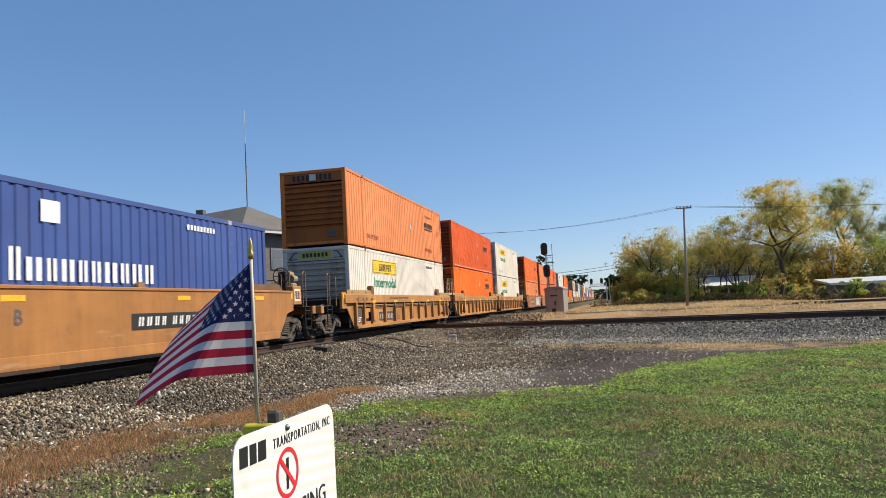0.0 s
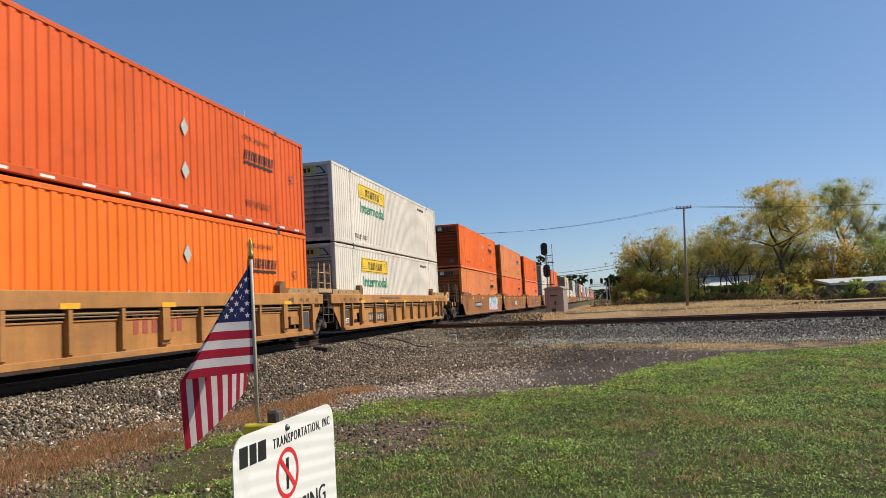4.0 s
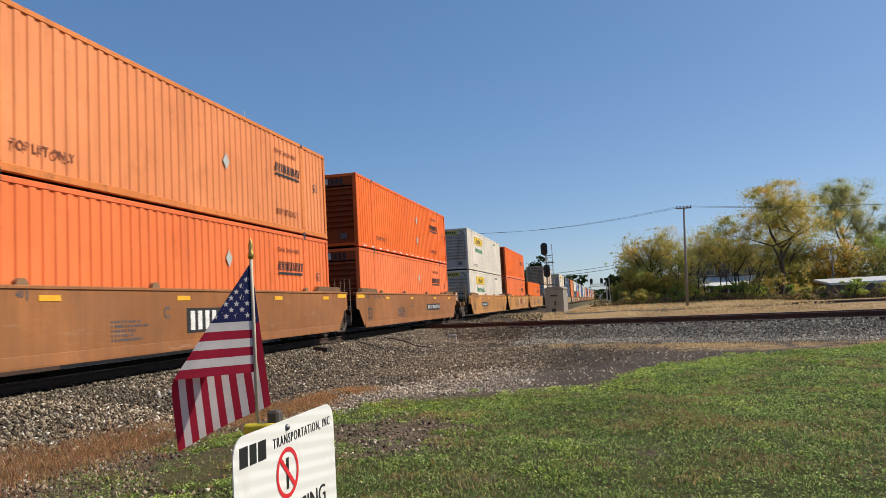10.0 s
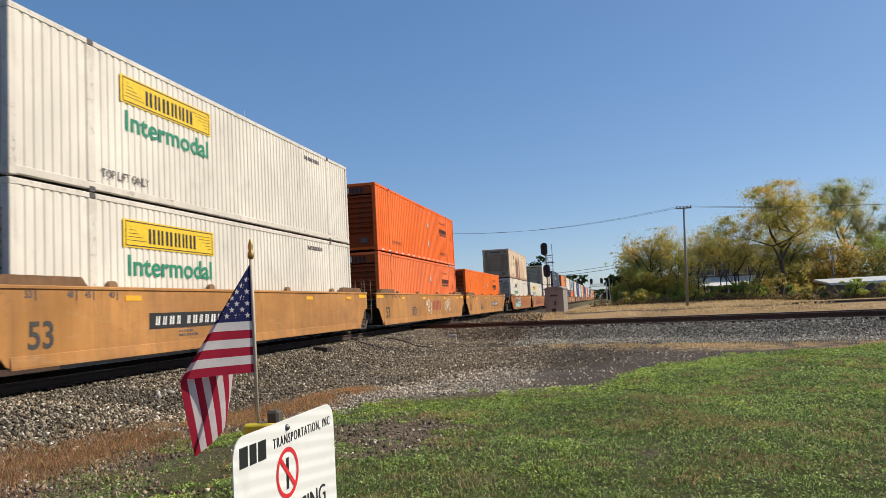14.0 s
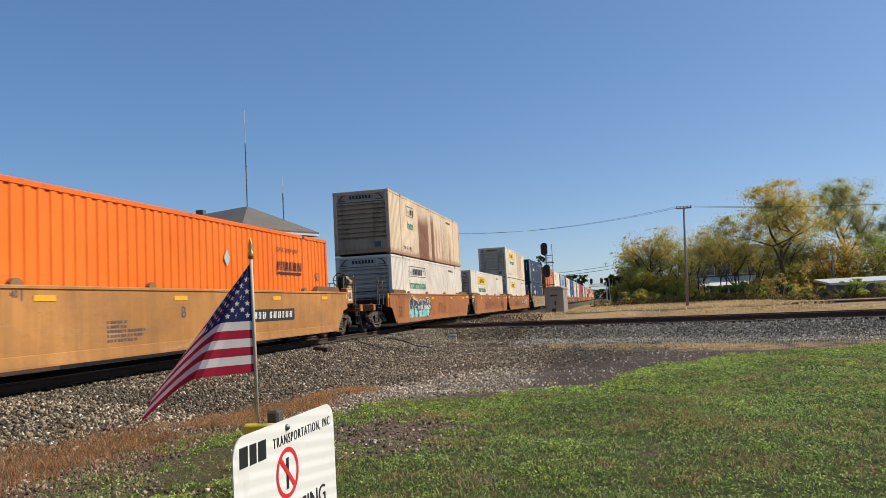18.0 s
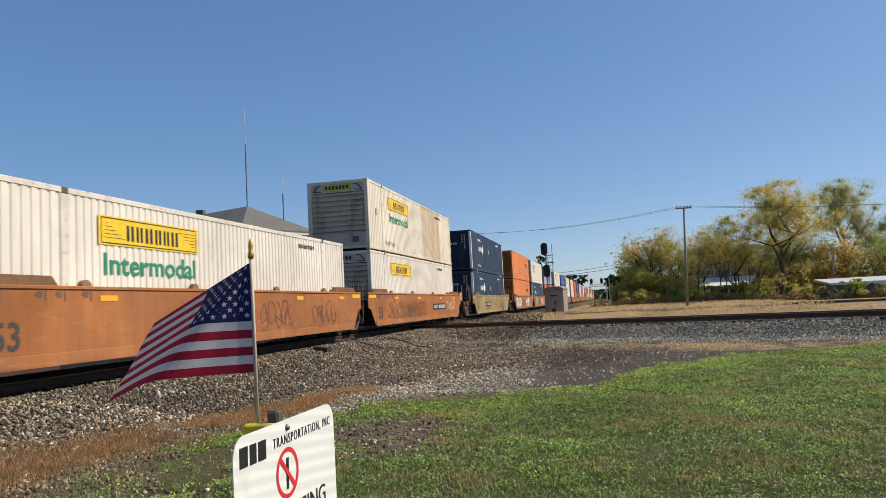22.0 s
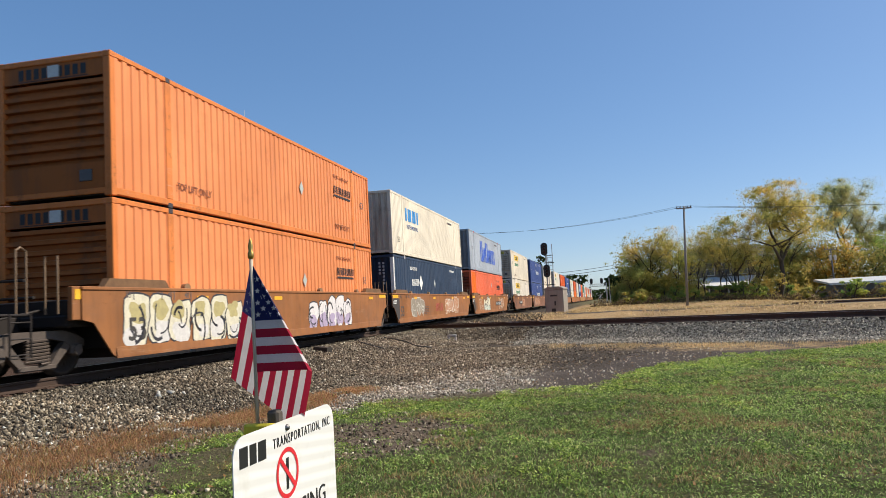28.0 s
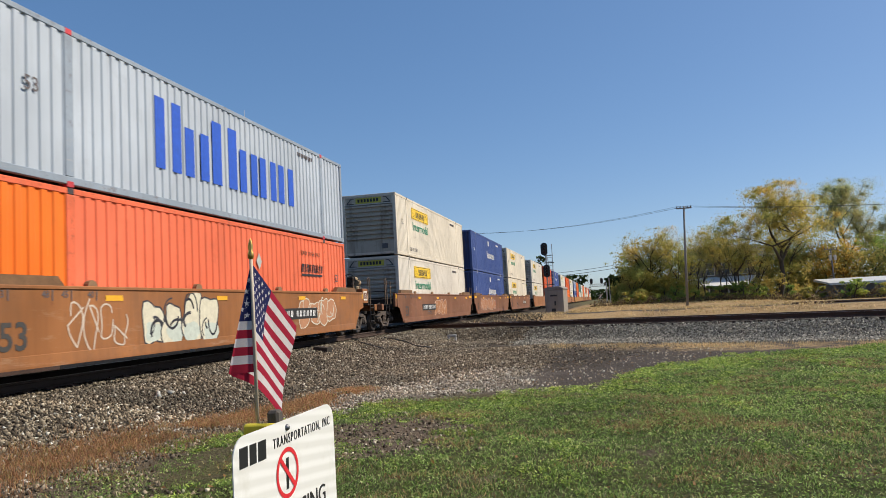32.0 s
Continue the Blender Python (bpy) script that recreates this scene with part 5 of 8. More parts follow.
def scrawl(car, y0, y1, z0, z1, seed, col, r=0.022, x=1.506):
    """A thin hand-drawn tag: looping strokes of one colour."""
    rng = random.Random(seed)
    m = Mesh()
    n = max(2, round((y1 - y0) / 0.40))
    w, h = (y1 - y0) / n, (z1 - z0)
    for i in range(n):
        c, cz = y0 + (i + 0.5) * w, (z0 + z1) / 2 + rng.uniform(-0.06, 0.06)
        a0, turns = rng.uniform(0, 6.28), rng.uniform(3.6, 6.8) * rng.choice((-1, 1))
        k1, k2 = rng.uniform(0.30, 0.52) * w, rng.uniform(0.34, 0.5) * h
        path = [(c + k1 * math.cos(a0 + turns * j / 16) + 0.12 * w * math.sin(j * 0.9 + a0), cz + k2 * math.sin(a0 + turns * j / 16) * (1 - 0.02 * j)) for j in range(17)]
        path.append((c + w * 0.5, cz - k2 * rng.uniform(-0.8, 0.9)))
        for k in range(rng.randint(0, 1)):
            path.append((c + w * rng.uniform(-0.3, 0.3), cz + k2 * rng.uniform(-1, 1)))
        for j, (a, b) in enumerate(zip(path, path[1:])):
            d = Vector((b[0] - a[0], b[1] - a[1]))
            if d.length < 1e-4:
                continue
            d.normalize()
            q, e = Vector((-d.y, d.x)) * r, d * r * 0.5
            poly = [(a[0] - e.x + q.x, a[1] - e.y + q.y), (b[0] + e.x + q.x, b[1] + e.y + q.y), (b[0] + e.x - q.x, b[1] + e.y - q.y), (a[0] - e.x - q.x, a[1] - e.y - q.y)]
            m.add([(x + 0.00003 * (j + 20 * i), p[0], min(1.47, max(0.28, p[1]))) for p in poly], [(0, 3, 2, 1)])
    tagged(part("graffiti", m, plain("spray_line_%d" % int(300 * sum(col)), col, 0.7), car, "thin scrawled tag"), kind="stuff")


# near end, upper load, lower load, style, paint, coupled ahead, coupled behind
def consist():
    W, C_, R_, O_, F_, K_, V_ = ("white", "jb"), ("cream", "jb"), ("red_orange", "sch"), ("orange", "sch"), ("faded_orange", "sch"), ("coral", "sch"), ("vermilion", "sch")
    N_, B_, S_, I_ = ("navy", "umx"), ("blue", "big_white"), ("silver_blue", "big_blue"), ("ivory", "sky_blue")
    u = [
        (-126.3, None, ("blue", "big_white"), "smooth", "orange_brown", 0, 1),
        (-103.28, F_, W, "ribbed", "tan", 1, 0), (-83.95, R_, O_, "ribbed", "tan", 0, 0), (-65.2, W, W, "ribbed", "tan", 0, 1),
        (-42.04, V_, F_, "smooth", "brown", 1, 0), (-22.6, F_, K_, "smooth", "brown", 0, 0), (-3.15, V_, ("coral_plain", "sch"), "smooth", "brown", 0, 1),
        (20.33, W, W, "smooth", "tan", 1, 0), (39.99, V_, K_, "smooth", "tan", 0, 0), (59.5, None, O_, "smooth", "tan", 0, 1),
        (83.42, ("rusty_white", "jb_worn"), ("white", "jb_bare"), "smooth", "red_brown", 1, 0), (103.1, None, W, "smooth", "red_brown", 0, 0), (122.45, ("cream_patched", "jb"), ("white", "jb_panel"), "smooth", "red_brown", 0, 1),
        (145.95, N_, N_, "smooth", "olive", 1, 1),
        (169.43, F_, F_, "smooth", "brown", 1, 0), (188.79, I_, N_, "smooth", "brown", 0, 0), (208.31, S_, ("coral_patched", "sch"), "smooth", "brown", 0, 1),
        (231.6, C_, W, "smooth", "dark_brown", 1, 0), (251.1, B_, B_, "smooth", "dark_brown", 0, 0), (270.6, C_, C_, "smooth", "dark_brown", 0, 1),
    ]
    far = [(W, W), (R_, R_), (B_, N_), (W, W), (R_, O_), (W, W), (S_, B_), (O_, R_), (("teal", ""), W), (W, W), (O_, O_), (W, C_), (R_, W), (W, W), (O_, R_), (B_, W), (W, W)]
    q = 294.0
    for i, (a, b) in enumerate(far):
        u.append((q, a, b, "smooth", ("brown", "red_brown", "tan")[(i // 3) % 3], int(i % 3 == 0), int(i % 3 == 2)))
        q += 23.3 if i % 3 == 2 else 19.45
    return u


TRAIN = []      # (object, place along the train, height)


def make_train():
    cream, pale, teal, lilac = (0.62, 0.58, 0.44), (0.60, 0.58, 0.55), (0.14, 0.52, 0.52), (0.58, 0.50, 0.62)
    spray = {
        4: [(9.9, 14.3, 0.28, 1.48, 1, ((0.66, 0.60, 0.64), lilac, teal), (0.05, 0.05, 0.16))], 10: [(2.0, 6.0, 0.3, 1.45, 2, ((0.03, 0.035, 0.04), (0.14, 0.52, 0.50)), (0.55, 0.6, 0.6))],
        14: [(0.0, 4.7, 0.28, 1.45, 3, (cream, pale, (0.42, 0.36, 0.16)))  , (9.0, 12.9, 0.3, 1.46, 4, ((0.66, 0.63, 0.62), (0.40, 0.33, 0.46)))],
        15: [(2.1, 4.6, 0.4, 1.4, 5, ((0.26, 0.22, 0.17),), (0.5, 0.47, 0.4)), (9.6, 13.3, 0.45, 1.4, 6, ((0.42, 0.2, 0.1),), (0.62, 0.58, 0.5))],
        16: [(3.7, 6.6, 0.3, 1.46, 7, (cream, (0.50, 0.55, 0.48))), (11.5, 14.4, 0.5, 1.4, 8, ((0.42, 0.2, 0.1),), (0.58, 0.54, 0.44))],
        18: [(1.5, 8.6, 0.45, 1.3, 9, ((0.36, 0.15, 0.06),), (0.5, 0.36, 0.3))], 17: [(6.0, 9.0, 0.4, 1.3, 10, ((0.34, 0.14, 0.05),), (0.5, 0.34, 0.26))],
    }
    chalk, soot = (0.68, 0.64, 0.56), (0.15, 0.065, 0.035)
    lines = {
        8: [(11.6, 13.1, 0.6, 1.38, 31, chalk, 0.026), (7.2, 8.4, 0.5, 1.35, 40, chalk, 0.022)], 11: [(5.0, 7.6, 0.4, 1.35, 32, soot, 0.018), (9.0, 11.2, 0.45, 1.3, 33, soot, 0.02), (12.6, 14.6, 0.4, 1.3, 36, soot, 0.02)],
        12: [(1.4, 8.0, 0.35, 1.3, 34, soot, 0.02), (13.2, 15.4, 0.6, 1.25, 35, (0.60, 0.50, 0.42), 0.018)], 10: [(8.0, 10.0, 0.5, 1.2, 37, soot, 0.016)],
        16: [(1.6, 3.2, 0.3, 1.4, 38, (0.6, 0.5, 0.4), 0.016)], 13: [(11.0, 13.0, 0.5, 1.2, 39, (0.13, 0.13, 0.10), 0.016)],
    }
    used = {}
    for i, (q, up, low, style, paint, lead, trail) in enumerate(consist()):
        car = make_car(style, paint, lead, trail, i, i < 20)
        TRAIN.append((car, q, 0.0))
        for tag in spray.get(i, ()):
            graffiti(car, *tag)
        for tag in lines.get(i, ()):
            scrawl(car, *tag)
        for load, z in ((low, 0.42), (up, 3.33)):
            if load:
                c = container(*load)
                if load in used:
                    c = copy_thing(c, pose(0, 0, 0))
                used[load] = 1
                TRAIN.append((c, q, z))


def along(t):
    """How far the train has come at t seconds; it gathers speed slightly."""
    u = (t - 16) / 16
    return 30.94 + 166.134 * u + 5.395 * u ** 2 - 4.139 * u ** 3 - 1.595 * u ** 4 + 2.090 * u ** 5


# ---------------------------------------------------------------- sign and flag
SIGN_A, SIGN_B = Vector((-0.899, 1.668, 0)), Vector((-0.876, 2.280, 0))
SIGN_TOP = 0.588


def make_sign():
    """A white metal notice on a post; x runs out of its face, y along it."""
    d = SIGN_B - SIGN_A
    W, H, r = d.length, 0.80, 0.055
    ang = math.degrees(math.atan2(-d.x, d.y))
    t = thing("warning_sign", "white metal railway notice with rounded corners on a post", "sign", at=pose(SIGN_A.x, SIGN_A.y, SIGN_TOP, 0.84, 0, ang))
    k = Nodes("sign_white")
    co = k.coords()
    wv = k.n("ShaderNodeTexWave", wave_type="BANDS", bands_direction="Z")
    wv.inputs["Scale"].default_value = 8.5
    wv.inputs["Distortion"].default_value = 0.6
    mp = k.n("ShaderNodeMapping")
    mp.inputs["Rotation"].default_value = (radians(8), 0, 0)
    k.link(co, mp.inputs[0])
    k.link(mp.outputs[0], wv.inputs["Vector"])
    c = k.mix(k.ramp(wv.outputs["Fac"], 0.2, 0.9), (0.70, 0.70, 0.66), (0.80, 0.80, 0.77))
    c = k.mix(k.ramp(k.noise(6, 6, 0.7, co), 0.55, 0.85), c, (0.58, 0.57, 0.50))
    k.color(c)
    k.bump(k.noise(80, 3, 0.6, co), 0.06, 0.001)
    white = k.done(0.45)
    poly = []
    for cy, cz, a0 in ((W - r, -r, 0), (r, -r, 90), (r, -H + r, 180), (W - r, -H + r, 270)):
        poly += [(cy + r * math.cos(radians(a0 + a)), cz + r * math.sin(radians(a0 + a))) for a in range(0, 91, 15)]
    part("panel", Mesh().prism(poly, "x", -0.003, 0.0), white, t)
    ink = plain("sign_ink", (0.012, 0.012, 0.012), 0.5)
    # owner's mark: three plain slanted blocks
    for k, y in enumerate((0.029, 0.079, 0.122)):
        w = (0.040, 0.034, 0.042)[k]
        z = -0.0775 - 0.001 * k
        m = Mesh().prism([(y, z), (y + w, z), (y + w + 0.002, z + 0.050), (y + 0.002, z + 0.050)], "x", 0.0, 0.0010)
        part("owner_mark", m, ink, t, "black lettering block")
    part("lettering", fitted("TRANSPORTATION, INC", 0.375, 0.030, ink, -0.010), None, t, "black lettering", at=pose(0.0008, 0.3915, -0.0535))
    m = Mesh()
    cy, cz, R1, R2 = 0.282, -0.143, 0.067, 0.055
    n = 40
    v = [(0.0012, cy + rr * math.cos(2 * math.pi * i / n), cz + rr * 1.02 * math.sin(2 * math.pi * i / n)) for rr in (R1, R2) for i in range(n)]
    m.add(v, [(i, (i + 1) % n, n + (i + 1) % n, n + i) for i in range(n)])
    p, q, e = (cy - 0.042, cz + 0.044), (cy + 0.044, cz - 0.046), 0.0048
    m.add([(0.0016, p[0] + e, p[1] + e), (0.0016, p[0] - e, p[1] - e), (0.0016, q[0] - e, q[1] - e), (0.0016, q[0] + e, q[1] + e)], [(0, 1, 2, 3)])
    part("ring", m, plain("sign_red", (0.62, 0.02, 0.03), 0.5), t, "red prohibition ring")
    part("bar_mark", Mesh().prism([(cy - 0.010, cz - 0.044), (cy + 0.004, cz - 0.044), (cy + 0.010, cz + 0.040), (cy - 0.006, cz + 0.040)], "x", 0.0, 0.0008), ink, t)
    part("lettering", fitted("CROSSING", 0.36, 0.050, ink, 0.0), None, t, at=pose(0.0008, 0.344, -0.256))
    bolt = Mesh().lathe([(0.0, 0.008), (0.005, 0.0075), (0.008, 0.004), (0.010, 0.0)], "x", (0, 0.288, -0.022), 10)
    part("bolt", bolt, plain("bolt", (0.2, 0.2, 0.2), 0.4, 0.9), t)
    part("post", Mesh().box(-0.040, -0.005, 0.248, 0.284, -1.35, 0.030, 0.007), wood("post_wood", (0.10, 0.085, 0.07), 0.9, 2), t, "weathered grey wooden post")
    m = Mesh().box(-0.098, -0.004, 0.223, 0.247, -0.034, -0.002, 0.005)
    part("strap", m, plain("yellow_strap", (0.66, 0.55, 0.04), 0.6, 0, 0.3, 30), t, "yellow strap holding the flag stick")


FLAG_P = Vector((-0.967, 1.933, 1.033))
HOIST, FLY = 0.306, 0.458
WEDGES = []
FLAG_TURN = 26.6


def make_flag():
    """A small cloth flag cut into narrow wedges that meet in its top hoist corner and turn about it."""
    base = pose(FLAG_P.x, FLAG_P.y, FLAG_P.z, 0, 0, FLAG_TURN)
    stick = thing("flag_stick", "thin pale wooden flag stick with a gilt spear tip", "flagpole", at=base)
    part("stick", Mesh().tube([(0.004, 0, -0.50), (0.002, 0, -0.2), (0, 0, 0.02)], [0.0052, 0.005, 0.0048], 10), plain("stick_wood", (0.50, 0.42, 0.32), 0.55), stick, smooth=True)
    part("spear_tip", Mesh().lathe([(0.0, 0.056), (0.004, 0.047), (0.0075, 0.032), (0.0055, 0.018), (0.0085, 0.014), (0.0085, 0.0), (0.0055, -0.004)], "z", (0, 0, 0.012), 12), plain("gilt", (0.55, 0.36, 0.10), 0.35, 0.9), stick, "worn gilt spear tip", smooth=True)
    flag = thing("flag", "red, white and blue striped cloth flag with white stars", "flag", at=base)

    def cloth(name, col):
        k = Nodes(name)
        co = k.coords()
        wv = k.noise(420, 2, 0.5, co)
        c = k.mix(k.ramp(k.math("ADD", k.math("MULTIPLY", wv, 0.5), k.math("MULTIPLY", k.noise(14, 4, 0.6, co), 0.5)), 0.3, 0.7), tuple(x * 0.82 for x in col), tuple(min(0.85, x * 1.12) for x in col))
        k.color(c)
        k.bump(wv, 0.2, 0.0006)
        tr = k.n("ShaderNodeBsdfTranslucent")
        k.link(c, tr.inputs[0])
        ms = k.n("ShaderNodeMixShader")
        ms.inputs[0].default_value = 0.30
        k.link(k.b.outputs[0], ms.inputs[1])
        k.link(tr.outputs[0], ms.inputs[2])
        k.link(ms.outputs[0], k.t.nodes["Material Output"].inputs[0])
        return k.done(0.85, 0, 0.15)
    mats = [cloth("flag_white", (0.66, 0.62, 0.62)), cloth("flag_red", (0.36, 0.018, 0.045)), cloth("flag_blue", (0.022, 0.026, 0.10))]
    # whole cloth, flat: x = -u (fly), z = -v (hoist)
    bm = bmesh.new()
    sh, cw = HOIST / 13, FLY * 0.4

    def face(pts, y, mat):
        f = bm.faces.new([bm.verts.new((-u, y, -v)) for u, v in pts])
        f.material_index = mat
    for i in range(13):
        u0 = cw if i < 7 else 0
        face([(u0, i * sh), (FLY, i * sh), (FLY, (i + 1) * sh), (u0, (i + 1) * sh)], 0, 1 if i % 2 == 0 else 0)
    face([(0, 0), (cw, 0), (cw, 7 * sh), (0, 7 * sh)], 0, 2)
    for r in range(9):
        for c in range(6 if r % 2 == 0 else 5):
            u = cw * ((2 * c + 1 if r % 2 == 0 else 2 * c + 2)) / 12
            v = 7 * sh * (r + 1) / 10
            for y in (-0.0006, 0.0006):
                pts = []
                for j in range(10):
                    rr = (0.0088, 0.0036)[j % 2]
                    a = -math.pi / 2 + j * math.pi / 5
                    pts.append((u + rr * math.cos(a), v + rr * math.sin(a)))
                face(pts, y, 0)
    n = 30
    for i in range(n):
        a0, a1 = radians(90 * i / n), radians(90 * (i + 1) / n)
        w = bm.copy()
        for a, s in ((a0, 1), (a1, -1)):
            g = w.verts[:] + w.edges[:] + w.faces[:]
            no = Vector((-math.cos(a), 0, math.sin(a))) * s
            bmesh.ops.bisect_plane(w, geom=g, dist=1e-7, plane_co=(0, 0, 0), plane_no=no, clear_inner=True)
        me = bpy.data.meshes.new("cloth_strip")
        w.to_mesh(me)
        w.free()
        for mm in mats:
            me.materials.append(mm)
        WEDGES.append((part("cloth_strip", me, None, flag), radians(90 * (i + 0.5) / n)))
    bm.free()


# the swing of the cloth at quarter points of its corner angle, degrees from straight down
FLAG_A = {0: (20, 32, 44, 51, 4), 0.5: (20, 34, 24, 36, 6), 1: (18, 27, 38, 56, 14), 1.5: (20, 16, 30, 40, 6), 2: (20, 29, 8, 14), 2.5: (21, 37, 20, 30), 3: (21, 33, 11, 20, 3), 3.5: (20, 28, 8, -4), 4.5: (21, 34, 20, 12), 5.5: (21, 34, 26, 34), 6: (20, 30, 24, 31), 6.5: (14, 26, 10, -5), 7: (21, 36, 30, 14, 3), 7.5: (22, 38, 30, 36), 8: (20, 30, 16, 26, 4), 8.5: (12, 24, 36, 20)}
FLAG_B = {9: (10, 19, -2, -14, 8), 9.5: (21, 36, 16, 2), 10: (20, 34, 14, -6), 10.5: (20, 33, 22, 31), 11: (20, 30, 9, 20), 11.5: (20, 31, 16, 24), 12: (17, 25, 3, 12), 12.5: (19, 28, 10, 2), 13: (18, 26, 5, -3), 13.5: (20, 31, 12, 4), 14: (20, 31, 11, 16), 14.5: (20, 30, 14, 20), 15.5: (20, 32, 18, 10), 16.5: (19, 28, 10, 2), 17: (21, 38, 32, 40, 5), 17.5: (22, 42, 56, 44), 18: (18, 28, 38, 34, 2)}
FLAG_C = {18.5: (22, 38, 32, 38), 19: (19, 30, 10, -7), 19.5: (21, 38, 44, 50, 4), 20: (17, 25, 4, -6, 9), 20.3: (21, 42, 58, 70, 2), 20.6: (20, 37, 48, 46, 6), 20.8: (20, 34, 40, 40, 5), 21: (22, 43, 60, 71, 2), 21.2: (19, 36, 50, 46, 5), 21.4: (-8, -16, -24, -30, 5), 21.6: (-8, -18, -28, -34, 5), 21.8: (12, 24, 34, 44, 6), 22: (22, 40, 52, 62, 2), 22.5: (18, 30, 14, -4), 23: (20, 33, 36, 41, 0), 23.5: (6, 15, 4, 14), 24: (18, 24, 2, -20), 24.5: (21, 35, 26, 34), 25: (10, 17, 20, 20, 5), 25.5: (20, 34, 28, 20), 26.5: (14, 24, 16, 28), 27.5: (-6, 10, 30, 50, 3)}
FLAG_D = {28: (-19, -26, -8, 12, 3), 28.5: (-12, 6, 24, 34), 29: (4, 23, 39, 50, 7), 29.5: (-22, -28, 0, 24), 30: (-21, -29, -10, 8, 3), 30.5: (-18, -2, 18, 36), 31: (-20, -30, -8, 14, 4), 31.5: (-22, -42, -46, -36), 32: (13, 0, -14, -36, 9)}


def cone(psi):
    """The unit ways of the cloth's rays from the corner for four swing angles; the bulge is set so that the strips meet edge to edge."""
    pts, beta, prev = [(0.0, 0.0)], 0.0, 0.0
    away = psi[4] if len(psi) > 4 else 0.0
    for p, s, o in zip(psi, (0.6, 0.2, -0.45, -0.5), (0, 0, -14, -4)):
        beta += s * math.sqrt(max(0.0, 22.5 ** 2 - (p - prev) ** 2)) + o - away
        pts.append((p, beta))
        prev = p
    fine = []
    P = [pts[0]] + pts + [pts[-1]]
    for i in range(1, len(P) - 2):
        for k in range(12):
            t = k / 12
            fine.append([0.5 * (2 * P[i][j] + (P[i + 1][j] - P[i - 1][j]) * t + (2 * P[i - 1][j] - 5 * P[i][j] + 4 * P[i + 1][j] - P[i + 2][j]) * t * t + (3 * P[i][j] - P[i - 1][j] - 3 * P[i + 1][j] + P[i + 2][j]) * t ** 3) for j in (0, 1)])
    fine.append(pts[-1])
    fine = np.radians(np.array(fine))

    def bent(f):
        a, b = fine[:, 0] * min(1.0, 0.9 + f), fine[:, 1] * f
        g = np.stack([-np.sin(a) * np.cos(b), -np.sin(b), -np.cos(a) * np.cos(b)], 1)
        return g, np.concatenate([[0.0], np.cumsum(np.linalg.norm(np.diff(g, axis=0), axis=1))])
    lo, hi = 0.0, 3.5
    for _ in range(14):
        mid = (lo + hi) / 2
        lo, hi = (mid, hi) if bent(mid)[1][-1] < math.pi / 2 else (lo, mid)
    g, arc = bent(lo)
    at = np.linspace(0, arc[-1], len(WEDGES) + 1)
    return [Vector([float(np.interp(s, arc, g[:, j])) for j in range(3)]).normalized() for s in at]


def flag_rows():
    table = {**FLAG_A, **FLAG_B, **FLAG_C, **FLAG_D}
    keys = sorted(table)
    rows = [[] for _ in WEDGES]
    t = 0.0
    while t < 32.001:
        i = max(j for j in range(len(keys)) if keys[j] <= t + 1e-6)
        i = min(i, len(keys) - 2)
        f = (t - keys[i]) / (keys[i + 1] - keys[i])
        f = f * f * (3 - 2 * f)
        psi = [a + (b - a) * f for a, b in zip((*table[keys[i]], 0)[:5], (*table[keys[i + 1]], 0)[:5])]
        d = cone(psi)
        for k, (ob, al) in enumerate(WEDGES):
            g = (d[k] + d[k + 1]).normalized()
            tan = (d[k + 1] - d[k])
            tan = (tan - g * tan.dot(g)).normalized()
            a = Matrix((g, tan, g.cross(tan))).transposed()
            er, et = Vector((-math.sin(al), 0, -math.cos(al))), Vector((-math.cos(al), 0, math.sin(al)))
            b = Matrix((er, et, er.cross(et))).transposed()
            rows[k].append((t, (a @ b.transposed()).to_4x4()))
        t += 0.0625
    return rows


# ---------------------------------------------------------------- lineside
def make_cabinet():
    t = thing("relay_cabinet", "weathered grey-brown steel relay cabinet with a shallow hipped top", "cabinet", at=pose(-4.15, 63.4, -0.62, 0, 0, -14))
    p = weathered("cabinet_steel", (0.30, 0.27, 0.235), 0.6, 0.3)
    part("body", Mesh().box(-0.8, 0.8, -0.6, 0.6, 0.12, 2.42, 0.02), p, t)
    part("roof", Mesh().prism([(-0.86, 2.42), (0.86, 2.42), (0.86, 2.5), (0.5, 2.66), (-0.5, 2.66), (-0.86, 2.5)], "y", -0.66, 0.66), p, t)
    part("base", Mesh().box(-0.85, 0.85, -0.65, 0.65, -0.3, 0.12), plain("concrete", (0.35, 0.33, 0.30)), t)
    d = part("door", Mesh().box(-0.7, 0.7, -0.622, -0.6, 0.22, 2.32, 0.006), p, t)
    part("handle", Mesh().box(0.02, 0.16, -0.66, -0.62, 1.1, 1.45, 0.01), plain("dark_steel", (0.05, 0.05, 0.05), 0.5, 0.5), d)
    part("label_plate", Mesh().box(-0.3, 0.3, -0.628, -0.622, 1.85, 1.98), plain("dark_steel", (0.05, 0.05, 0.05), 0.5, 0.5), d)
    part("louvre", Mesh().box(-0.25, 0.1, -0.628, -0.622, 0.5, 0.85), plain("dark_steel", (0.05, 0.05, 0.05), 0.5, 0.5), d)


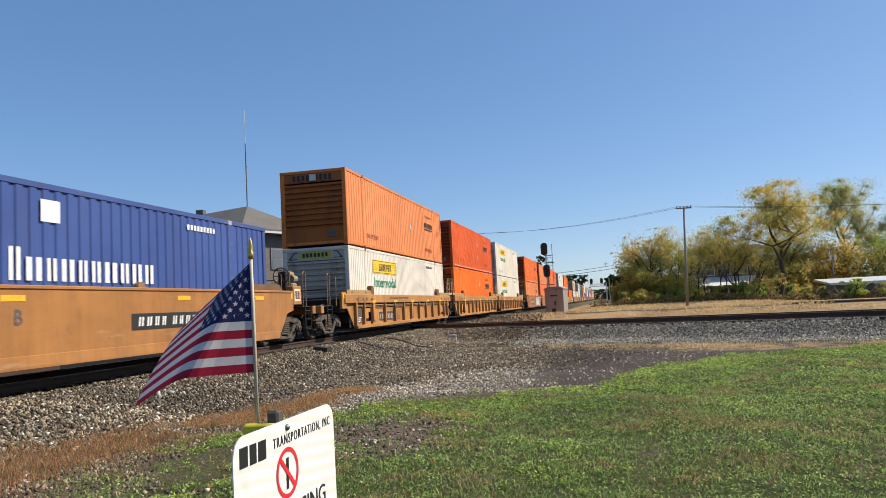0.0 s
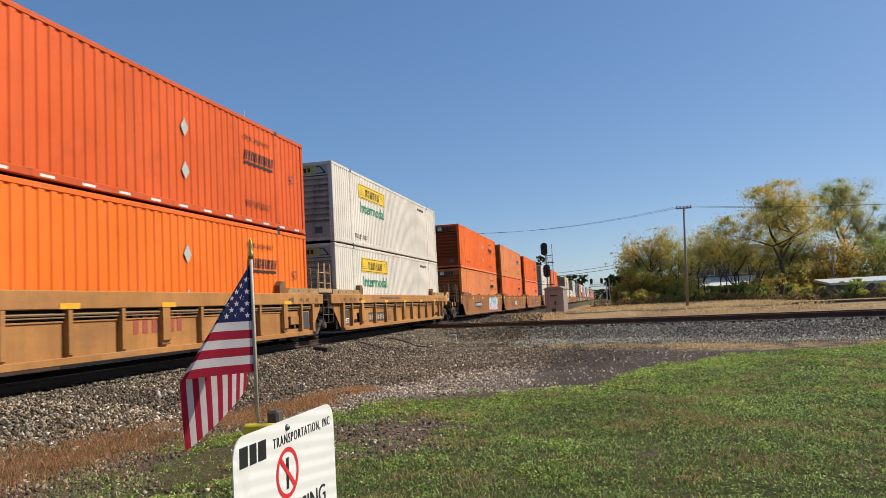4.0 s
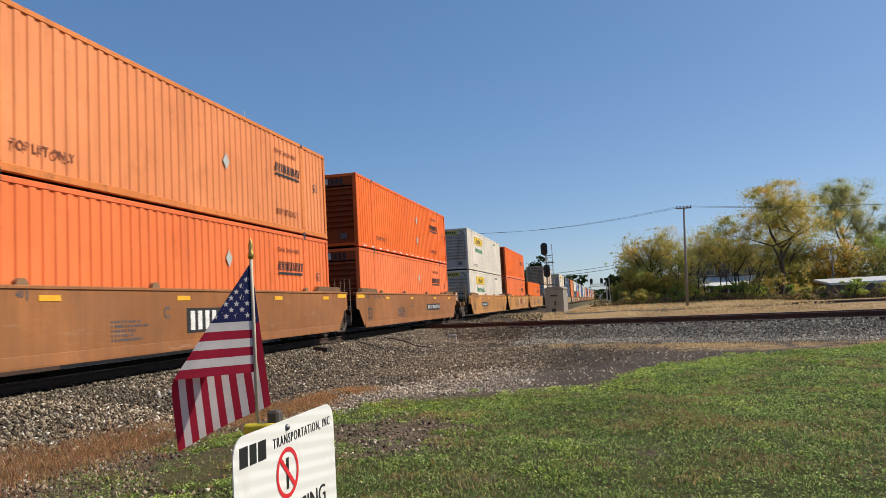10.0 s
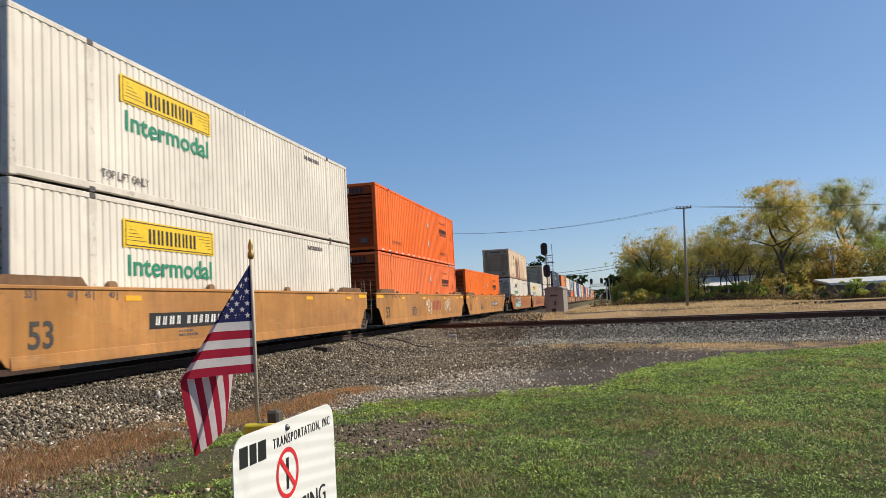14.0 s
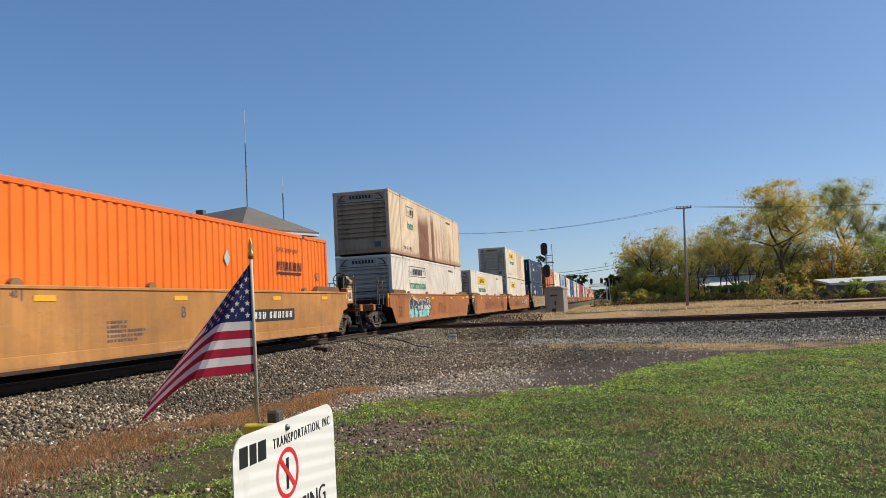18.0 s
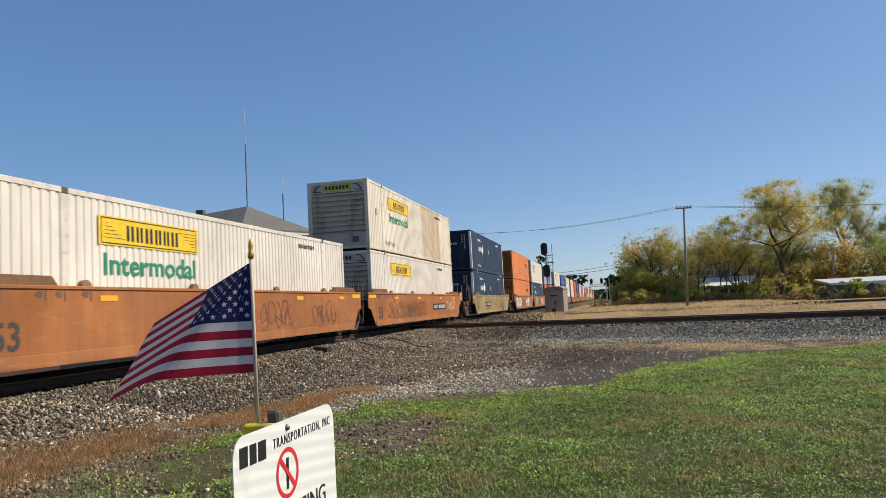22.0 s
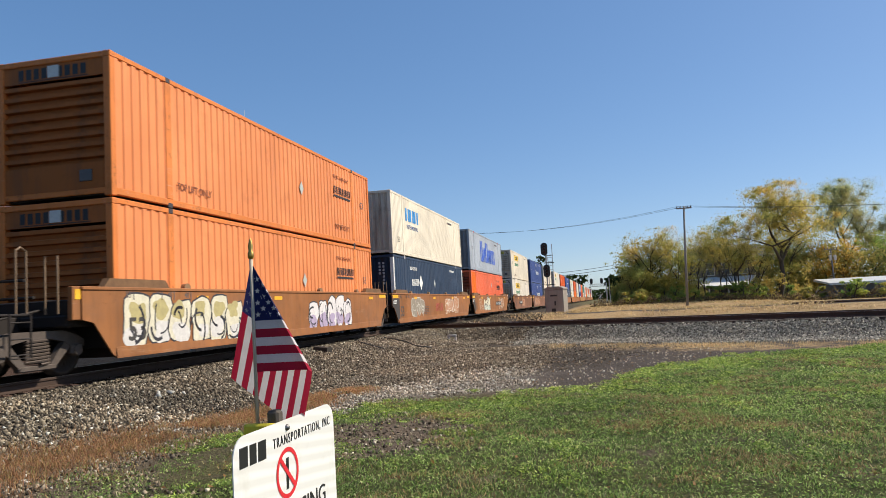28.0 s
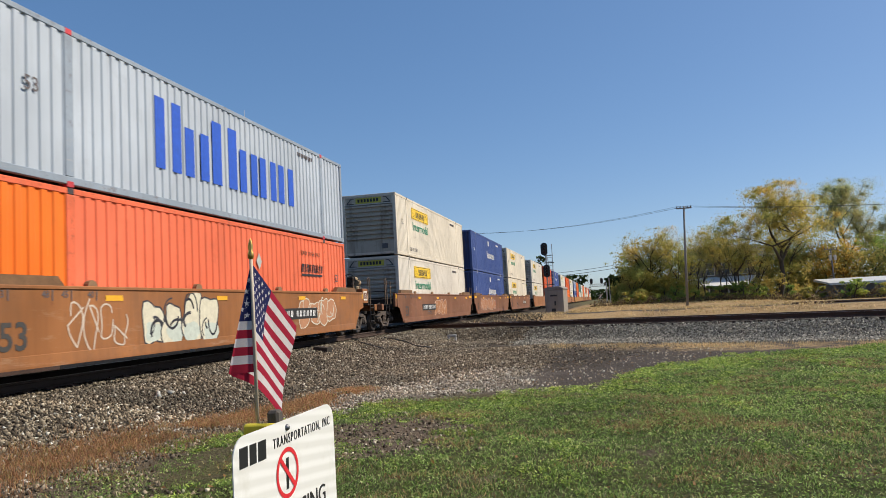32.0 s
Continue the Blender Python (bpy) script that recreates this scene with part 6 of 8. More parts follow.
def signal_head(parent, x, y, z, s=1.0):
    """An upright oval target with three lamps under hoods, facing -y."""
    black = plain("signal_black", (0.014, 0.014, 0.015), 0.5)
    poly = []
    for k in range(24):
        a = 2 * math.pi * k / 24
        poly.append((x + 0.30 * s * math.cos(a), z + 0.30 * s * math.sin(a) + (0.27 * s if math.sin(a) >= 0 else -0.27 * s)))
    h = part("signal_head", Mesh().prism(poly, "y", y, y + 0.03), black, parent, "black oval signal head")
    for dz in (-0.27, 0, 0.27):
        m = Mesh()
        arc = [radians(a) for a in range(-20, 201, 20)]
        v = [(x + 0.11 * s * math.cos(a), yy, z + dz * s + 0.11 * s * math.sin(a)) for yy in (y, y - 0.24 * s) for a in arc]
        n = len(arc)
        m.add(v, [(i, i + 1, n + i + 1, n + i) for i in range(n - 1)])
        part("hood", m, black, h)
        part("lens", Mesh().lathe([(0.0, -0.012), (0.05 * s, -0.01), (0.09 * s, 0.0)], "y", (x, y - 0.004, z + dz * s), 14), plain("signal_lens", (0.05, 0.02, 0.02), 0.15), h)


def make_signal():
    t = thing("signal_mast", "tall steel signal mast with two black oval heads and a ladder", "signal", at=pose(-4.55, 66.85, -0.62))
    st = plain("galvanised", (0.32, 0.33, 0.33), 0.5, 0.6)
    dk = plain("dark_steel", (0.05, 0.05, 0.05), 0.5, 0.5)
    part("mast", Mesh().tube([(-0.5, 0, 0), (-0.5, 0, 6.5)], 0.07, 10), st, t)
    part("base", Mesh().box(-0.75, -0.25, -0.25, 0.25, -0.1, 0.25, 0.03), plain("concrete", (0.35, 0.33, 0.30)), t)
    signal_head(t, -0.62, -0.18, 6.1)
    signal_head(t, -0.5, -0.18, 4.15)
    l = part("ladder", Mesh().tube([(0.05, 0.1, 0), (0.05, 0.1, 6.5)], 0.03, 6).tube([(-0.35, 0.1, 0), (-0.35, 0.1, 5.4)], 0.03, 6), st, t)
    for i in range(15):
        part("rung", Mesh().tube([(-0.35, 0.1, 0.3 + 0.36 * i), (0.05, 0.1, 0.3 + 0.36 * i)], 0.015, 5), st, l)
    part("platform", Mesh().box(-0.7, 0.15, -0.1, 0.5, 4.85, 4.9), dk, t)
    for z in (2.9, 5.5):
        part("bracket", Mesh().box(-0.65, 0.1, -0.03, 0.03, z, z + 0.06), dk, t)


def make_oddments():
    """Small things on the ballast and behind the train."""
    def lay(p):
        return (p[0], p[1], ground_z(p[0], p[1]) + 0.05)
    dark = plain("cable_black", (0.03, 0.03, 0.035))
    for a in (((-11.0, 30.0), (-10.2, 28.4), (-9.2, 26.6), (-8.6, 25.2), (-8.3, 24.4), (-7.3, 23.9)), ((-8.4, 27.6), (-7.5, 27.3), (-6.9, 26.5), (-6.4, 26.9))):
        solid("ground_cable", Mesh().tube([lay(p) for p in a], 0.018, 5), dark, "loose dark cable lying across the ballast", "cable", smooth=True)
    t = thing("scrap_tie", "short broken dark timber lying on the ballast", "timber", at=pose(-8.2, 20.7, ground_z(-8.2, 20.7) + 0.06, 4, 6, 70))
    part("timber", Mesh().prism([(-0.11, -0.07), (0.10, -0.09), (0.12, 0.06), (0.02, 0.10), (-0.10, 0.07)], "y", -0.28, 0.26), wood("scrap_wood", (0.05, 0.042, 0.034), 0.9, 1), t)
    t = thing("marker_post", "stubby white painted marker on two short legs", "marker", at=pose(-6.6, 31.6, ground_z(-6.6, 31.6)))
    part("plate", Mesh().box(-0.20, 0.20, -0.05, 0.05, 0.15, 0.25, 0.02), plain("marker_white", (0.42, 0.41, 0.39)), t)
    for x in (-0.16, 0.12):
        part("leg", Mesh().box(x, x + 0.07, -0.04, 0.04, -0.05, 0.17, 0.01), plain("marker_white", (0.42, 0.41, 0.39)), t)
    t = thing("vent_pipe", "white gooseneck vent pipe behind the track", "pipe", at=pose(-17.9, 30.0, -0.66))
    part("pipe", Mesh().tube([(-0.40, 0, 4.27), (-0.30, 0, 4.16), (-0.08, 0, 3.86), (0, 0, 3.66), (0, 0, 0)], 0.11, 10), plain("pipe_white", (0.70, 0.70, 0.68), 0.5), t, smooth=True)
    t = thing("yard_pole", "slender pale steel pole before the grey building", "pole", at=pose(-27.65, 45.0, -0.66))
    part("shaft", Mesh().tube([(0, 0, 0), (0, 0, 7.9)], [0.06, 0.05], 8), plain("galvanised", (0.32, 0.33, 0.33), 0.5, 0.6), t)
    part("cap", Mesh().tube([(0, 0, 7.86), (0, 0, 8.0)], 0.08, 8), plain("pipe_white", (0.70, 0.70, 0.68), 0.5), t)


def make_signal_bridge():
    t = thing("signal_bridge", "distant cantilever signal bridge with two black heads", "signal", at=pose(0, 200, -0.6))
    st = plain("galvanised", (0.32, 0.33, 0.33), 0.5, 0.6)
    part("mast", Mesh().tube([(0, 0, 0), (0, 0, 5.4)], 0.16, 8), st, t)
    m = Mesh().tube([(-4.3, 0, 4.6), (0.2, 0, 4.6)], 0.07, 6).tube([(-4.3, 0, 5.2), (0.2, 0, 5.2)], 0.07, 6)
    for i in range(9):
        m.tube([(-4.3 + 0.5 * i, 0, 4.6), (-3.8 + 0.5 * i, 0, 5.2)], 0.035, 5)
    part("truss", m, st, t)
    for x in (-3.74, -1.14):
        part("head_post", Mesh().tube([(x, 0, 5.2), (x, 0, 6.6)], 0.06, 6), st, t)
        signal_head(t, x, -0.15, 6.0, 1.25)
    t2 = thing("line_post", "slender dark steel post beside the far track", "post", at=pose(0.8, 200, -0.6))
    part("shaft", Mesh().tube([(0, 0, 0), (0, 0, 6.7)], 0.1, 6), st, t2)
    t3 = thing("track_sign", "small white crossbuck sign on a post", "sign", at=pose(-1.55, 185, -0.6))
    part("shaft", Mesh().tube([(0, 0, 0), (0, 0, 2.4)], 0.07, 6), st, t3)
    m = Mesh()
    for s in (-1, 1):
        m.prism([(-0.6, 1.9 - 0.5 * s), (-0.5, 1.75 - 0.5 * s), (0.6, 2.3 + 0.5 * s - 0.4), (0.5, 2.45 + 0.5 * s - 0.4)], "y", -0.1, -0.08)
    part("cross_board", m, plain("board_white", (0.7, 0.7, 0.68)), t3)


def utility_pole(x, y, top, label, arms=1, r=0.15, transformer=False, lean=-0.12):
    t = thing("utility_pole", label, "utility pole", at=pose(x, y, -0.66 + float(rise(x, y))))
    h = top + 0.66 - float(rise(x, y))
    part("shaft", Mesh().tube([(0, 0, 0), (lean * 0.45, 0, h * 0.5), (lean, 0, h)], [r, r * 0.85, r * 0.65], 10), wood("pole_wood", (0.25, 0.235, 0.22), 0.9, 2), t, smooth=True)
    for i in range(arms):
        z = h - 0.25 - 0.7 * i
        a = part("crossarm", Mesh().box(lean - 0.75, lean + 0.75, -0.06, 0.06, z, z + 0.12, 0.01), wood("pole_wood", (0.25, 0.235, 0.22), 0.9, 2), t)
        for xx in (lean - 0.68, lean - 0.35, lean + 0.35, lean + 0.68):
            part("insulator", Mesh().lathe([(0.0, 0.2), (0.05, 0.18), (0.06, 0.08), (0.03, 0.0)], "z", (xx, 0, z + 0.12), 8), plain("porcelain", (0.12, 0.10, 0.09), 0.3), a)
    if transformer:
        for s in (-1, 1):
            part("transformer", Mesh().lathe([(0.0, 0.72), (0.13, 0.70), (0.16, 0.64), (0.16, 0.05), (0.0, 0.0)], "z", (s * 0.28, -0.1, h - 1.6), 12), plain("transformer_grey", (0.5, 0.5, 0.48)), t)
    return t


def cable(points, name, label, r=0.014):
    m = Mesh()
    for a, b, sag in points:
        a, b = Vector(a), Vector(b)
        m.tube([a.lerp(b, i / 20) - Vector((0, 0, sag * 4 * (i / 20) * (1 - i / 20))) for i in range(21)], r, 5, False)
    solid(name, m, plain("cable_black", (0.03, 0.03, 0.035)), label, "cable")


def hip_roof(m, N, u, v, a, b, z0, z1, over=0.0):
    """A hipped roof over the rectangle N, N + a u, N + b v; the ridge runs along u (a is the longer side)."""
    n = N - u * over - v * over
    a2, b2 = a + 2 * over, b + 2 * over
    c = [n, n + u * a2, n + u * a2 + v * b2, n + v * b2]
    r0, r1 = n + u * (b2 / 2) + v * (b2 / 2), n + u * (a2 - b2 / 2) + v * (b2 / 2)
    P = [(p.x, p.y, z0) for p in c] + [(r0.x, r0.y, z1), (r1.x, r1.y, z1)] + [(p.x, p.y, z0 - 0.18) for p in c]
    m.add(P, [(0, 1, 5, 4), (1, 2, 5), (2, 3, 4, 5), (3, 0, 4), (0, 6, 7, 1), (1, 7, 8, 2), (2, 8, 9, 3), (3, 9, 6, 0), (6, 9, 8, 7)])
    return m


def roof_material(name, a, b, rows=3.2):
    k = Nodes(name)
    co = k.coords()
    br = k.n("ShaderNodeTexBrick")
    sp = k.n("ShaderNodeSeparateXYZ")
    k.link(co, sp.inputs[0])
    cb = k.n("ShaderNodeCombineXYZ")
    k.link(k.math("ADD", sp.outputs[0], sp.outputs[1]), cb.inputs[0])
    k.link(k.math("MULTIPLY", sp.outputs[2], 2.0), cb.inputs[1])
    br.inputs["Scale"].default_value = rows
    br.inputs["Color1"].default_value, br.inputs["Color2"].default_value, br.inputs["Mortar"].default_value = (*a, 1), (*b, 1), (*[x * 0.35 for x in a], 1)
    br.inputs["Mortar Size"].default_value = 0.03
    k.link(cb.outputs[0], br.inputs["Vector"])
    c = k.mix(k.ramp(k.noise(0.8, 6, 0.7, co), 0.45, 0.75), br.outputs["Color"], tuple(x * 0.6 for x in a))
    k.color(c)
    k.bump(br.outputs["Fac"], -0.5, 0.03)
    return k.done(0.85)


def make_depot():
    """The low station with wide bracketed eaves behind the train."""
    t = thing("depot", "dark brick depot with brown tiled hip roof and bracketed eaves", "building")
    tile = roof_material("depot_tile", (0.075, 0.036, 0.030), (0.125, 0.062, 0.050), 4.5)
    brick = roof_material("depot_brick", (0.055, 0.030, 0.024), (0.085, 0.045, 0.034), 5.0)
    darkw = plain("depot_trim", (0.055, 0.045, 0.04), 0.7)
    X1, Y1, X0, Y0 = -18.6, 25.2, -30.0, 0.0
    e = 1.15
    N = Vector((X0, Y0, 0))
    roof = part("roof", hip_roof(Mesh(), N, Vector((0, 1, 0)), Vector((1, 0, 0)), Y1 - Y0, X1 - X0, 4.2, 7.75), tile, t)
    # courses of tile on the slope towards the track
    D = (X1 - X0) / 2
    for i in range(22):
        f0, f1 = i / 22, (i + 1) / 22
        y0, y1 = Y0 + D * f0, Y1 - D * f0
        m = Mesh().prism([(X1 - D * f0 + 0.05, 4.2 + 3.55 * f0 - 0.02), (X1 - D * f0 + 0.05, 4.2 + 3.55 * f0 + 0.075), (X1 - D * f1, 4.2 + 3.55 * f1 + 0.03), (X1 - D * f1, 4.2 + 3.55 * f1 - 0.02)], "y", y0, y1)
        part("tile_course", m, tile, roof)
    part("wall", Mesh().box(X0 + e, X1 - e, Y0 + e, Y1 - e, -0.7, 4.05), brick, t)
    for i in range(6):
        y = 24.2 - 3.9 * i
        b = part("bracket", Mesh().prism([(X1 - e, 2.0), (X1 - e, 4.0), (X1 - 0.3, 4.0), (X1 - 0.34, 3.8), (X1 - 0.62, 3.62), (X1 - 0.88, 3.3), (X1 - 1.05, 2.85), (X1 - 1.1, 2.4)], "y", y - 0.1 - 1.0, y + 0.1 - 1.0), darkw, t)
    for x in (X1 - 2.6, X0 + 2.6):
        part("bracket", Mesh().prism([(Y1 - e, 2.0), (Y1 - e, 4.0), (Y1 - 0.3, 4.0), (Y1 - 0.34, 3.8), (Y1 - 0.62, 3.62), (Y1 - 0.88, 3.3), (Y1 - 1.05, 2.85), (Y1 - 1.1, 2.4)], "x", x - 0.1, x + 0.1), darkw, t)
    for i in range(5):
        y = 20.8 - 4.2 * i
        w = part("window", Mesh().box(X1 - e - 0.04, X1 - e + 0.04, y - 1.0, y + 1.0, 0.5, 2.6), plain("window_white", (0.62, 0.62, 0.6)), t)
        part("pane", Mesh().box(X1 - e + 0.04, X1 - e + 0.06, y - 0.85, y - 0.05, 0.65, 2.45), plain("dark_glass", (0.12, 0.14, 0.16), 0.1), w)
        part("pane", Mesh().box(X1 - e + 0.04, X1 - e + 0.06, y + 0.05, y + 0.85, 0.65, 2.45), plain("dark_glass", (0.12, 0.14, 0.16), 0.1), w)
    part("awning", Mesh().prism([(X1 - e + 0.05, 3.45), (X1 - 0.2, 3.15), (X1 - 0.2, 3.3), (X1 - e + 0.05, 3.62)], "y", 10.0, 21.0), plain("awning_grey", (0.35, 0.35, 0.34)), t)
    for i in range(40):
        part("rafter_tail", Mesh().box(X1 - 0.5, X1 + 0.09, 24.9 - 0.62 * i, 25.02 - 0.62 * i, 3.9, 4.02), darkw, t)
    part("gutter", Mesh().box(X1 - 0.02, X1 + 0.1, Y0, Y1, 4.02, 4.14), darkw, t)
    for i in range(3):
        part("awning_post", Mesh().tube([(X1 - 0.4, 11 + 4.5 * i, -0.6), (X1 - 0.4, 11 + 4.5 * i, 3.15)], 0.08, 8), darkw, t)


def make_house():
    """The two-storey hip-roofed building beyond the crossing track, with aerials."""
    t = thing("signal_tower", "grey two-storey building with a shallow hipped shingle roof", "building")
    N, a, b = Vector((-29.85, 58.14, 0)), 16.44, 9.21
    U, V = Vector((-0.92, 0.392, 0)), Vector((0.392, 0.92, 0))
    roof = roof_material("house_shingle", (0.15, 0.14, 0.125), (0.20, 0.185, 0.165), 3.5)
    wall = roof_material("house_wall", (0.185, 0.160, 0.138), (0.215, 0.185, 0.16), 4.0)
    part("roof", hip_roof(Mesh(), N, U, V, a, b, 8.5, 11.2), roof, t)
    i = 0.9
    c = [N + U * i + V * i, N + U * (a - i) + V * i, N + U * (a - i) + V * (b - i), N + U * i + V * (b - i)]
    part("wall", Mesh().prism([(p.x, p.y) for p in c], "z", -0.8, 8.35), wall, t)
    part("fascia", hip_roof(Mesh(), N, U, V, a, b, 8.33, 8.34, 0.03), plain("fascia_white", (0.55, 0.56, 0.57)), t)
    for z0 in (1.0, 5.0):
        for k in range(4):
            for way, n_, out in ((U, 4, -V), (V, 3, -U)):
                if k >= n_:
                    continue
                L = (a if n_ == 4 else b) - 2 * i
                m0 = c[0] + way * (L * (k + 0.5) / n_)
                ang = math.degrees(math.atan2(way.y, way.x))
                at = pose(m0.x + out.x * 0.03, m0.y + out.y * 0.03, z0, 0, 0, ang)
                w = part("window", Mesh().box(-0.7, 0.7, -0.06, 0.06, 0, 1.9), plain("window_grey", (0.17, 0.17, 0.175)), t, at=at)
                for s in (0, 1):
                    part("pane", Mesh().box(-0.58, 0.58, -0.075, 0.075, 0.1 + 0.88 * s, 0.9 + 0.88 * s), plain("dark_glass", (0.12, 0.14, 0.16), 0.1), w)
    r1 = N + U * (a - b / 2 - 0.3) + V * (b / 2)
    part("roof_vent", Mesh().box(r1.x - 0.4, r1.x + 0.4, r1.y - 0.3, r1.y + 0.3, 10.9, 11.65, 0.04), plain("vent_grey", (0.10, 0.10, 0.10)), t)
    for (px, py, z0, z1, nm) in ((-32.8, 65.2, 10.5, 20.7, "tall"), (-30.3, 67.8, 9.0, 14.5, "short")):
        m = thing("aerial", "thin %s radio aerial on the roof" % nm, "antenna", at=pose(px, py, z0))
        h = z1 - z0
        part("mast", Mesh().tube([(0, 0, -1.5), (0, 0, h * 0.68)], 0.06, 6), plain("aerial_grey", (0.10, 0.10, 0.11)), m)
        part("whip", Mesh().tube([(0, 0, h * 0.68), (0, 0, h)], 0.028, 6), plain("whip_white", (0.6, 0.6, 0.6)), m)
        for j in range(4):
            part("dipole", Mesh().tube([(0, 0, h * (0.2 + 0.13 * j)), (0.14, 0, h * (0.2 + 0.13 * j) + 0.02)], 0.02, 5), plain("aerial_grey", (0.10, 0.10, 0.11)), m)
    g = utility_pole(-21.4, 92.6, 10.3, "distant wooden utility pole with a crossarm")


def make_far_buildings():
    t = thing("farmhouse", "old dark brown boarded house with white porch, behind trees", "house")
    wall = plain("old_boards", (0.17, 0.145, 0.125), 0.85, 0, 0.3, 2)
    part("wall", Mesh().box(11.6, 23.6, 116, 124, -0.7, 5.7), wall, t)
    part("roof", Mesh().prism([(115.4, 5.6), (124.6, 5.6), (120, 7.6)], "x", 11.2, 24.0), roof_material("farm_shingle", (0.10, 0.10, 0.10), (0.13, 0.13, 0.13), 3), t)
    part("eave_board", Mesh().box(11.2, 24.0, 115.36, 115.4, 5.45, 5.72), plain("porch_white", (0.72, 0.71, 0.68)), t)
    part("corner_board", Mesh().box(23.3, 23.66, 115.9, 116.0, -0.6, 5.5), plain("porch_white", (0.72, 0.71, 0.68)), t)
    part("porch_roof", Mesh().prism([(112.6, 1.55), (116.0, 2.95), (116.0, 3.05), (112.6, 1.75)], "x", 11.4, 22.6), plain("porch_white", (0.72, 0.71, 0.68)), t)
    for k in range(5):
        part("porch_post", Mesh().box(11.6 + 2.65 * k, 11.78 + 2.65 * k, 112.8, 112.98, -0.6, 1.65), plain("porch_white", (0.72, 0.71, 0.68)), t)
        w = part("window", Mesh().box(12.1 + 2.3 * k, 13.4 + 2.3 * k, 115.93, 116.02, 3.3, 5.2), plain("window_white", (0.62, 0.62, 0.6)), t)
        for z in (3.4, 4.3):
            part("pane", Mesh().box(12.2 + 2.3 * k, 13.3 + 2.3 * k, 115.9, 115.93, z, z + 0.8), plain("dark_glass", (0.12, 0.14, 0.16), 0.1), w)
    t = thing("long_shed", "long low grey shed with a pale metal roof", "shed")
    part("wall", Mesh().box(25.0, 52.0, 92.3, 98.0, -0.7, 1.0), plain("shed_grey", (0.16, 0.16, 0.17)), t)
    part("roof", Mesh().prism([(91.8, 0.95), (98.5, 1.5), (98.5, 1.75), (91.8, 1.2)], "x", 24.6, 52.4), plain("shed_roof", (0.58, 0.60, 0.62), 0.5, 0.2), t)


# ---------------------------------------------------------------- trees
LEAF_STOPS = {
    "gold": [(0.0, (0.36, 0.33, 0.10)), (0.35, (0.50, 0.42, 0.13)), (0.75, (0.62, 0.50, 0.17)), (1.0, (0.40, 0.42, 0.14))],
    "olive": [(0.0, (0.30, 0.31, 0.09)), (0.4, (0.43, 0.42, 0.125)), (0.8, (0.58, 0.50, 0.165)), (1.0, (0.36, 0.40, 0.12))],
    "green": [(0.0, (0.17, 0.27, 0.06)), (0.5, (0.30, 0.41, 0.10)), (1.0, (0.46, 0.51, 0.17))],
    "pale": [(0.0, (0.27, 0.31, 0.16)), (0.5, (0.40, 0.43, 0.23)), (1.0, (0.56, 0.52, 0.28))],
    "amber": [(0.0, (0.36, 0.22, 0.05)), (0.5, (0.66, 0.42, 0.09)), (1.0, (0.84, 0.58, 0.16))],
    "dark": [(0.0, (0.022, 0.045, 0.014)), (1.0, (0.06, 0.09, 0.03))],
}
TREE_LABEL = {"gold": "autumn tree with sparse golden-yellow leaves", "olive": "bushy tree with olive and yellow autumn leaves", "green": "leafy green shrub at the edge of the dry grass", "amber": "rounded bush with orange-yellow autumn leaves", "pale": "tall tree with pale green thinning leaves", "dark": "distant dark green trees along the railway"}


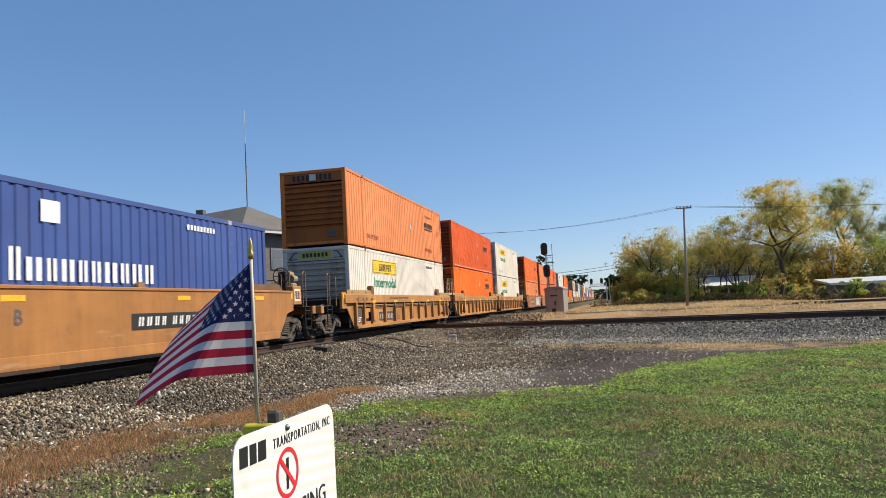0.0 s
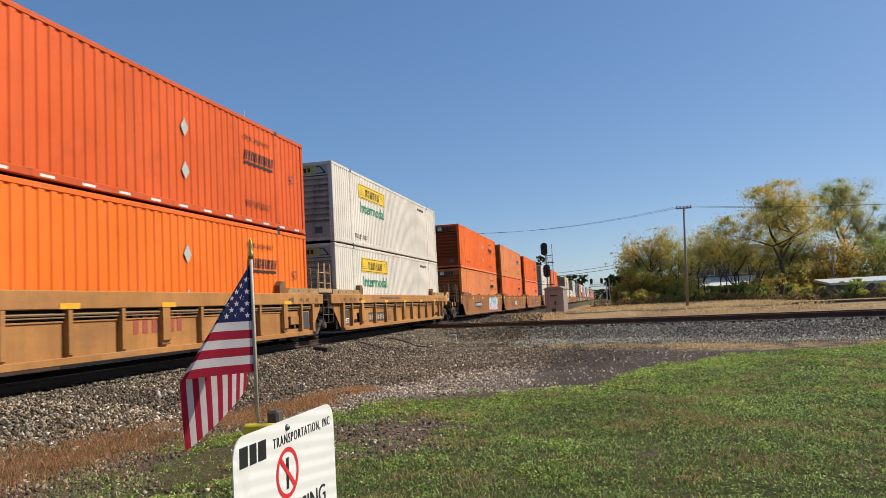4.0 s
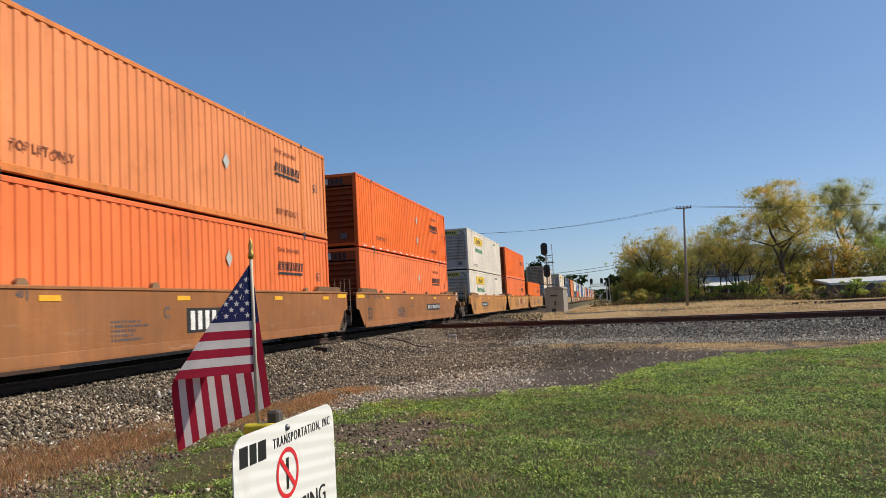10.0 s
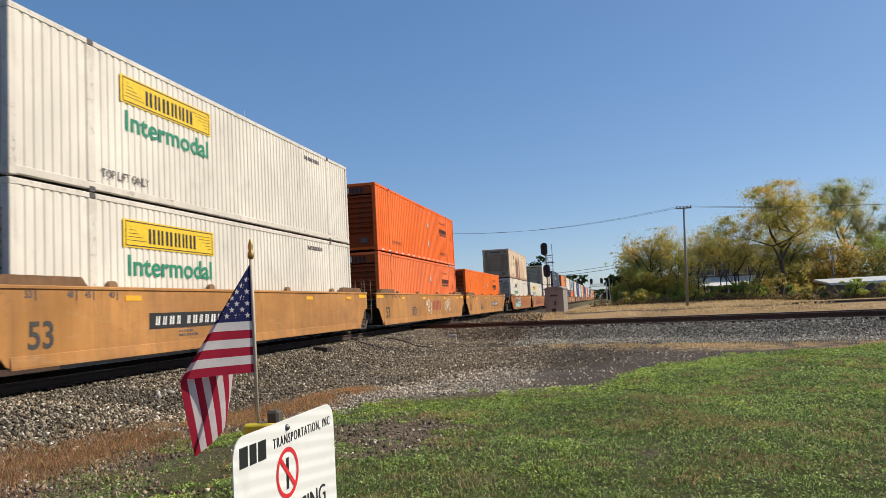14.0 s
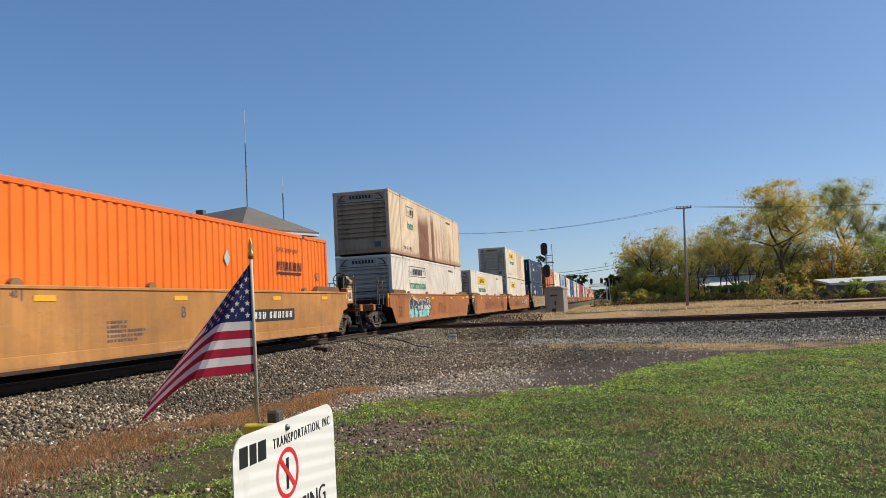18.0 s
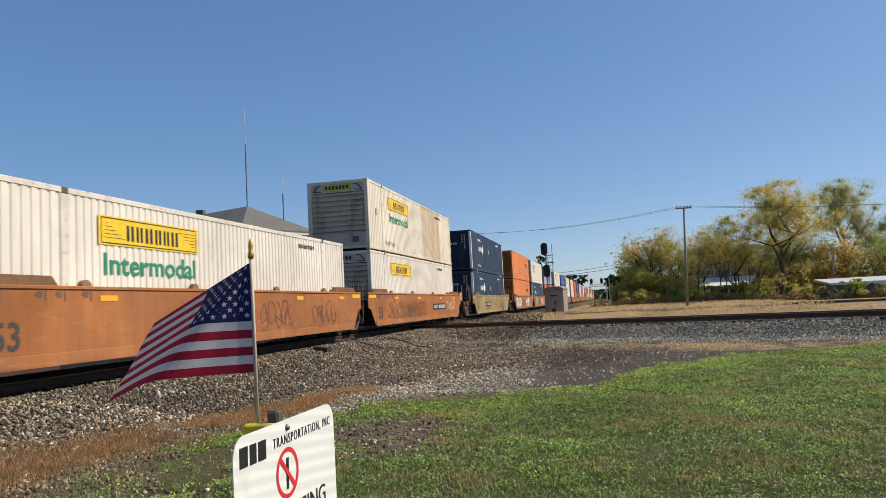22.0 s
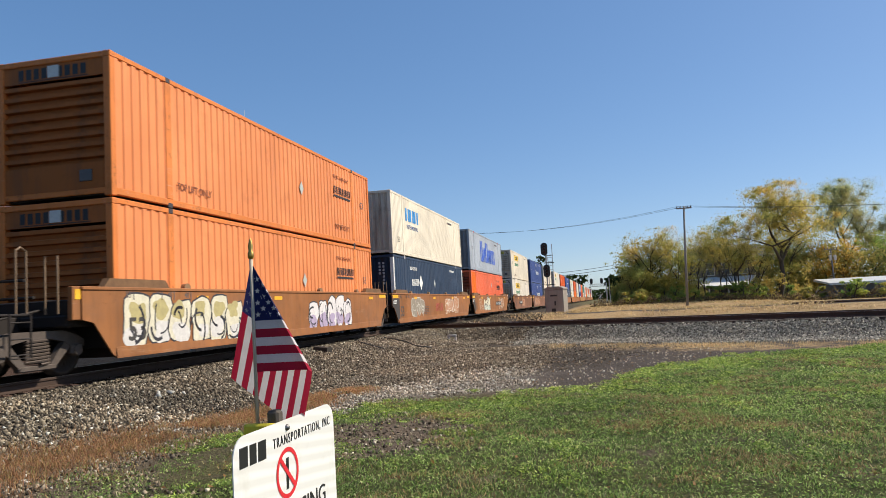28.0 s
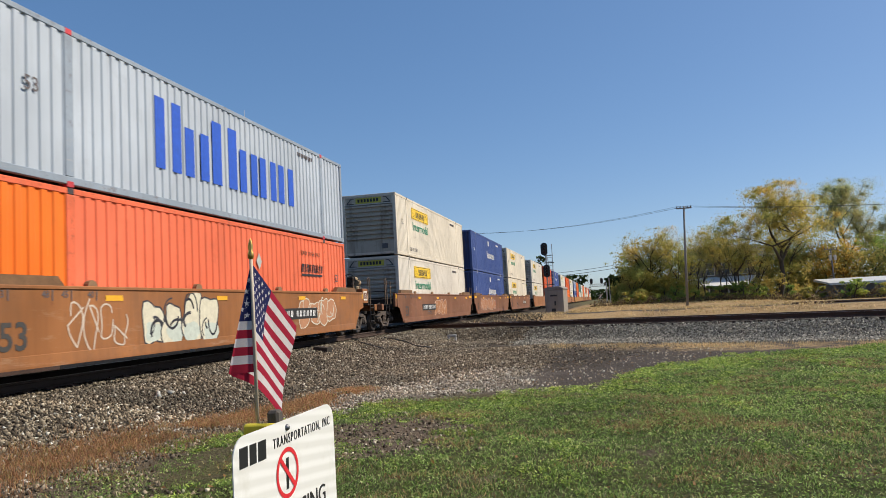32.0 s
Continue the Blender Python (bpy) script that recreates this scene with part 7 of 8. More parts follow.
def tree(x, y, top, wide, kind, seed, leaves=5000, leaf=0.34, base=-0.66, low=0.18, name="tree", sparse=0.0, trunks=1):
    """A trunk that forks into limbs, and leaf clumps round their ends; crowns are uneven, with gaps."""
    rng = random.Random(seed)
    H = top - base
    t = thing(name, TREE_LABEL[kind], "tree" if name == "tree" else "bush", at=pose(x, y, base + (float(rise(x, y)) if name == "bush" else 0)))
    bark = wood("bark", (0.07, 0.056, 0.043), 0.95, 2)
    m = Mesh()
    tips = []

    def limb(p, d, ln, r, depth):
        pts, q = [p], p
        n = 4
        for i in range(n):
            d = (d + Vector((rng.uniform(-1, 1), rng.uniform(-1, 1), rng.uniform(-0.3, 0.6))) * 0.17).normalized()
            q = q + d * ln / n
            pts.append(q)
        m.tube(pts, [r * (1 - 0.55 * i / n) for i in range(n + 1)], 6 if depth < 2 else 4, False)
        if depth >= 3 or ln < 0.5:
            tips.append(q)
            return
        k = rng.randint(2, 3) + (1 if depth == 0 else 0)
        for j in range(k):
            a = rng.uniform(0, 6.28)
            e = (d * rng.uniform(0.5, 1.1) + Vector((math.cos(a), math.sin(a), rng.uniform(-0.1, 0.5))) * rng.uniform(0.55, 1.0) * (wide / H * 1.1 + 0.25)).normalized()
            s = pts[rng.randint(2, n)] if j else pts[-1]
            limb(s, e, ln * rng.uniform(0.6, 0.82), r * 0.55, depth + 1)
        tips.append(q)
    for k in range(trunks):
        o = Vector((rng.uniform(-1, 1), rng.uniform(-1, 1), 0)) * (wide * 0.28 if trunks > 1 else 0)
        limb(o, Vector((rng.uniform(-0.15, 0.15), rng.uniform(-0.1, 0.1), 1)), H * 0.28, H * 0.011 + 0.03, 0)
    # fit the limbs into the crown's box
    zs = max(p.z for p in tips)
    xs = max(max(abs(p.x), abs(p.y)) for p in tips)
    fz, fx = H * 0.96 / zs, wide * 0.5 / xs
    m.v = [(p[0] * (fx if p[2] > 0.3 else 1), p[1] * (fx if p[2] > 0.3 else 1), p[2] * fz) for p in m.v]
    tips = [Vector((p.x * fx, p.y * fx, p.z * fz)) for p in tips]
    part("trunk", m, bark, t, smooth=True)
    if leaves > 3000:
        leaves, leaf = int(leaves * 2.5), leaf * 0.53
    g = np.random.RandomState(seed)
    C = np.array([tuple(p) for p in tips if p.z > H * low])
    extra = C[g.randint(0, len(C), len(C) * 2)] + g.normal(0, wide * 0.075, (len(C) * 2, 3))
    C = np.vstack([C, extra])
    if low < 0.12:
        s = C[g.randint(0, len(C), len(C))] * np.array([1.1, 1.1, 0.42])
        C = np.vstack([C, s])
    C = C[g.rand(len(C)) > sparse + 0.12]
    # ragged clumps of leaves, denser on their upper sides, and loose sprays between them
    k = g.randint(0, len(C), leaves)
    size = (0.075 * (wide * wide * H) ** (1 / 3) * g.uniform(0.5, 1.5, len(C)))[k][:, None]
    N = g.normal(0, 1, (leaves, 3)) + np.array([0.1, 0, 0.3])
    N /= np.linalg.norm(N, axis=1)[:, None]
    P = C[k] + N * size * np.array([1.25, 1.25, 1.0]) * np.abs(g.normal(0.55, 0.45, (leaves, 1)))
    P[:, 2] = np.where(P[:, 2] > H, H - 0.6 * (P[:, 2] - H), np.maximum(P[:, 2], 0.1))
    part("crown", leaf_mesh("crown", P, leaf, g, N, islands("leaf_" + kind, LEAF_STOPS[kind], 0.75, 0.66, 3.0)), None, t)
    return t


def leaf_mesh(name, P, size, g, N, mat):
    """Small folded leaf sprays at the points P, facing roughly along N."""
    n = len(P)
    c = N + g.normal(0, 0.55, (n, 3)) + 0.35 * np.array(SUN_TO)
    c /= np.linalg.norm(c, axis=1)[:, None]
    a = np.cross(c, g.normal(0, 1, (n, 3)))
    a /= np.linalg.norm(a, axis=1)[:, None]
    b = np.cross(c, a)
    s = size * g.uniform(0.5, 1.2, (n, 1))
    tip, left, right, end = P + a * s * 0.6, P + b * s * 0.32 + c * s * 0.1, P - b * s * 0.32 + c * s * 0.1, P - a * s * 0.5
    V = np.stack([tip, left, end, right], 1).reshape(-1, 3)
    i = np.arange(n)[:, None] * 4
    F = np.vstack([i + np.array([[0, 1, 2]]), i + np.array([[0, 2, 3]])])
    return bulk(name, V, F, mat)


def make_trees():
    tree(20.5, 97.7, 13.4, 15.0, "gold", 11, 13000, 0.34, low=0.20, sparse=0.10)
    tree(33.0, 113.8, 15.2, 13.5, "pale", 12, 15000, 0.32, low=0.25, sparse=0.05)
    tree(39.4, 114.5, 12.8, 10.0, "pale", 13, 11000, 0.32, low=0.2, sparse=0.05)
    tree(18.6, 103.4, 10.9, 9.0, "olive", 14, 5000, 0.34, low=0.36, trunks=2, sparse=0.2)
    tree(12.0, 97.3, 9.4, 9.5, "gold", 15, 5000, 0.30, low=0.55, trunks=4, sparse=0.1)
    tree(16.3, 98.6, 7.9, 7.5, "gold", 16, 3800, 0.28, low=0.52, trunks=4, sparse=0.1)
    tree(6.4, 97.8, 9.5, 8.0, "gold", 17, 8500, 0.32, low=0.06, trunks=3)
    tree(8.9, 99.6, 8.8, 8.0, "olive", 18, 8000, 0.32, low=0.05, trunks=4)
    tree(4.6, 99.0, 8.0, 7.5, "olive", 19, 8500, 0.32, low=0.04, trunks=4)
    tree(3.6, 96.0, 5.2, 4.6, "olive", 20, 4200, 0.28, low=0.04, trunks=4, sparse=0.15)
    tree(29.6, 104.7, 7.0, 7.5, "amber", 21, 6000, 0.32, low=0.06, trunks=3)
    tree(36.5, 106.5, 7.8, 9.0, "green", 22, 6500, 0.34, low=0.06, trunks=3)
    tree(26.2, 108.0, 8.2, 8.0, "olive", 23, 5500, 0.34, low=0.06, trunks=3)
    tree(22.6, 106.0, 10.2, 8.5, "olive", 25, 6500, 0.34, low=0.06, trunks=2)
    tree(43.5, 112.0, 11.5, 11.0, "pale", 24, 8500, 0.36, low=0.1, trunks=2)
    # scrub between and behind the trees
    g = np.random.RandomState(50)
    n = 24000
    x = g.uniform(1.8, 58, n)
    y = 102 + 9 * g.rand(n) + 0.08 * x
    top = np.where((x > 9) & (x < 20), 0.9, np.where(x >= 20, 6.0, 3.3)) + 1.6 * patchy(x, y * 0, 0.22, 7)
    P = np.stack([x, y, -0.6 + g.rand(n) ** 0.8 * np.clip(top, 0.7, 8)], 1)
    solid("scrub", leaf_mesh("scrub", P, 0.5, g, g.normal(0, 1, (n, 3)) + np.array([0, 0, 0.4]), islands("leaf_scrub", [(0.0, (0.24, 0.25, 0.08)), (0.5, (0.42, 0.38, 0.13)), (1.0, (0.58, 0.47, 0.18))], 0.8, 0.5, 3.0)), None, "tangled olive-brown scrub behind the trees", "scrub", "stuff")
    n = 10000
    x = np.abs(g.normal(0, 1, n)) * 4.2 + 0.6
    x = np.where(x > 9.5, g.uniform(1.5, 9.5, n), x)
    y = 96.5 + 3.5 * g.rand(n)
    top = 4.6 + 1.8 * patchy(x, y * 0.3, 0.6, 17) - 2.2 * np.clip((2.4 - x) / 2, 0, 1)
    P = np.stack([x, y, -0.6 + g.rand(n) * np.clip(top, 0.8, 7)], 1)
    keep = patchy(P[:, 0] * 1.0, P[:, 2] * 1.0, 0.7, 23) > -0.22
    P = P[keep]
    solid("understory", leaf_mesh("understory", P, 0.30, g, g.normal(0, 1, (len(P), 3)) + np.array([0.1, 0, 0.4]), islands("leaf_olive", LEAF_STOPS["olive"], 0.75, 0.66, 3.0)), None, "bushy olive undergrowth below the trackside trees", "bushes", "stuff")
    n = 9000
    x = g.uniform(-2, 50, n)
    y = 89.8 + 2.2 * g.rand(n)
    top = 0.55 + 0.9 * np.clip(patchy(x, y * 0.3, 0.7, 41), -0.4, 1) + np.where(x > 24, 0.45, 0.0)
    P = np.stack([x, y, -0.64 + rise(x, y) + g.rand(n) * np.clip(top, 0.2, 2)], 1)
    brush = [(0.0, (0.09, 0.06, 0.04)), (0.5, (0.20, 0.14, 0.085)), (0.85, (0.34, 0.26, 0.13)), (1.0, (0.30, 0.30, 0.10))]
    solid("brush", leaf_mesh("brush", P, 0.24, g, g.normal(0, 1, (n, 3)), islands("leaf_brush", brush, 0.85, 0.35, 3.0)), None, "dry brown brush at the edge of the dry grass", "bushes", "stuff")
    n = 6500
    x = g.uniform(9.0, 24.0, n)
    y = 95.0 + 2.5 * g.rand(n)
    top = 3.6 + 2.2 * patchy(x, y * 0.3, 0.5, 31)
    P = np.stack([x, y, -0.6 + g.rand(n) * np.clip(top, 0.8, 6)], 1)
    P = P[patchy(P[:, 0], P[:, 2], 0.8, 37) > np.where((P[:, 0] < 16.4) & (P[:, 2] > 0.6), 0.55, 0.02)]
    solid("understory", leaf_mesh("golden_understory", P, 0.26, g, g.normal(0, 1, (len(P), 3)) + np.array([0.1, 0, 0.4]), islands("leaf_gold", LEAF_STOPS["gold"], 0.75, 0.66, 3.0)), None, "ragged yellow undergrowth in front of the house", "bushes", "stuff")
    for i, (x, y, top, w, kind) in enumerate(((9.0, 93.5, 1.3, 4.0, "green"), (12.5, 93.0, 1.1, 4.5, "green"), (16.4, 92.5, 1.6, 3.5, "green"), (19.5, 93.0, 1.0, 3.5, "green"), (26.3, 90.0, 1.5, 3.0, "green"), (5.0, 94.0, 1.2, 4.0, "olive"), (22.5, 92.0, 0.8, 3.2, "olive"), (31.0, 90.0, 0.9, 6.0, "olive"), (3.3, 92.5, 0.9, 3.6, "olive"), (15.0, 94.0, 0.9, 4.0, "green"), (4.0, 92.0, 0.5, 4.0, "green"), (28.6, 91.0, 1.0, 4.0, "olive"), (33.6, 91.0, 1.15, 5.0, "olive"), (37.6, 92.0, 0.9, 5.0, "green"), (41.5, 92.5, 1.2, 5.0, "olive"), (45.5, 93.0, 1.1, 5.0, "green"))):
        tree(x, y, top, w, kind, 40 + i, 2200, 0.2, low=0.0, name="bush", trunks=3)
    for i, (x, y, top, w, kind) in enumerate(((-29.6, 329, 20.3, 10, "dark"), (-34.0, 300, 15, 14, "dark"), (-19.5, 420, 14.0, 16, "dark"), (-22.0, 380, 13.0, 14, "dark"), (-15.0, 560, 9, 18, "dark"), (-6.5, 640, 8, 26, "dark"), (4.2, 262, 8.4, 7, "dark"), (7.0, 255, 9.5, 9, "dark"), (4.0, 420, 6, 10, "dark"), (-30.0, 360, 12, 14, "dark"))):
        tree(x, y, top, w, kind, 60 + i, 2900, 1.35, low=0.08)




# ---------------------------------------------------------------- loose stones, grass and weeds
def heights(x, y):
    """ground_z for arrays, without its noise."""
    d1 = np.abs(x - TRACK_X)
    d2 = np.abs((x - CROSS_O.x) * CROSS_V.x + (y - CROSS_O.y) * CROSS_V.y)

    def sm(a, b, v):
        t = np.clip((v - a) / (b - a), 0, 1)
        return t * t * (3 - 2 * t)
    d3 = np.abs((x - CROSS_O.x) * CROSS_V.x + (y - CROSS_O.y) * CROSS_V.y - 20.5)
    return rise(x, y) + np.maximum.reduce([-0.10 - 0.56 * sm(1.6, 6.0, d3), -0.20 - 0.46 * sm(1.7, 4.6, d1), -0.20 - 0.46 * sm(1.15, 3.6, d2)])


def lumps(x, y):
    return np.array([0.05 * noise.noise(Vector((a * 0.5, b * 0.5, 0))) + 0.02 * noise.noise(Vector((a * 2.1, b * 2.1, 3))) for a, b in zip(x, y)])


def patchy(x, y, s, z=0.0):
    return np.array([noise.fractal(Vector((a * s, b * s, z)), 0.7, 2.1, 4) for a, b in zip(x, y)])


def scatter_stones(name, x, y, size, stops, seed, label):
    """Angular stones: uneven eight-faced lumps, each turned its own way, half sunk."""
    g = np.random.RandomState(seed)
    n = len(x)
    z = heights(x, y) + np.where(np.abs(x - TRACK_X) > 1.4, lumps(x, y), 0)
    cube = np.array([(1, 0, 0), (-1, 0, 0), (0, 1, 0), (0, -1, 0), (0, 0, 1), (0, 0, -1)], float)
    V = (cube[None] * g.uniform(0.7, 1.2, (n, 6, 1)) + g.uniform(-0.35, 0.35, (n, 6, 3))) * g.uniform(0.6, 1.15, (n, 1, 3)) * (size * 0.62)[:, None, None]
    q = g.normal(0, 1, (n, 4))
    q /= np.linalg.norm(q, axis=1)[:, None]
    w_, x_, y_, z_ = q.T
    R = np.stack([1 - 2 * (y_ ** 2 + z_ ** 2), 2 * (x_ * y_ - z_ * w_), 2 * (x_ * z_ + y_ * w_), 2 * (x_ * y_ + z_ * w_), 1 - 2 * (x_ ** 2 + z_ ** 2), 2 * (y_ * z_ - x_ * w_), 2 * (x_ * z_ - y_ * w_), 2 * (y_ * z_ + x_ * w_), 1 - 2 * (x_ ** 2 + y_ ** 2)], 1).reshape(n, 3, 3)
    V = np.einsum("nij,nkj->nki", R, V) + np.stack([x, y, z + size * 0.12], 1)[:, None]
    F = np.array([(0, 2, 4), (2, 1, 4), (1, 3, 4), (3, 0, 4), (2, 0, 5), (1, 2, 5), (3, 1, 5), (0, 3, 5)])
    me = bulk(name, V.reshape(-1, 3), (np.arange(n)[:, None, None] * 6 + F[None]).reshape(-1, 3), islands(name + "_stone", stops, 0.9, 0, 30))
    solid(name, me, None, label, "gravel", "stuff")


def blades(name, x, y, length, width, lean, stops, seed, label, category, trans=0.42):
    """Narrow upright blades, bent once."""
    g = np.random.RandomState(seed)
    n = len(x)
    z = heights(x, y) + lumps(x, y)
    a = g.uniform(0, 2 * np.pi, n)
    b = g.uniform(0, 2 * np.pi, n)
    L = length * g.uniform(0.5, 1.2, n)
    le = lean * g.uniform(0.2, 1.3, n)
    side = np.stack([np.cos(a), np.sin(a), np.zeros(n)], 1) * (width * g.uniform(0.6, 1.2, n))[:, None]
    way = np.stack([np.cos(b), np.sin(b), np.zeros(n)], 1)
    P = np.stack([x, y, z], 1)
    up = np.array([0, 0, 1.0])
    mid = P + up * (L * 0.55)[:, None] + way * (L * le * 0.3)[:, None]
    tip = P + up * (L * np.maximum(0.25, 1 - le * 0.5))[:, None] + way * (L * le)[:, None]
    V = np.stack([P - side, P + side, mid + side * 0.7, mid - side * 0.7, tip], 1).reshape(-1, 3)
    i = np.arange(n)[:, None] * 5
    F = np.vstack([i + np.array([[0, 1, 2]]), i + np.array([[0, 2, 3]]), i + np.array([[3, 2, 4]])])
    solid(name, bulk(name, V, F, islands(name + "_leaf", stops, 0.8, trans, 8)), None, label, category, "stuff")


def flat_leaves(name, x, y, size, lift, stops, seed, label):
    g = np.random.RandomState(seed)
    n = len(x)
    z = heights(x, y) + lumps(x, y) + lift * g.uniform(0.1, 1, n)
    a = g.uniform(0, 2 * np.pi, n)
    t = g.normal(0, 0.45, (n, 2))
    e = np.stack([np.cos(a), np.sin(a), t[:, 0]], 1)
    f = np.stack([-np.sin(a), np.cos(a), t[:, 1]], 1)
    s = (size * g.uniform(0.5, 1.2, n))[:, None]
    P = np.stack([x, y, z], 1)
    V = np.stack([P - e * s, P + f * s * 0.5, P + e * s, P - f * s * 0.5], 1).reshape(-1, 3)
    F = np.arange(n)[:, None] * 4 + np.array([[0, 1, 2, 3]])
    solid(name, bulk(name, V, F, islands(name + "_leaf", stops, 0.7, 0.42, 8)), None, label, "weeds", "stuff")


def make_loose():
    g = np.random.RandomState(77)

    def spread(n, x0, x1, y0, y1, p=1.0):
        return g.uniform(x0, x1, n), y0 + (y1 - y0) * g.uniform(0, 1, n) ** p
    edge = np.vectorize(lawn_edge)
    brown = [(0.0, (0.032, 0.026, 0.020)), (0.35, (0.115, 0.090, 0.064)), (0.70, (0.215, 0.172, 0.126)), (0.93, (0.36, 0.30, 0.225)), (1.0, (0.74, 0.68, 0.58))]
    grey = [(0.0, (0.06, 0.056, 0.05)), (0.35, (0.18, 0.17, 0.15)), (0.7, (0.31, 0.30, 0.265)), (1.0, (0.60, 0.57, 0.51))]
    pale = [(0.0, (0.075, 0.062, 0.050)), (0.4, (0.25, 0.21, 0.165)), (0.8, (0.50, 0.43, 0.355)), (1.0, (0.78, 0.71, 0.62))]
    # main line ballast
    x, y = spread(74000, -9.3, -4.4, 4.5, 38, 1.7)
    k = (x + 0.5 * patchy(x, y, 0.6) < -5.2 + np.clip(y - 12, 0, 8) * 0.22)
    x, y = x[k], y[k]
    dusty = y + 1.5 * patchy(x, y, 0.5, 71) < 10.0
    for nm, pick, f, seed, label in (("ballast", ~dusty, (0.88, 0.90, 0.93), 1, "grey-brown crushed stone ballast beside the main line"), ("dusty_ballast", dusty, (1.30, 1.31, 1.32), 31, "dusty pale crushed stone ballast with larger lumps")):
        scatter_stones(nm, x[pick], y[pick], 0.024 + 0.036 * np.random.RandomState(seed).rand(pick.sum()) ** 1.6 + 0.0007 * y[pick], [(p, tuple(min(0.8, v * w) for v, w in zip(c, f))) for p, c in brown], seed, label)
    # Stones under the train, colour cut to 0.28 to paint in its shade.
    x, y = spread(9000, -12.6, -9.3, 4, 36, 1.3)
    scatter_stones("track_ballast", x, y, 0.03 + 0.03 * np.random.RandomState(2).rand(len(x)), [(p, tuple(v * 0.28 for v in c)) for p, c in brown], 2, "ballast between the rails, coloured dark for the shade under the train")
    x, y = spread(8000, -9.3, -4.6, 37, 75, 1.0)
    scatter_stones("far_ballast", x, y, 0.06 + 0.07 * np.random.RandomState(7).rand(len(x)), [(p, tuple(v * 0.6 for v in c)) for p, c in brown], 7, "stony ground beside the main line beyond the crossing")
    # ballast of the crossing track
    u, v = g.uniform(-26, 2, 26000), -1.38 - 4.27 * g.uniform(0, 1, 26000) ** 0.8
    x, y = CROSS_O.x + CROSS_U.x * u + CROSS_V.x * v, CROSS_O.y + CROSS_U.y * u + CROSS_V.y * v
    k = x + 1.2 * patchy(x, y, 0.5, 3) > -3.2
    rest = ~k & (x > TRACK_X + 1.5)
    scatter_stones("junction_ballast", x[rest], y[rest], 0.036 + 0.035 * np.random.RandomState(13).rand(rest.sum()), [(p, tuple(v * 0.85 for v in c)) for p, c in brown], 23, "brownish crushed stone where the tracks cross")
    x, y = x[k], y[k]
    scatter_stones("crossing_ballast", x, y, 0.036 + 0.035 * np.random.RandomState(3).rand(len(x)), grey, 3, "clean grey stone ballast of the crossing track")
    # open stony ground between lawn and tracks
    x, y = spread(52000, -5.6, 3.0, 9.5, 27)
    o = y - edge(x) + 1.6 * patchy(x, y, 0.6) + 0.8 * g.normal(0, 1, len(x)) * (y > edge(x) + 1.5)
    d = (x - CROSS_O.x) * CROSS_V.x + (y - CROSS_O.y) * CROSS_V.y
    keep = (o > -0.2) & (d < -5.0) & (g.rand(len(x)) < np.where(x + 0.5 * patchy(x, y, 0.9, 73) > -1.6, 0.09, 1.0))
    x, y, o = x[keep], y[keep], o[keep]
    near = (o < 4.6) & (x > -4.9)
    scatter_stones("pale_gravel", x[near], y[near], 0.020 + 0.040 * np.random.RandomState(4).rand(near.sum()) ** 2.2, [(p, tuple(min(0.8, v * 1.2) for v in c)) for p, c in pale], 4, "scatter of pale broken stones along the lawn's edge")
    scatter_stones("mixed_gravel", x[~near], y[~near], 0.024 + 0.04 * np.random.RandomState(5).rand((~near).sum()), brown, 5, "brownish gravel between lawn and tracks")
    # stones in the worn grass
    x, y = spread(20000, -6.0, -1.2, 4.2, 13)
    k = np.maximum(patchy(x, y, 0.8, 4) + 0.22 * (-(x + 3.6)), 1.0 - (x + 2.75) ** 2 * 0.75 - (y - 9.0) ** 2 * 0.42) > 0.12
    scatter_stones("lawn_stones", x[k], y[k], 0.010 + 0.045 * np.random.RandomState(6).rand(k.sum()) ** 3.5, brown, 6, "small stones lying in the worn grass")
    x, y = np.array([-7.6, -7.45, -7.5, -7.3]), np.array([11.6, 11.75, 11.45, 11.9])
    scatter_stones("white_rocks", x, y, np.array([0.13, 0.12, 0.10, 0.09]), [(0, (0.5, 0.48, 0.46)), (1, (0.7, 0.68, 0.66))], 8, "a few larger whitish rocks on the ballast")
    # lawn: a thin sward, denser tufts, and broad-leaved clumps
    green = [(0.0, (0.05, 0.085, 0.024)), (0.35, (0.168, 0.285, 0.072)), (0.7, (0.325, 0.475, 0.14)), (0.90, (0.48, 0.56, 0.24)), (1.0, (0.66, 0.58, 0.38))]

    def in_lawn(x, y, soft=0.9):
        worn = np.maximum(1 - (x + 2.75) ** 2 * 0.75 - (y - 9.0) ** 2 * 0.42, 0.75 - (x + 4.1) ** 2 * 0.9 - (y - 7.4) ** 2 * 0.3) + 0.9 * patchy(x, y, 1.1, 51)
        return edge(x) - y + soft * patchy(x, y, 0.6) - 9 * np.clip(worn, 0, 1) * (g.rand(len(x)) < 0.85)
    x, y = spread(230000, -6.0, 13.0, 4.2, 23, 1.35)
    m = patchy(x, y, 0.55, 2) + 0.6 * patchy(x, y, 2.2, 5)
    keep = (in_lawn(x, y) > 0.1) & (m + np.clip((x + 4.6) * 0.45, -1.2, 0.45) > 0.0) & (np.abs(x) < 0.75 * y + 2)
    blades("lawn_grass", x[keep], y[keep], 0.038, 0.0024 + 0.00027 * y[keep], 1.9, green, 9, "short patchy green lawn grass", "grass")
    cx, cy = spread(11000, -5.6, 12.5, 4.2, 22.8, 1.15)
    m = patchy(cx, cy, 0.8, 8) + 0.5 * patchy(cx, cy, 3.0, 9)
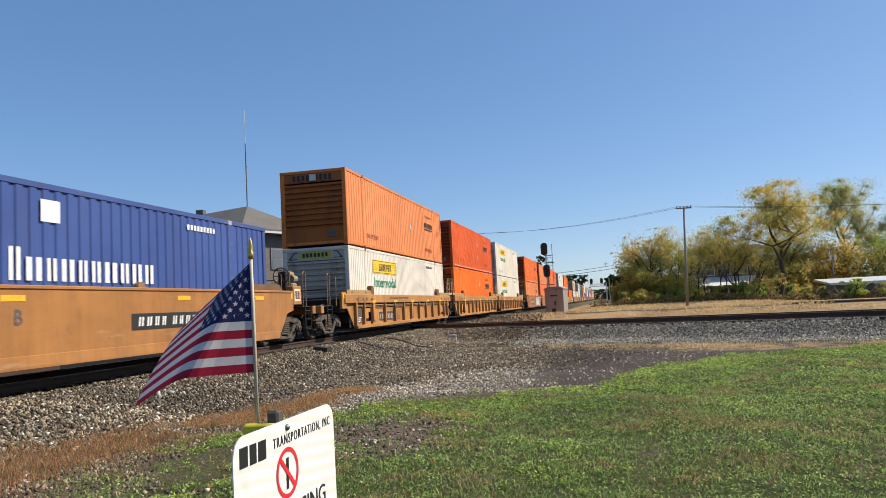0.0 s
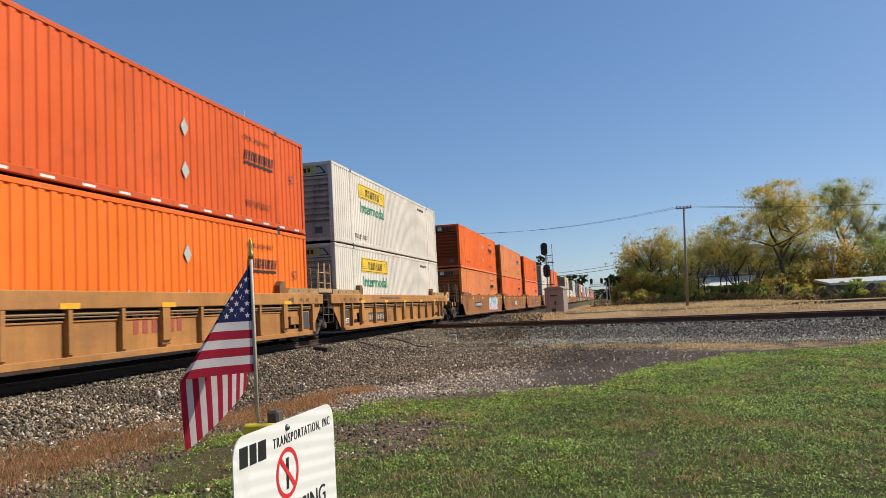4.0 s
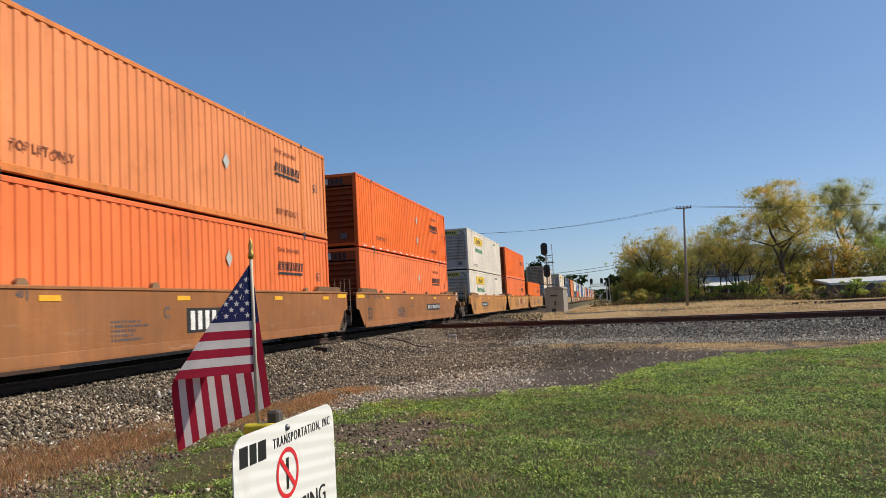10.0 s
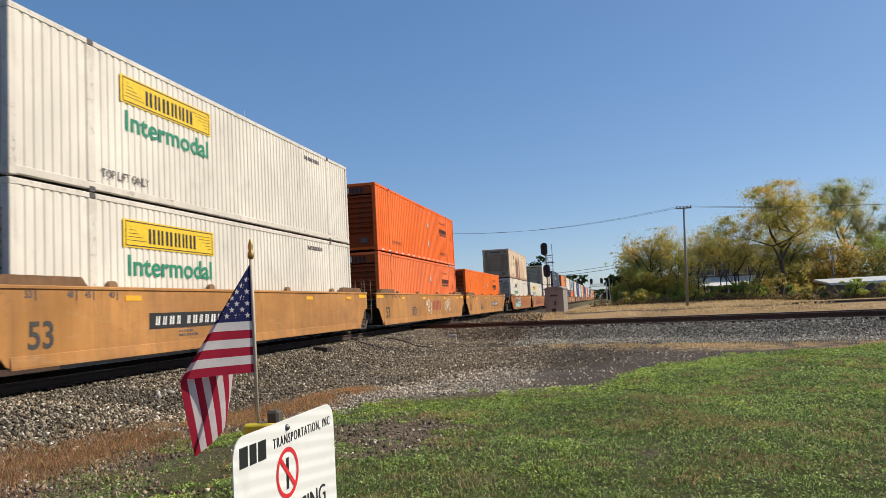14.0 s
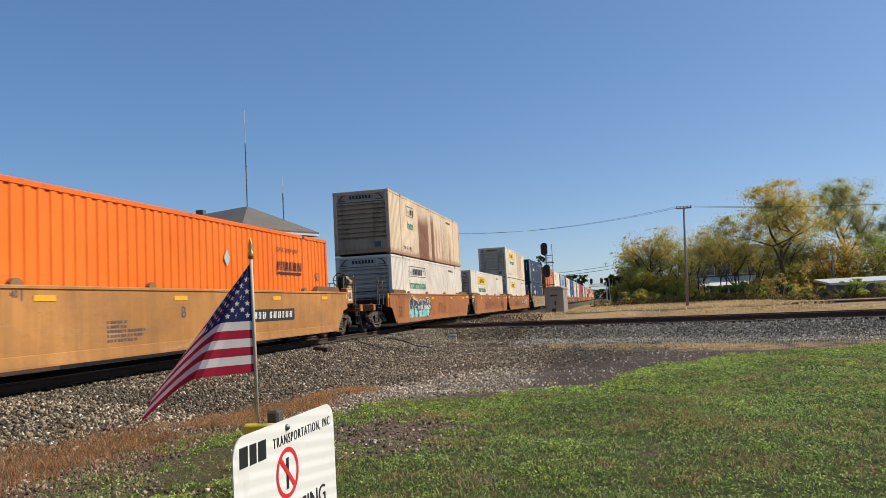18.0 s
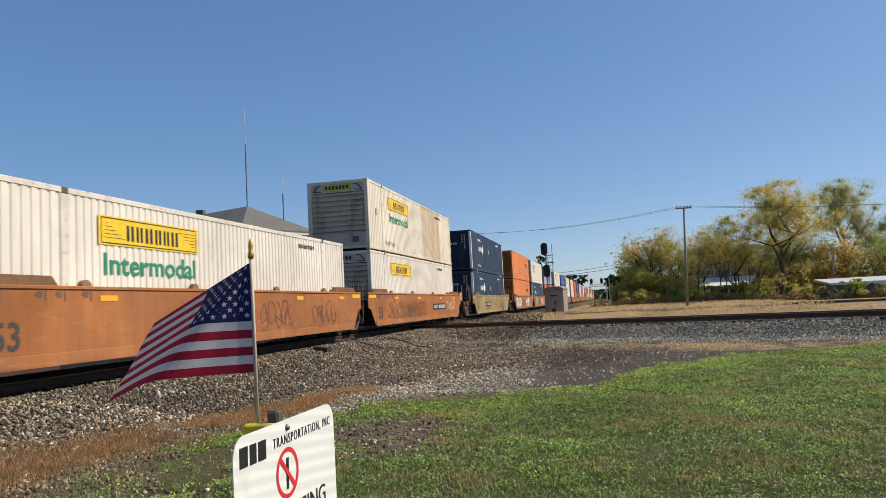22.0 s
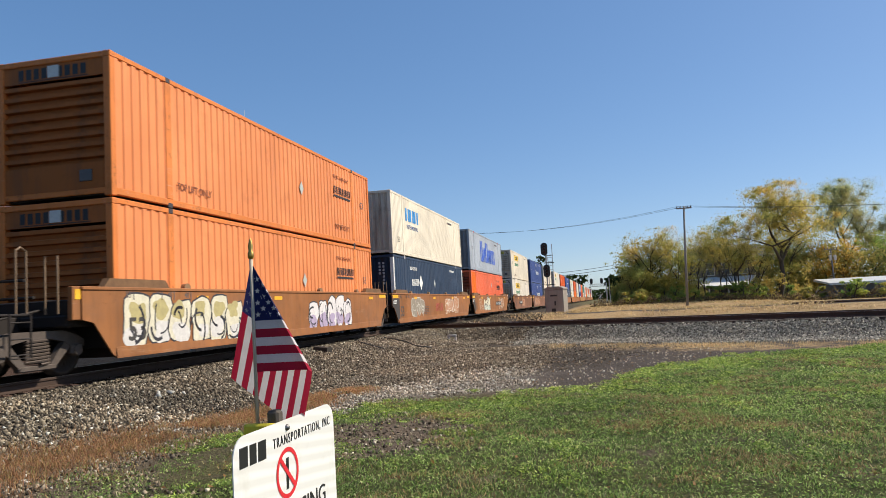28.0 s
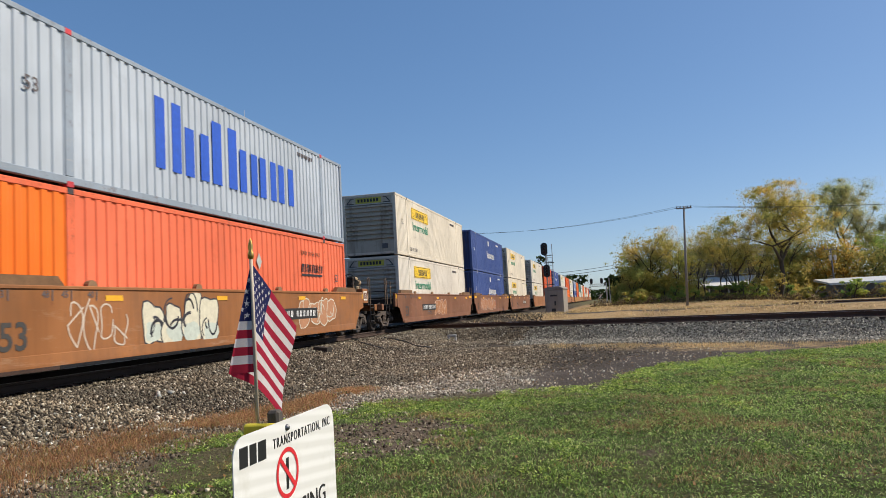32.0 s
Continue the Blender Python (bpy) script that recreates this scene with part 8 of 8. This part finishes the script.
    keep = (in_lawn(cx, cy) > 0.05) & (m + np.clip((cx + 4.2) * 0.4, -1, 0.25) > 0.0) & (np.abs(cx) < 0.75 * cy + 2)
    cx, cy = cx[keep], cy[keep]
    n = 13
    x, y = np.repeat(cx, n) + g.normal(0, 0.035, len(cx) * n), np.repeat(cy, n) + g.normal(0, 0.035, len(cx) * n)
    blades("grass_tufts", x, y, 0.055, 0.0032 + 0.00022 * y, 1.3, green, 17, "denser tufts of lawn grass", "grass")
    cx, cy = spread(10000, -5.4, 12.0, 4.2, 22.5, 1.1)
    m = patchy(cx, cy, 0.7, 18) + 0.5 * patchy(cx, cy, 2.5, 19)
    o = in_lawn(cx, cy)
    keep = (o > -0.3) & (m + 0.75 * np.exp(-((o - 0.9) / 1.0) ** 2) > np.where(cy < 10.5, 0.46, 0.30)) & (np.abs(cx) < 0.75 * cy + 2)
    cx, cy = cx[keep], cy[keep]
    n = 40
    x, y = np.repeat(cx, n) + g.normal(0, 0.055, len(cx) * n), np.repeat(cy, n) + g.normal(0, 0.055, len(cx) * n)
    flat_leaves("lawn_weeds", x, y, 0.010 + 0.0008 * y, 0.05, [(0.0, (0.05, 0.10, 0.018)), (0.45, (0.25, 0.38, 0.06)), (0.8, (0.50, 0.62, 0.14)), (1.0, (0.70, 0.76, 0.32))], 10, "broad-leaved green weeds in the lawn")
    # small low leaves all through the sward
    x, y = spread(330000, -5.6, 12.5, 4.2, 22.5, 1.3)
    m = patchy(x, y, 1.4, 61) + 0.5 * patchy(x, y, 5.0, 62) + 0.9 * patchy(x, y, 0.35, 64) - 0.14 * np.clip((11 - y) / 5, 0, 1)
    keep = (in_lawn(x, y) > 0.0) & (m + np.clip((x + 4.4) * 0.3, -1.2, 0.10) > 0.02) & (np.abs(x) < 0.75 * y + 2)
    flat_leaves("lawn_clover", x[keep], y[keep], 0.007 + 0.0010 * y[keep], 0.05, [(0.0, (0.05, 0.09, 0.02)), (0.35, (0.145, 0.25, 0.055)), (0.75, (0.36, 0.53, 0.135)), (0.95, (0.56, 0.70, 0.25)), (1.0, (0.68, 0.66, 0.35))], 63, "small-leaved low plants in the lawn")
    cx, cy = spread(1500, -5.4, 12.0, 4.2, 20, 1.5)
    keep = (in_lawn(cx, cy) > 0.3) & (patchy(cx, cy, 0.7, 41) > 0.10) & (np.abs(cx) < 0.75 * cy + 2)
    cx, cy, n = cx[keep], cy[keep], 90
    x, y = np.repeat(cx, n) + g.normal(0, 0.16, len(cx) * n), np.repeat(cy, n) + g.normal(0, 0.14, len(cx) * n)
    blades("withered_grass", x, y, 0.065, 0.0028 + 0.00035 * y, 1.5, [(0.0, (0.19, 0.12, 0.06)), (0.45, (0.36, 0.25, 0.12)), (0.85, (0.54, 0.44, 0.24)), (1.0, (0.26, 0.30, 0.09))], 19, "withered reddish-tan patches in the lawn", "grass")
    # dead leaves and straw on the lawn
    x, y = spread(1500, -5, 10, 4.2, 20)
    flat_leaves("dead_leaves", x, y, 0.026, 0.05, [(0.0, (0.16, 0.08, 0.03)), (0.6, (0.30, 0.17, 0.07)), (1.0, (0.5, 0.42, 0.32))], 12, "scattered dry brown leaves on the lawn")
    # reddish weeds at the foot of the ballast
    x, y = g.normal(0, 0.42, 34000), 3.5 + 10.5 * g.uniform(0, 1, 34000) ** 1.2
    x = -6.25 + (y - 7) * 0.20 + x * np.clip(1.25 - (y - 4) * 0.07, 0.3, 1.3)
    k = patchy(x, y, 0.9, 12) + 0.4 * patchy(x, y, 3.0, 14) > -0.25
    blades("red_weeds", x[k], y[k], 0.14, 0.0034, 1.2, [(0.0, (0.26, 0.12, 0.07)), (0.4, (0.47, 0.24, 0.13)), (0.75, (0.60, 0.37, 0.20)), (0.92, (0.42, 0.34, 0.14)), (1.0, (0.22, 0.27, 0.07))], 13, "low reddish-brown dry weeds along the ballast", "weeds")
    # dry grass beyond and beside the crossing track
    u, v = g.uniform(-45, 1, 60000), 2.2 + 12.5 * g.uniform(0, 1, 60000)
    x, y = CROSS_O.x + CROSS_U.x * u + CROSS_V.x * v, CROSS_O.y + CROSS_U.y * u + CROSS_V.y * v
    k = (x > TRACK_X + 3.0) & (patchy(x, y, 0.25, 20) > -0.35)
    straw = [(0.0, (0.42, 0.29, 0.15)), (0.5, (0.68, 0.50, 0.28)), (0.85, (0.80, 0.64, 0.41)), (1.0, (0.42, 0.37, 0.16))]
    blades("dry_grass", x[k], y[k], 0.22, 0.022, 1.5, straw, 14, "straw-coloured dry grass beyond the crossing track", "grass")
    u, v = g.uniform(-60, 22, 50000), 16.5 + 38 * g.uniform(0, 1, 50000)
    x, y = CROSS_O.x + CROSS_U.x * u + CROSS_V.x * v, CROSS_O.y + CROSS_U.y * u + CROSS_V.y * v
    k = (x > TRACK_X + 6) & (patchy(x, y, 0.12, 25) > -0.2)
    blades("tall_dry_grass", x[k], y[k], 0.24, 0.026, 1.6, [(0.0, (0.34, 0.24, 0.12)), (0.5, (0.60, 0.44, 0.24)), (0.85, (0.74, 0.57, 0.34)), (1.0, (0.34, 0.31, 0.12))], 15, "taller dry grass and weeds towards the trees", "grass")
    x, y = spread(2200, -9.0, -4.5, 40, 62)
    k = patchy(x, y, 0.3, 33) > 0.05
    blades("crossing_weeds", x[k], y[k], 0.24, 0.02, 1.3, straw, 18, "dry weeds in the stony ground near the cabinet", "weeds")
    u, v = g.uniform(-26, -6, 9000), -7.0 + g.normal(0, 0.55, 9000)
    x, y = CROSS_O.x + CROSS_U.x * u + CROSS_V.x * v, CROSS_O.y + CROSS_U.y * u + CROSS_V.y * v
    k = (patchy(x, y, 0.5, 30) > -0.1) & (x > -2.0)
    blades("verge_weeds", x[k], y[k], 0.12, 0.006, 0.9, straw, 16, "tan dry weeds at the edge of the ballast", "weeds")



# ---------------------------------------------------------------- build
make_ground()
make_track("train_track", Vector((TRACK_X, 0, 0)), Vector((0, 1, 0)), -60, 760, 5, 34, "ballasted main line track with steel rails and wooden sleepers")
make_track("crossing_track", CROSS_O, CROSS_U, -60, 90, -30, -1.5, "rusty track on wooden sleepers crossing the main line", (0.085, 0.046, 0.031))
make_track("siding_track", CROSS_O + CROSS_V * 20.5, CROSS_U, -90, -12.5, -40, -13, "little-used siding track in dry grass", (0.17, 0.10, 0.065))
make_cabinet()
make_signal()
make_oddments()
make_signal_bridge()
utility_pole(7.9, 79.6, 9.77, "tall grey wooden utility pole with one crossarm", 1, 0.135, lean=0.38)
utility_pole(27.7, 101.3, 5.6, "short utility pole with two grey transformers", 1, 0.12, True)
for s in (-0.68, 0.35):
    cable([((8.28 + s, 79.6, 9.8), (-21.52 + s, 92.6, 10.35), 1.0), ((8.28 + s, 79.6, 9.8), (60 + s, 92, 10.6), 1.2)], "overhead_cable", "thin dark overhead cable between utility poles")
for s in (0, 0.7):
    cable([((-20, 178, 7.2 - s), (6, 172, 8.6 - s), 0.5)], "overhead_cable", "thin dark overhead cable over the far track", 0.045)
utility_pole(-20.0, 178, 7.3, "distant utility pole beside the far track", 2, 0.16)
utility_pole(6.0, 172, 8.7, "distant utility pole among the trackside bushes", 2, 0.16)
make_depot()
make_house()
make_far_buildings()
make_trees()
make_train()
make_sign()
make_flag()
make_loose()


# ---------------------------------------------------------------- what moves
def motions():
    times = [float(i) for i in range(33)]
    for ob, q, z in TRAIN:
        walk(ob, [(t, pose(TRACK_X, q - along(t), z)) for t in times])
    # the axles all roll alike: two of them are keyed, the rest share those keys
    first = {}
    for w in WHEELSETS:
        y = round(w.matrix_basis.translation.y, 2)
        if y not in first:
            first[y] = w
            walk(w, [(k / 15, pose(0, y, WHEEL_R, math.degrees((along(k / 15) - along(0)) / WHEEL_R) % 360)) for k in range(481)])
        else:
            src = first[y].animation_data
            w.rotation_mode = "QUATERNION"
            w.animation_data_create()
            w.animation_data.action = src.action
            w.animation_data.action_slot = src.action_slot
    for (ob, al), rows in zip(WEDGES, flag_rows()):
        walk(ob, rows)


motions()
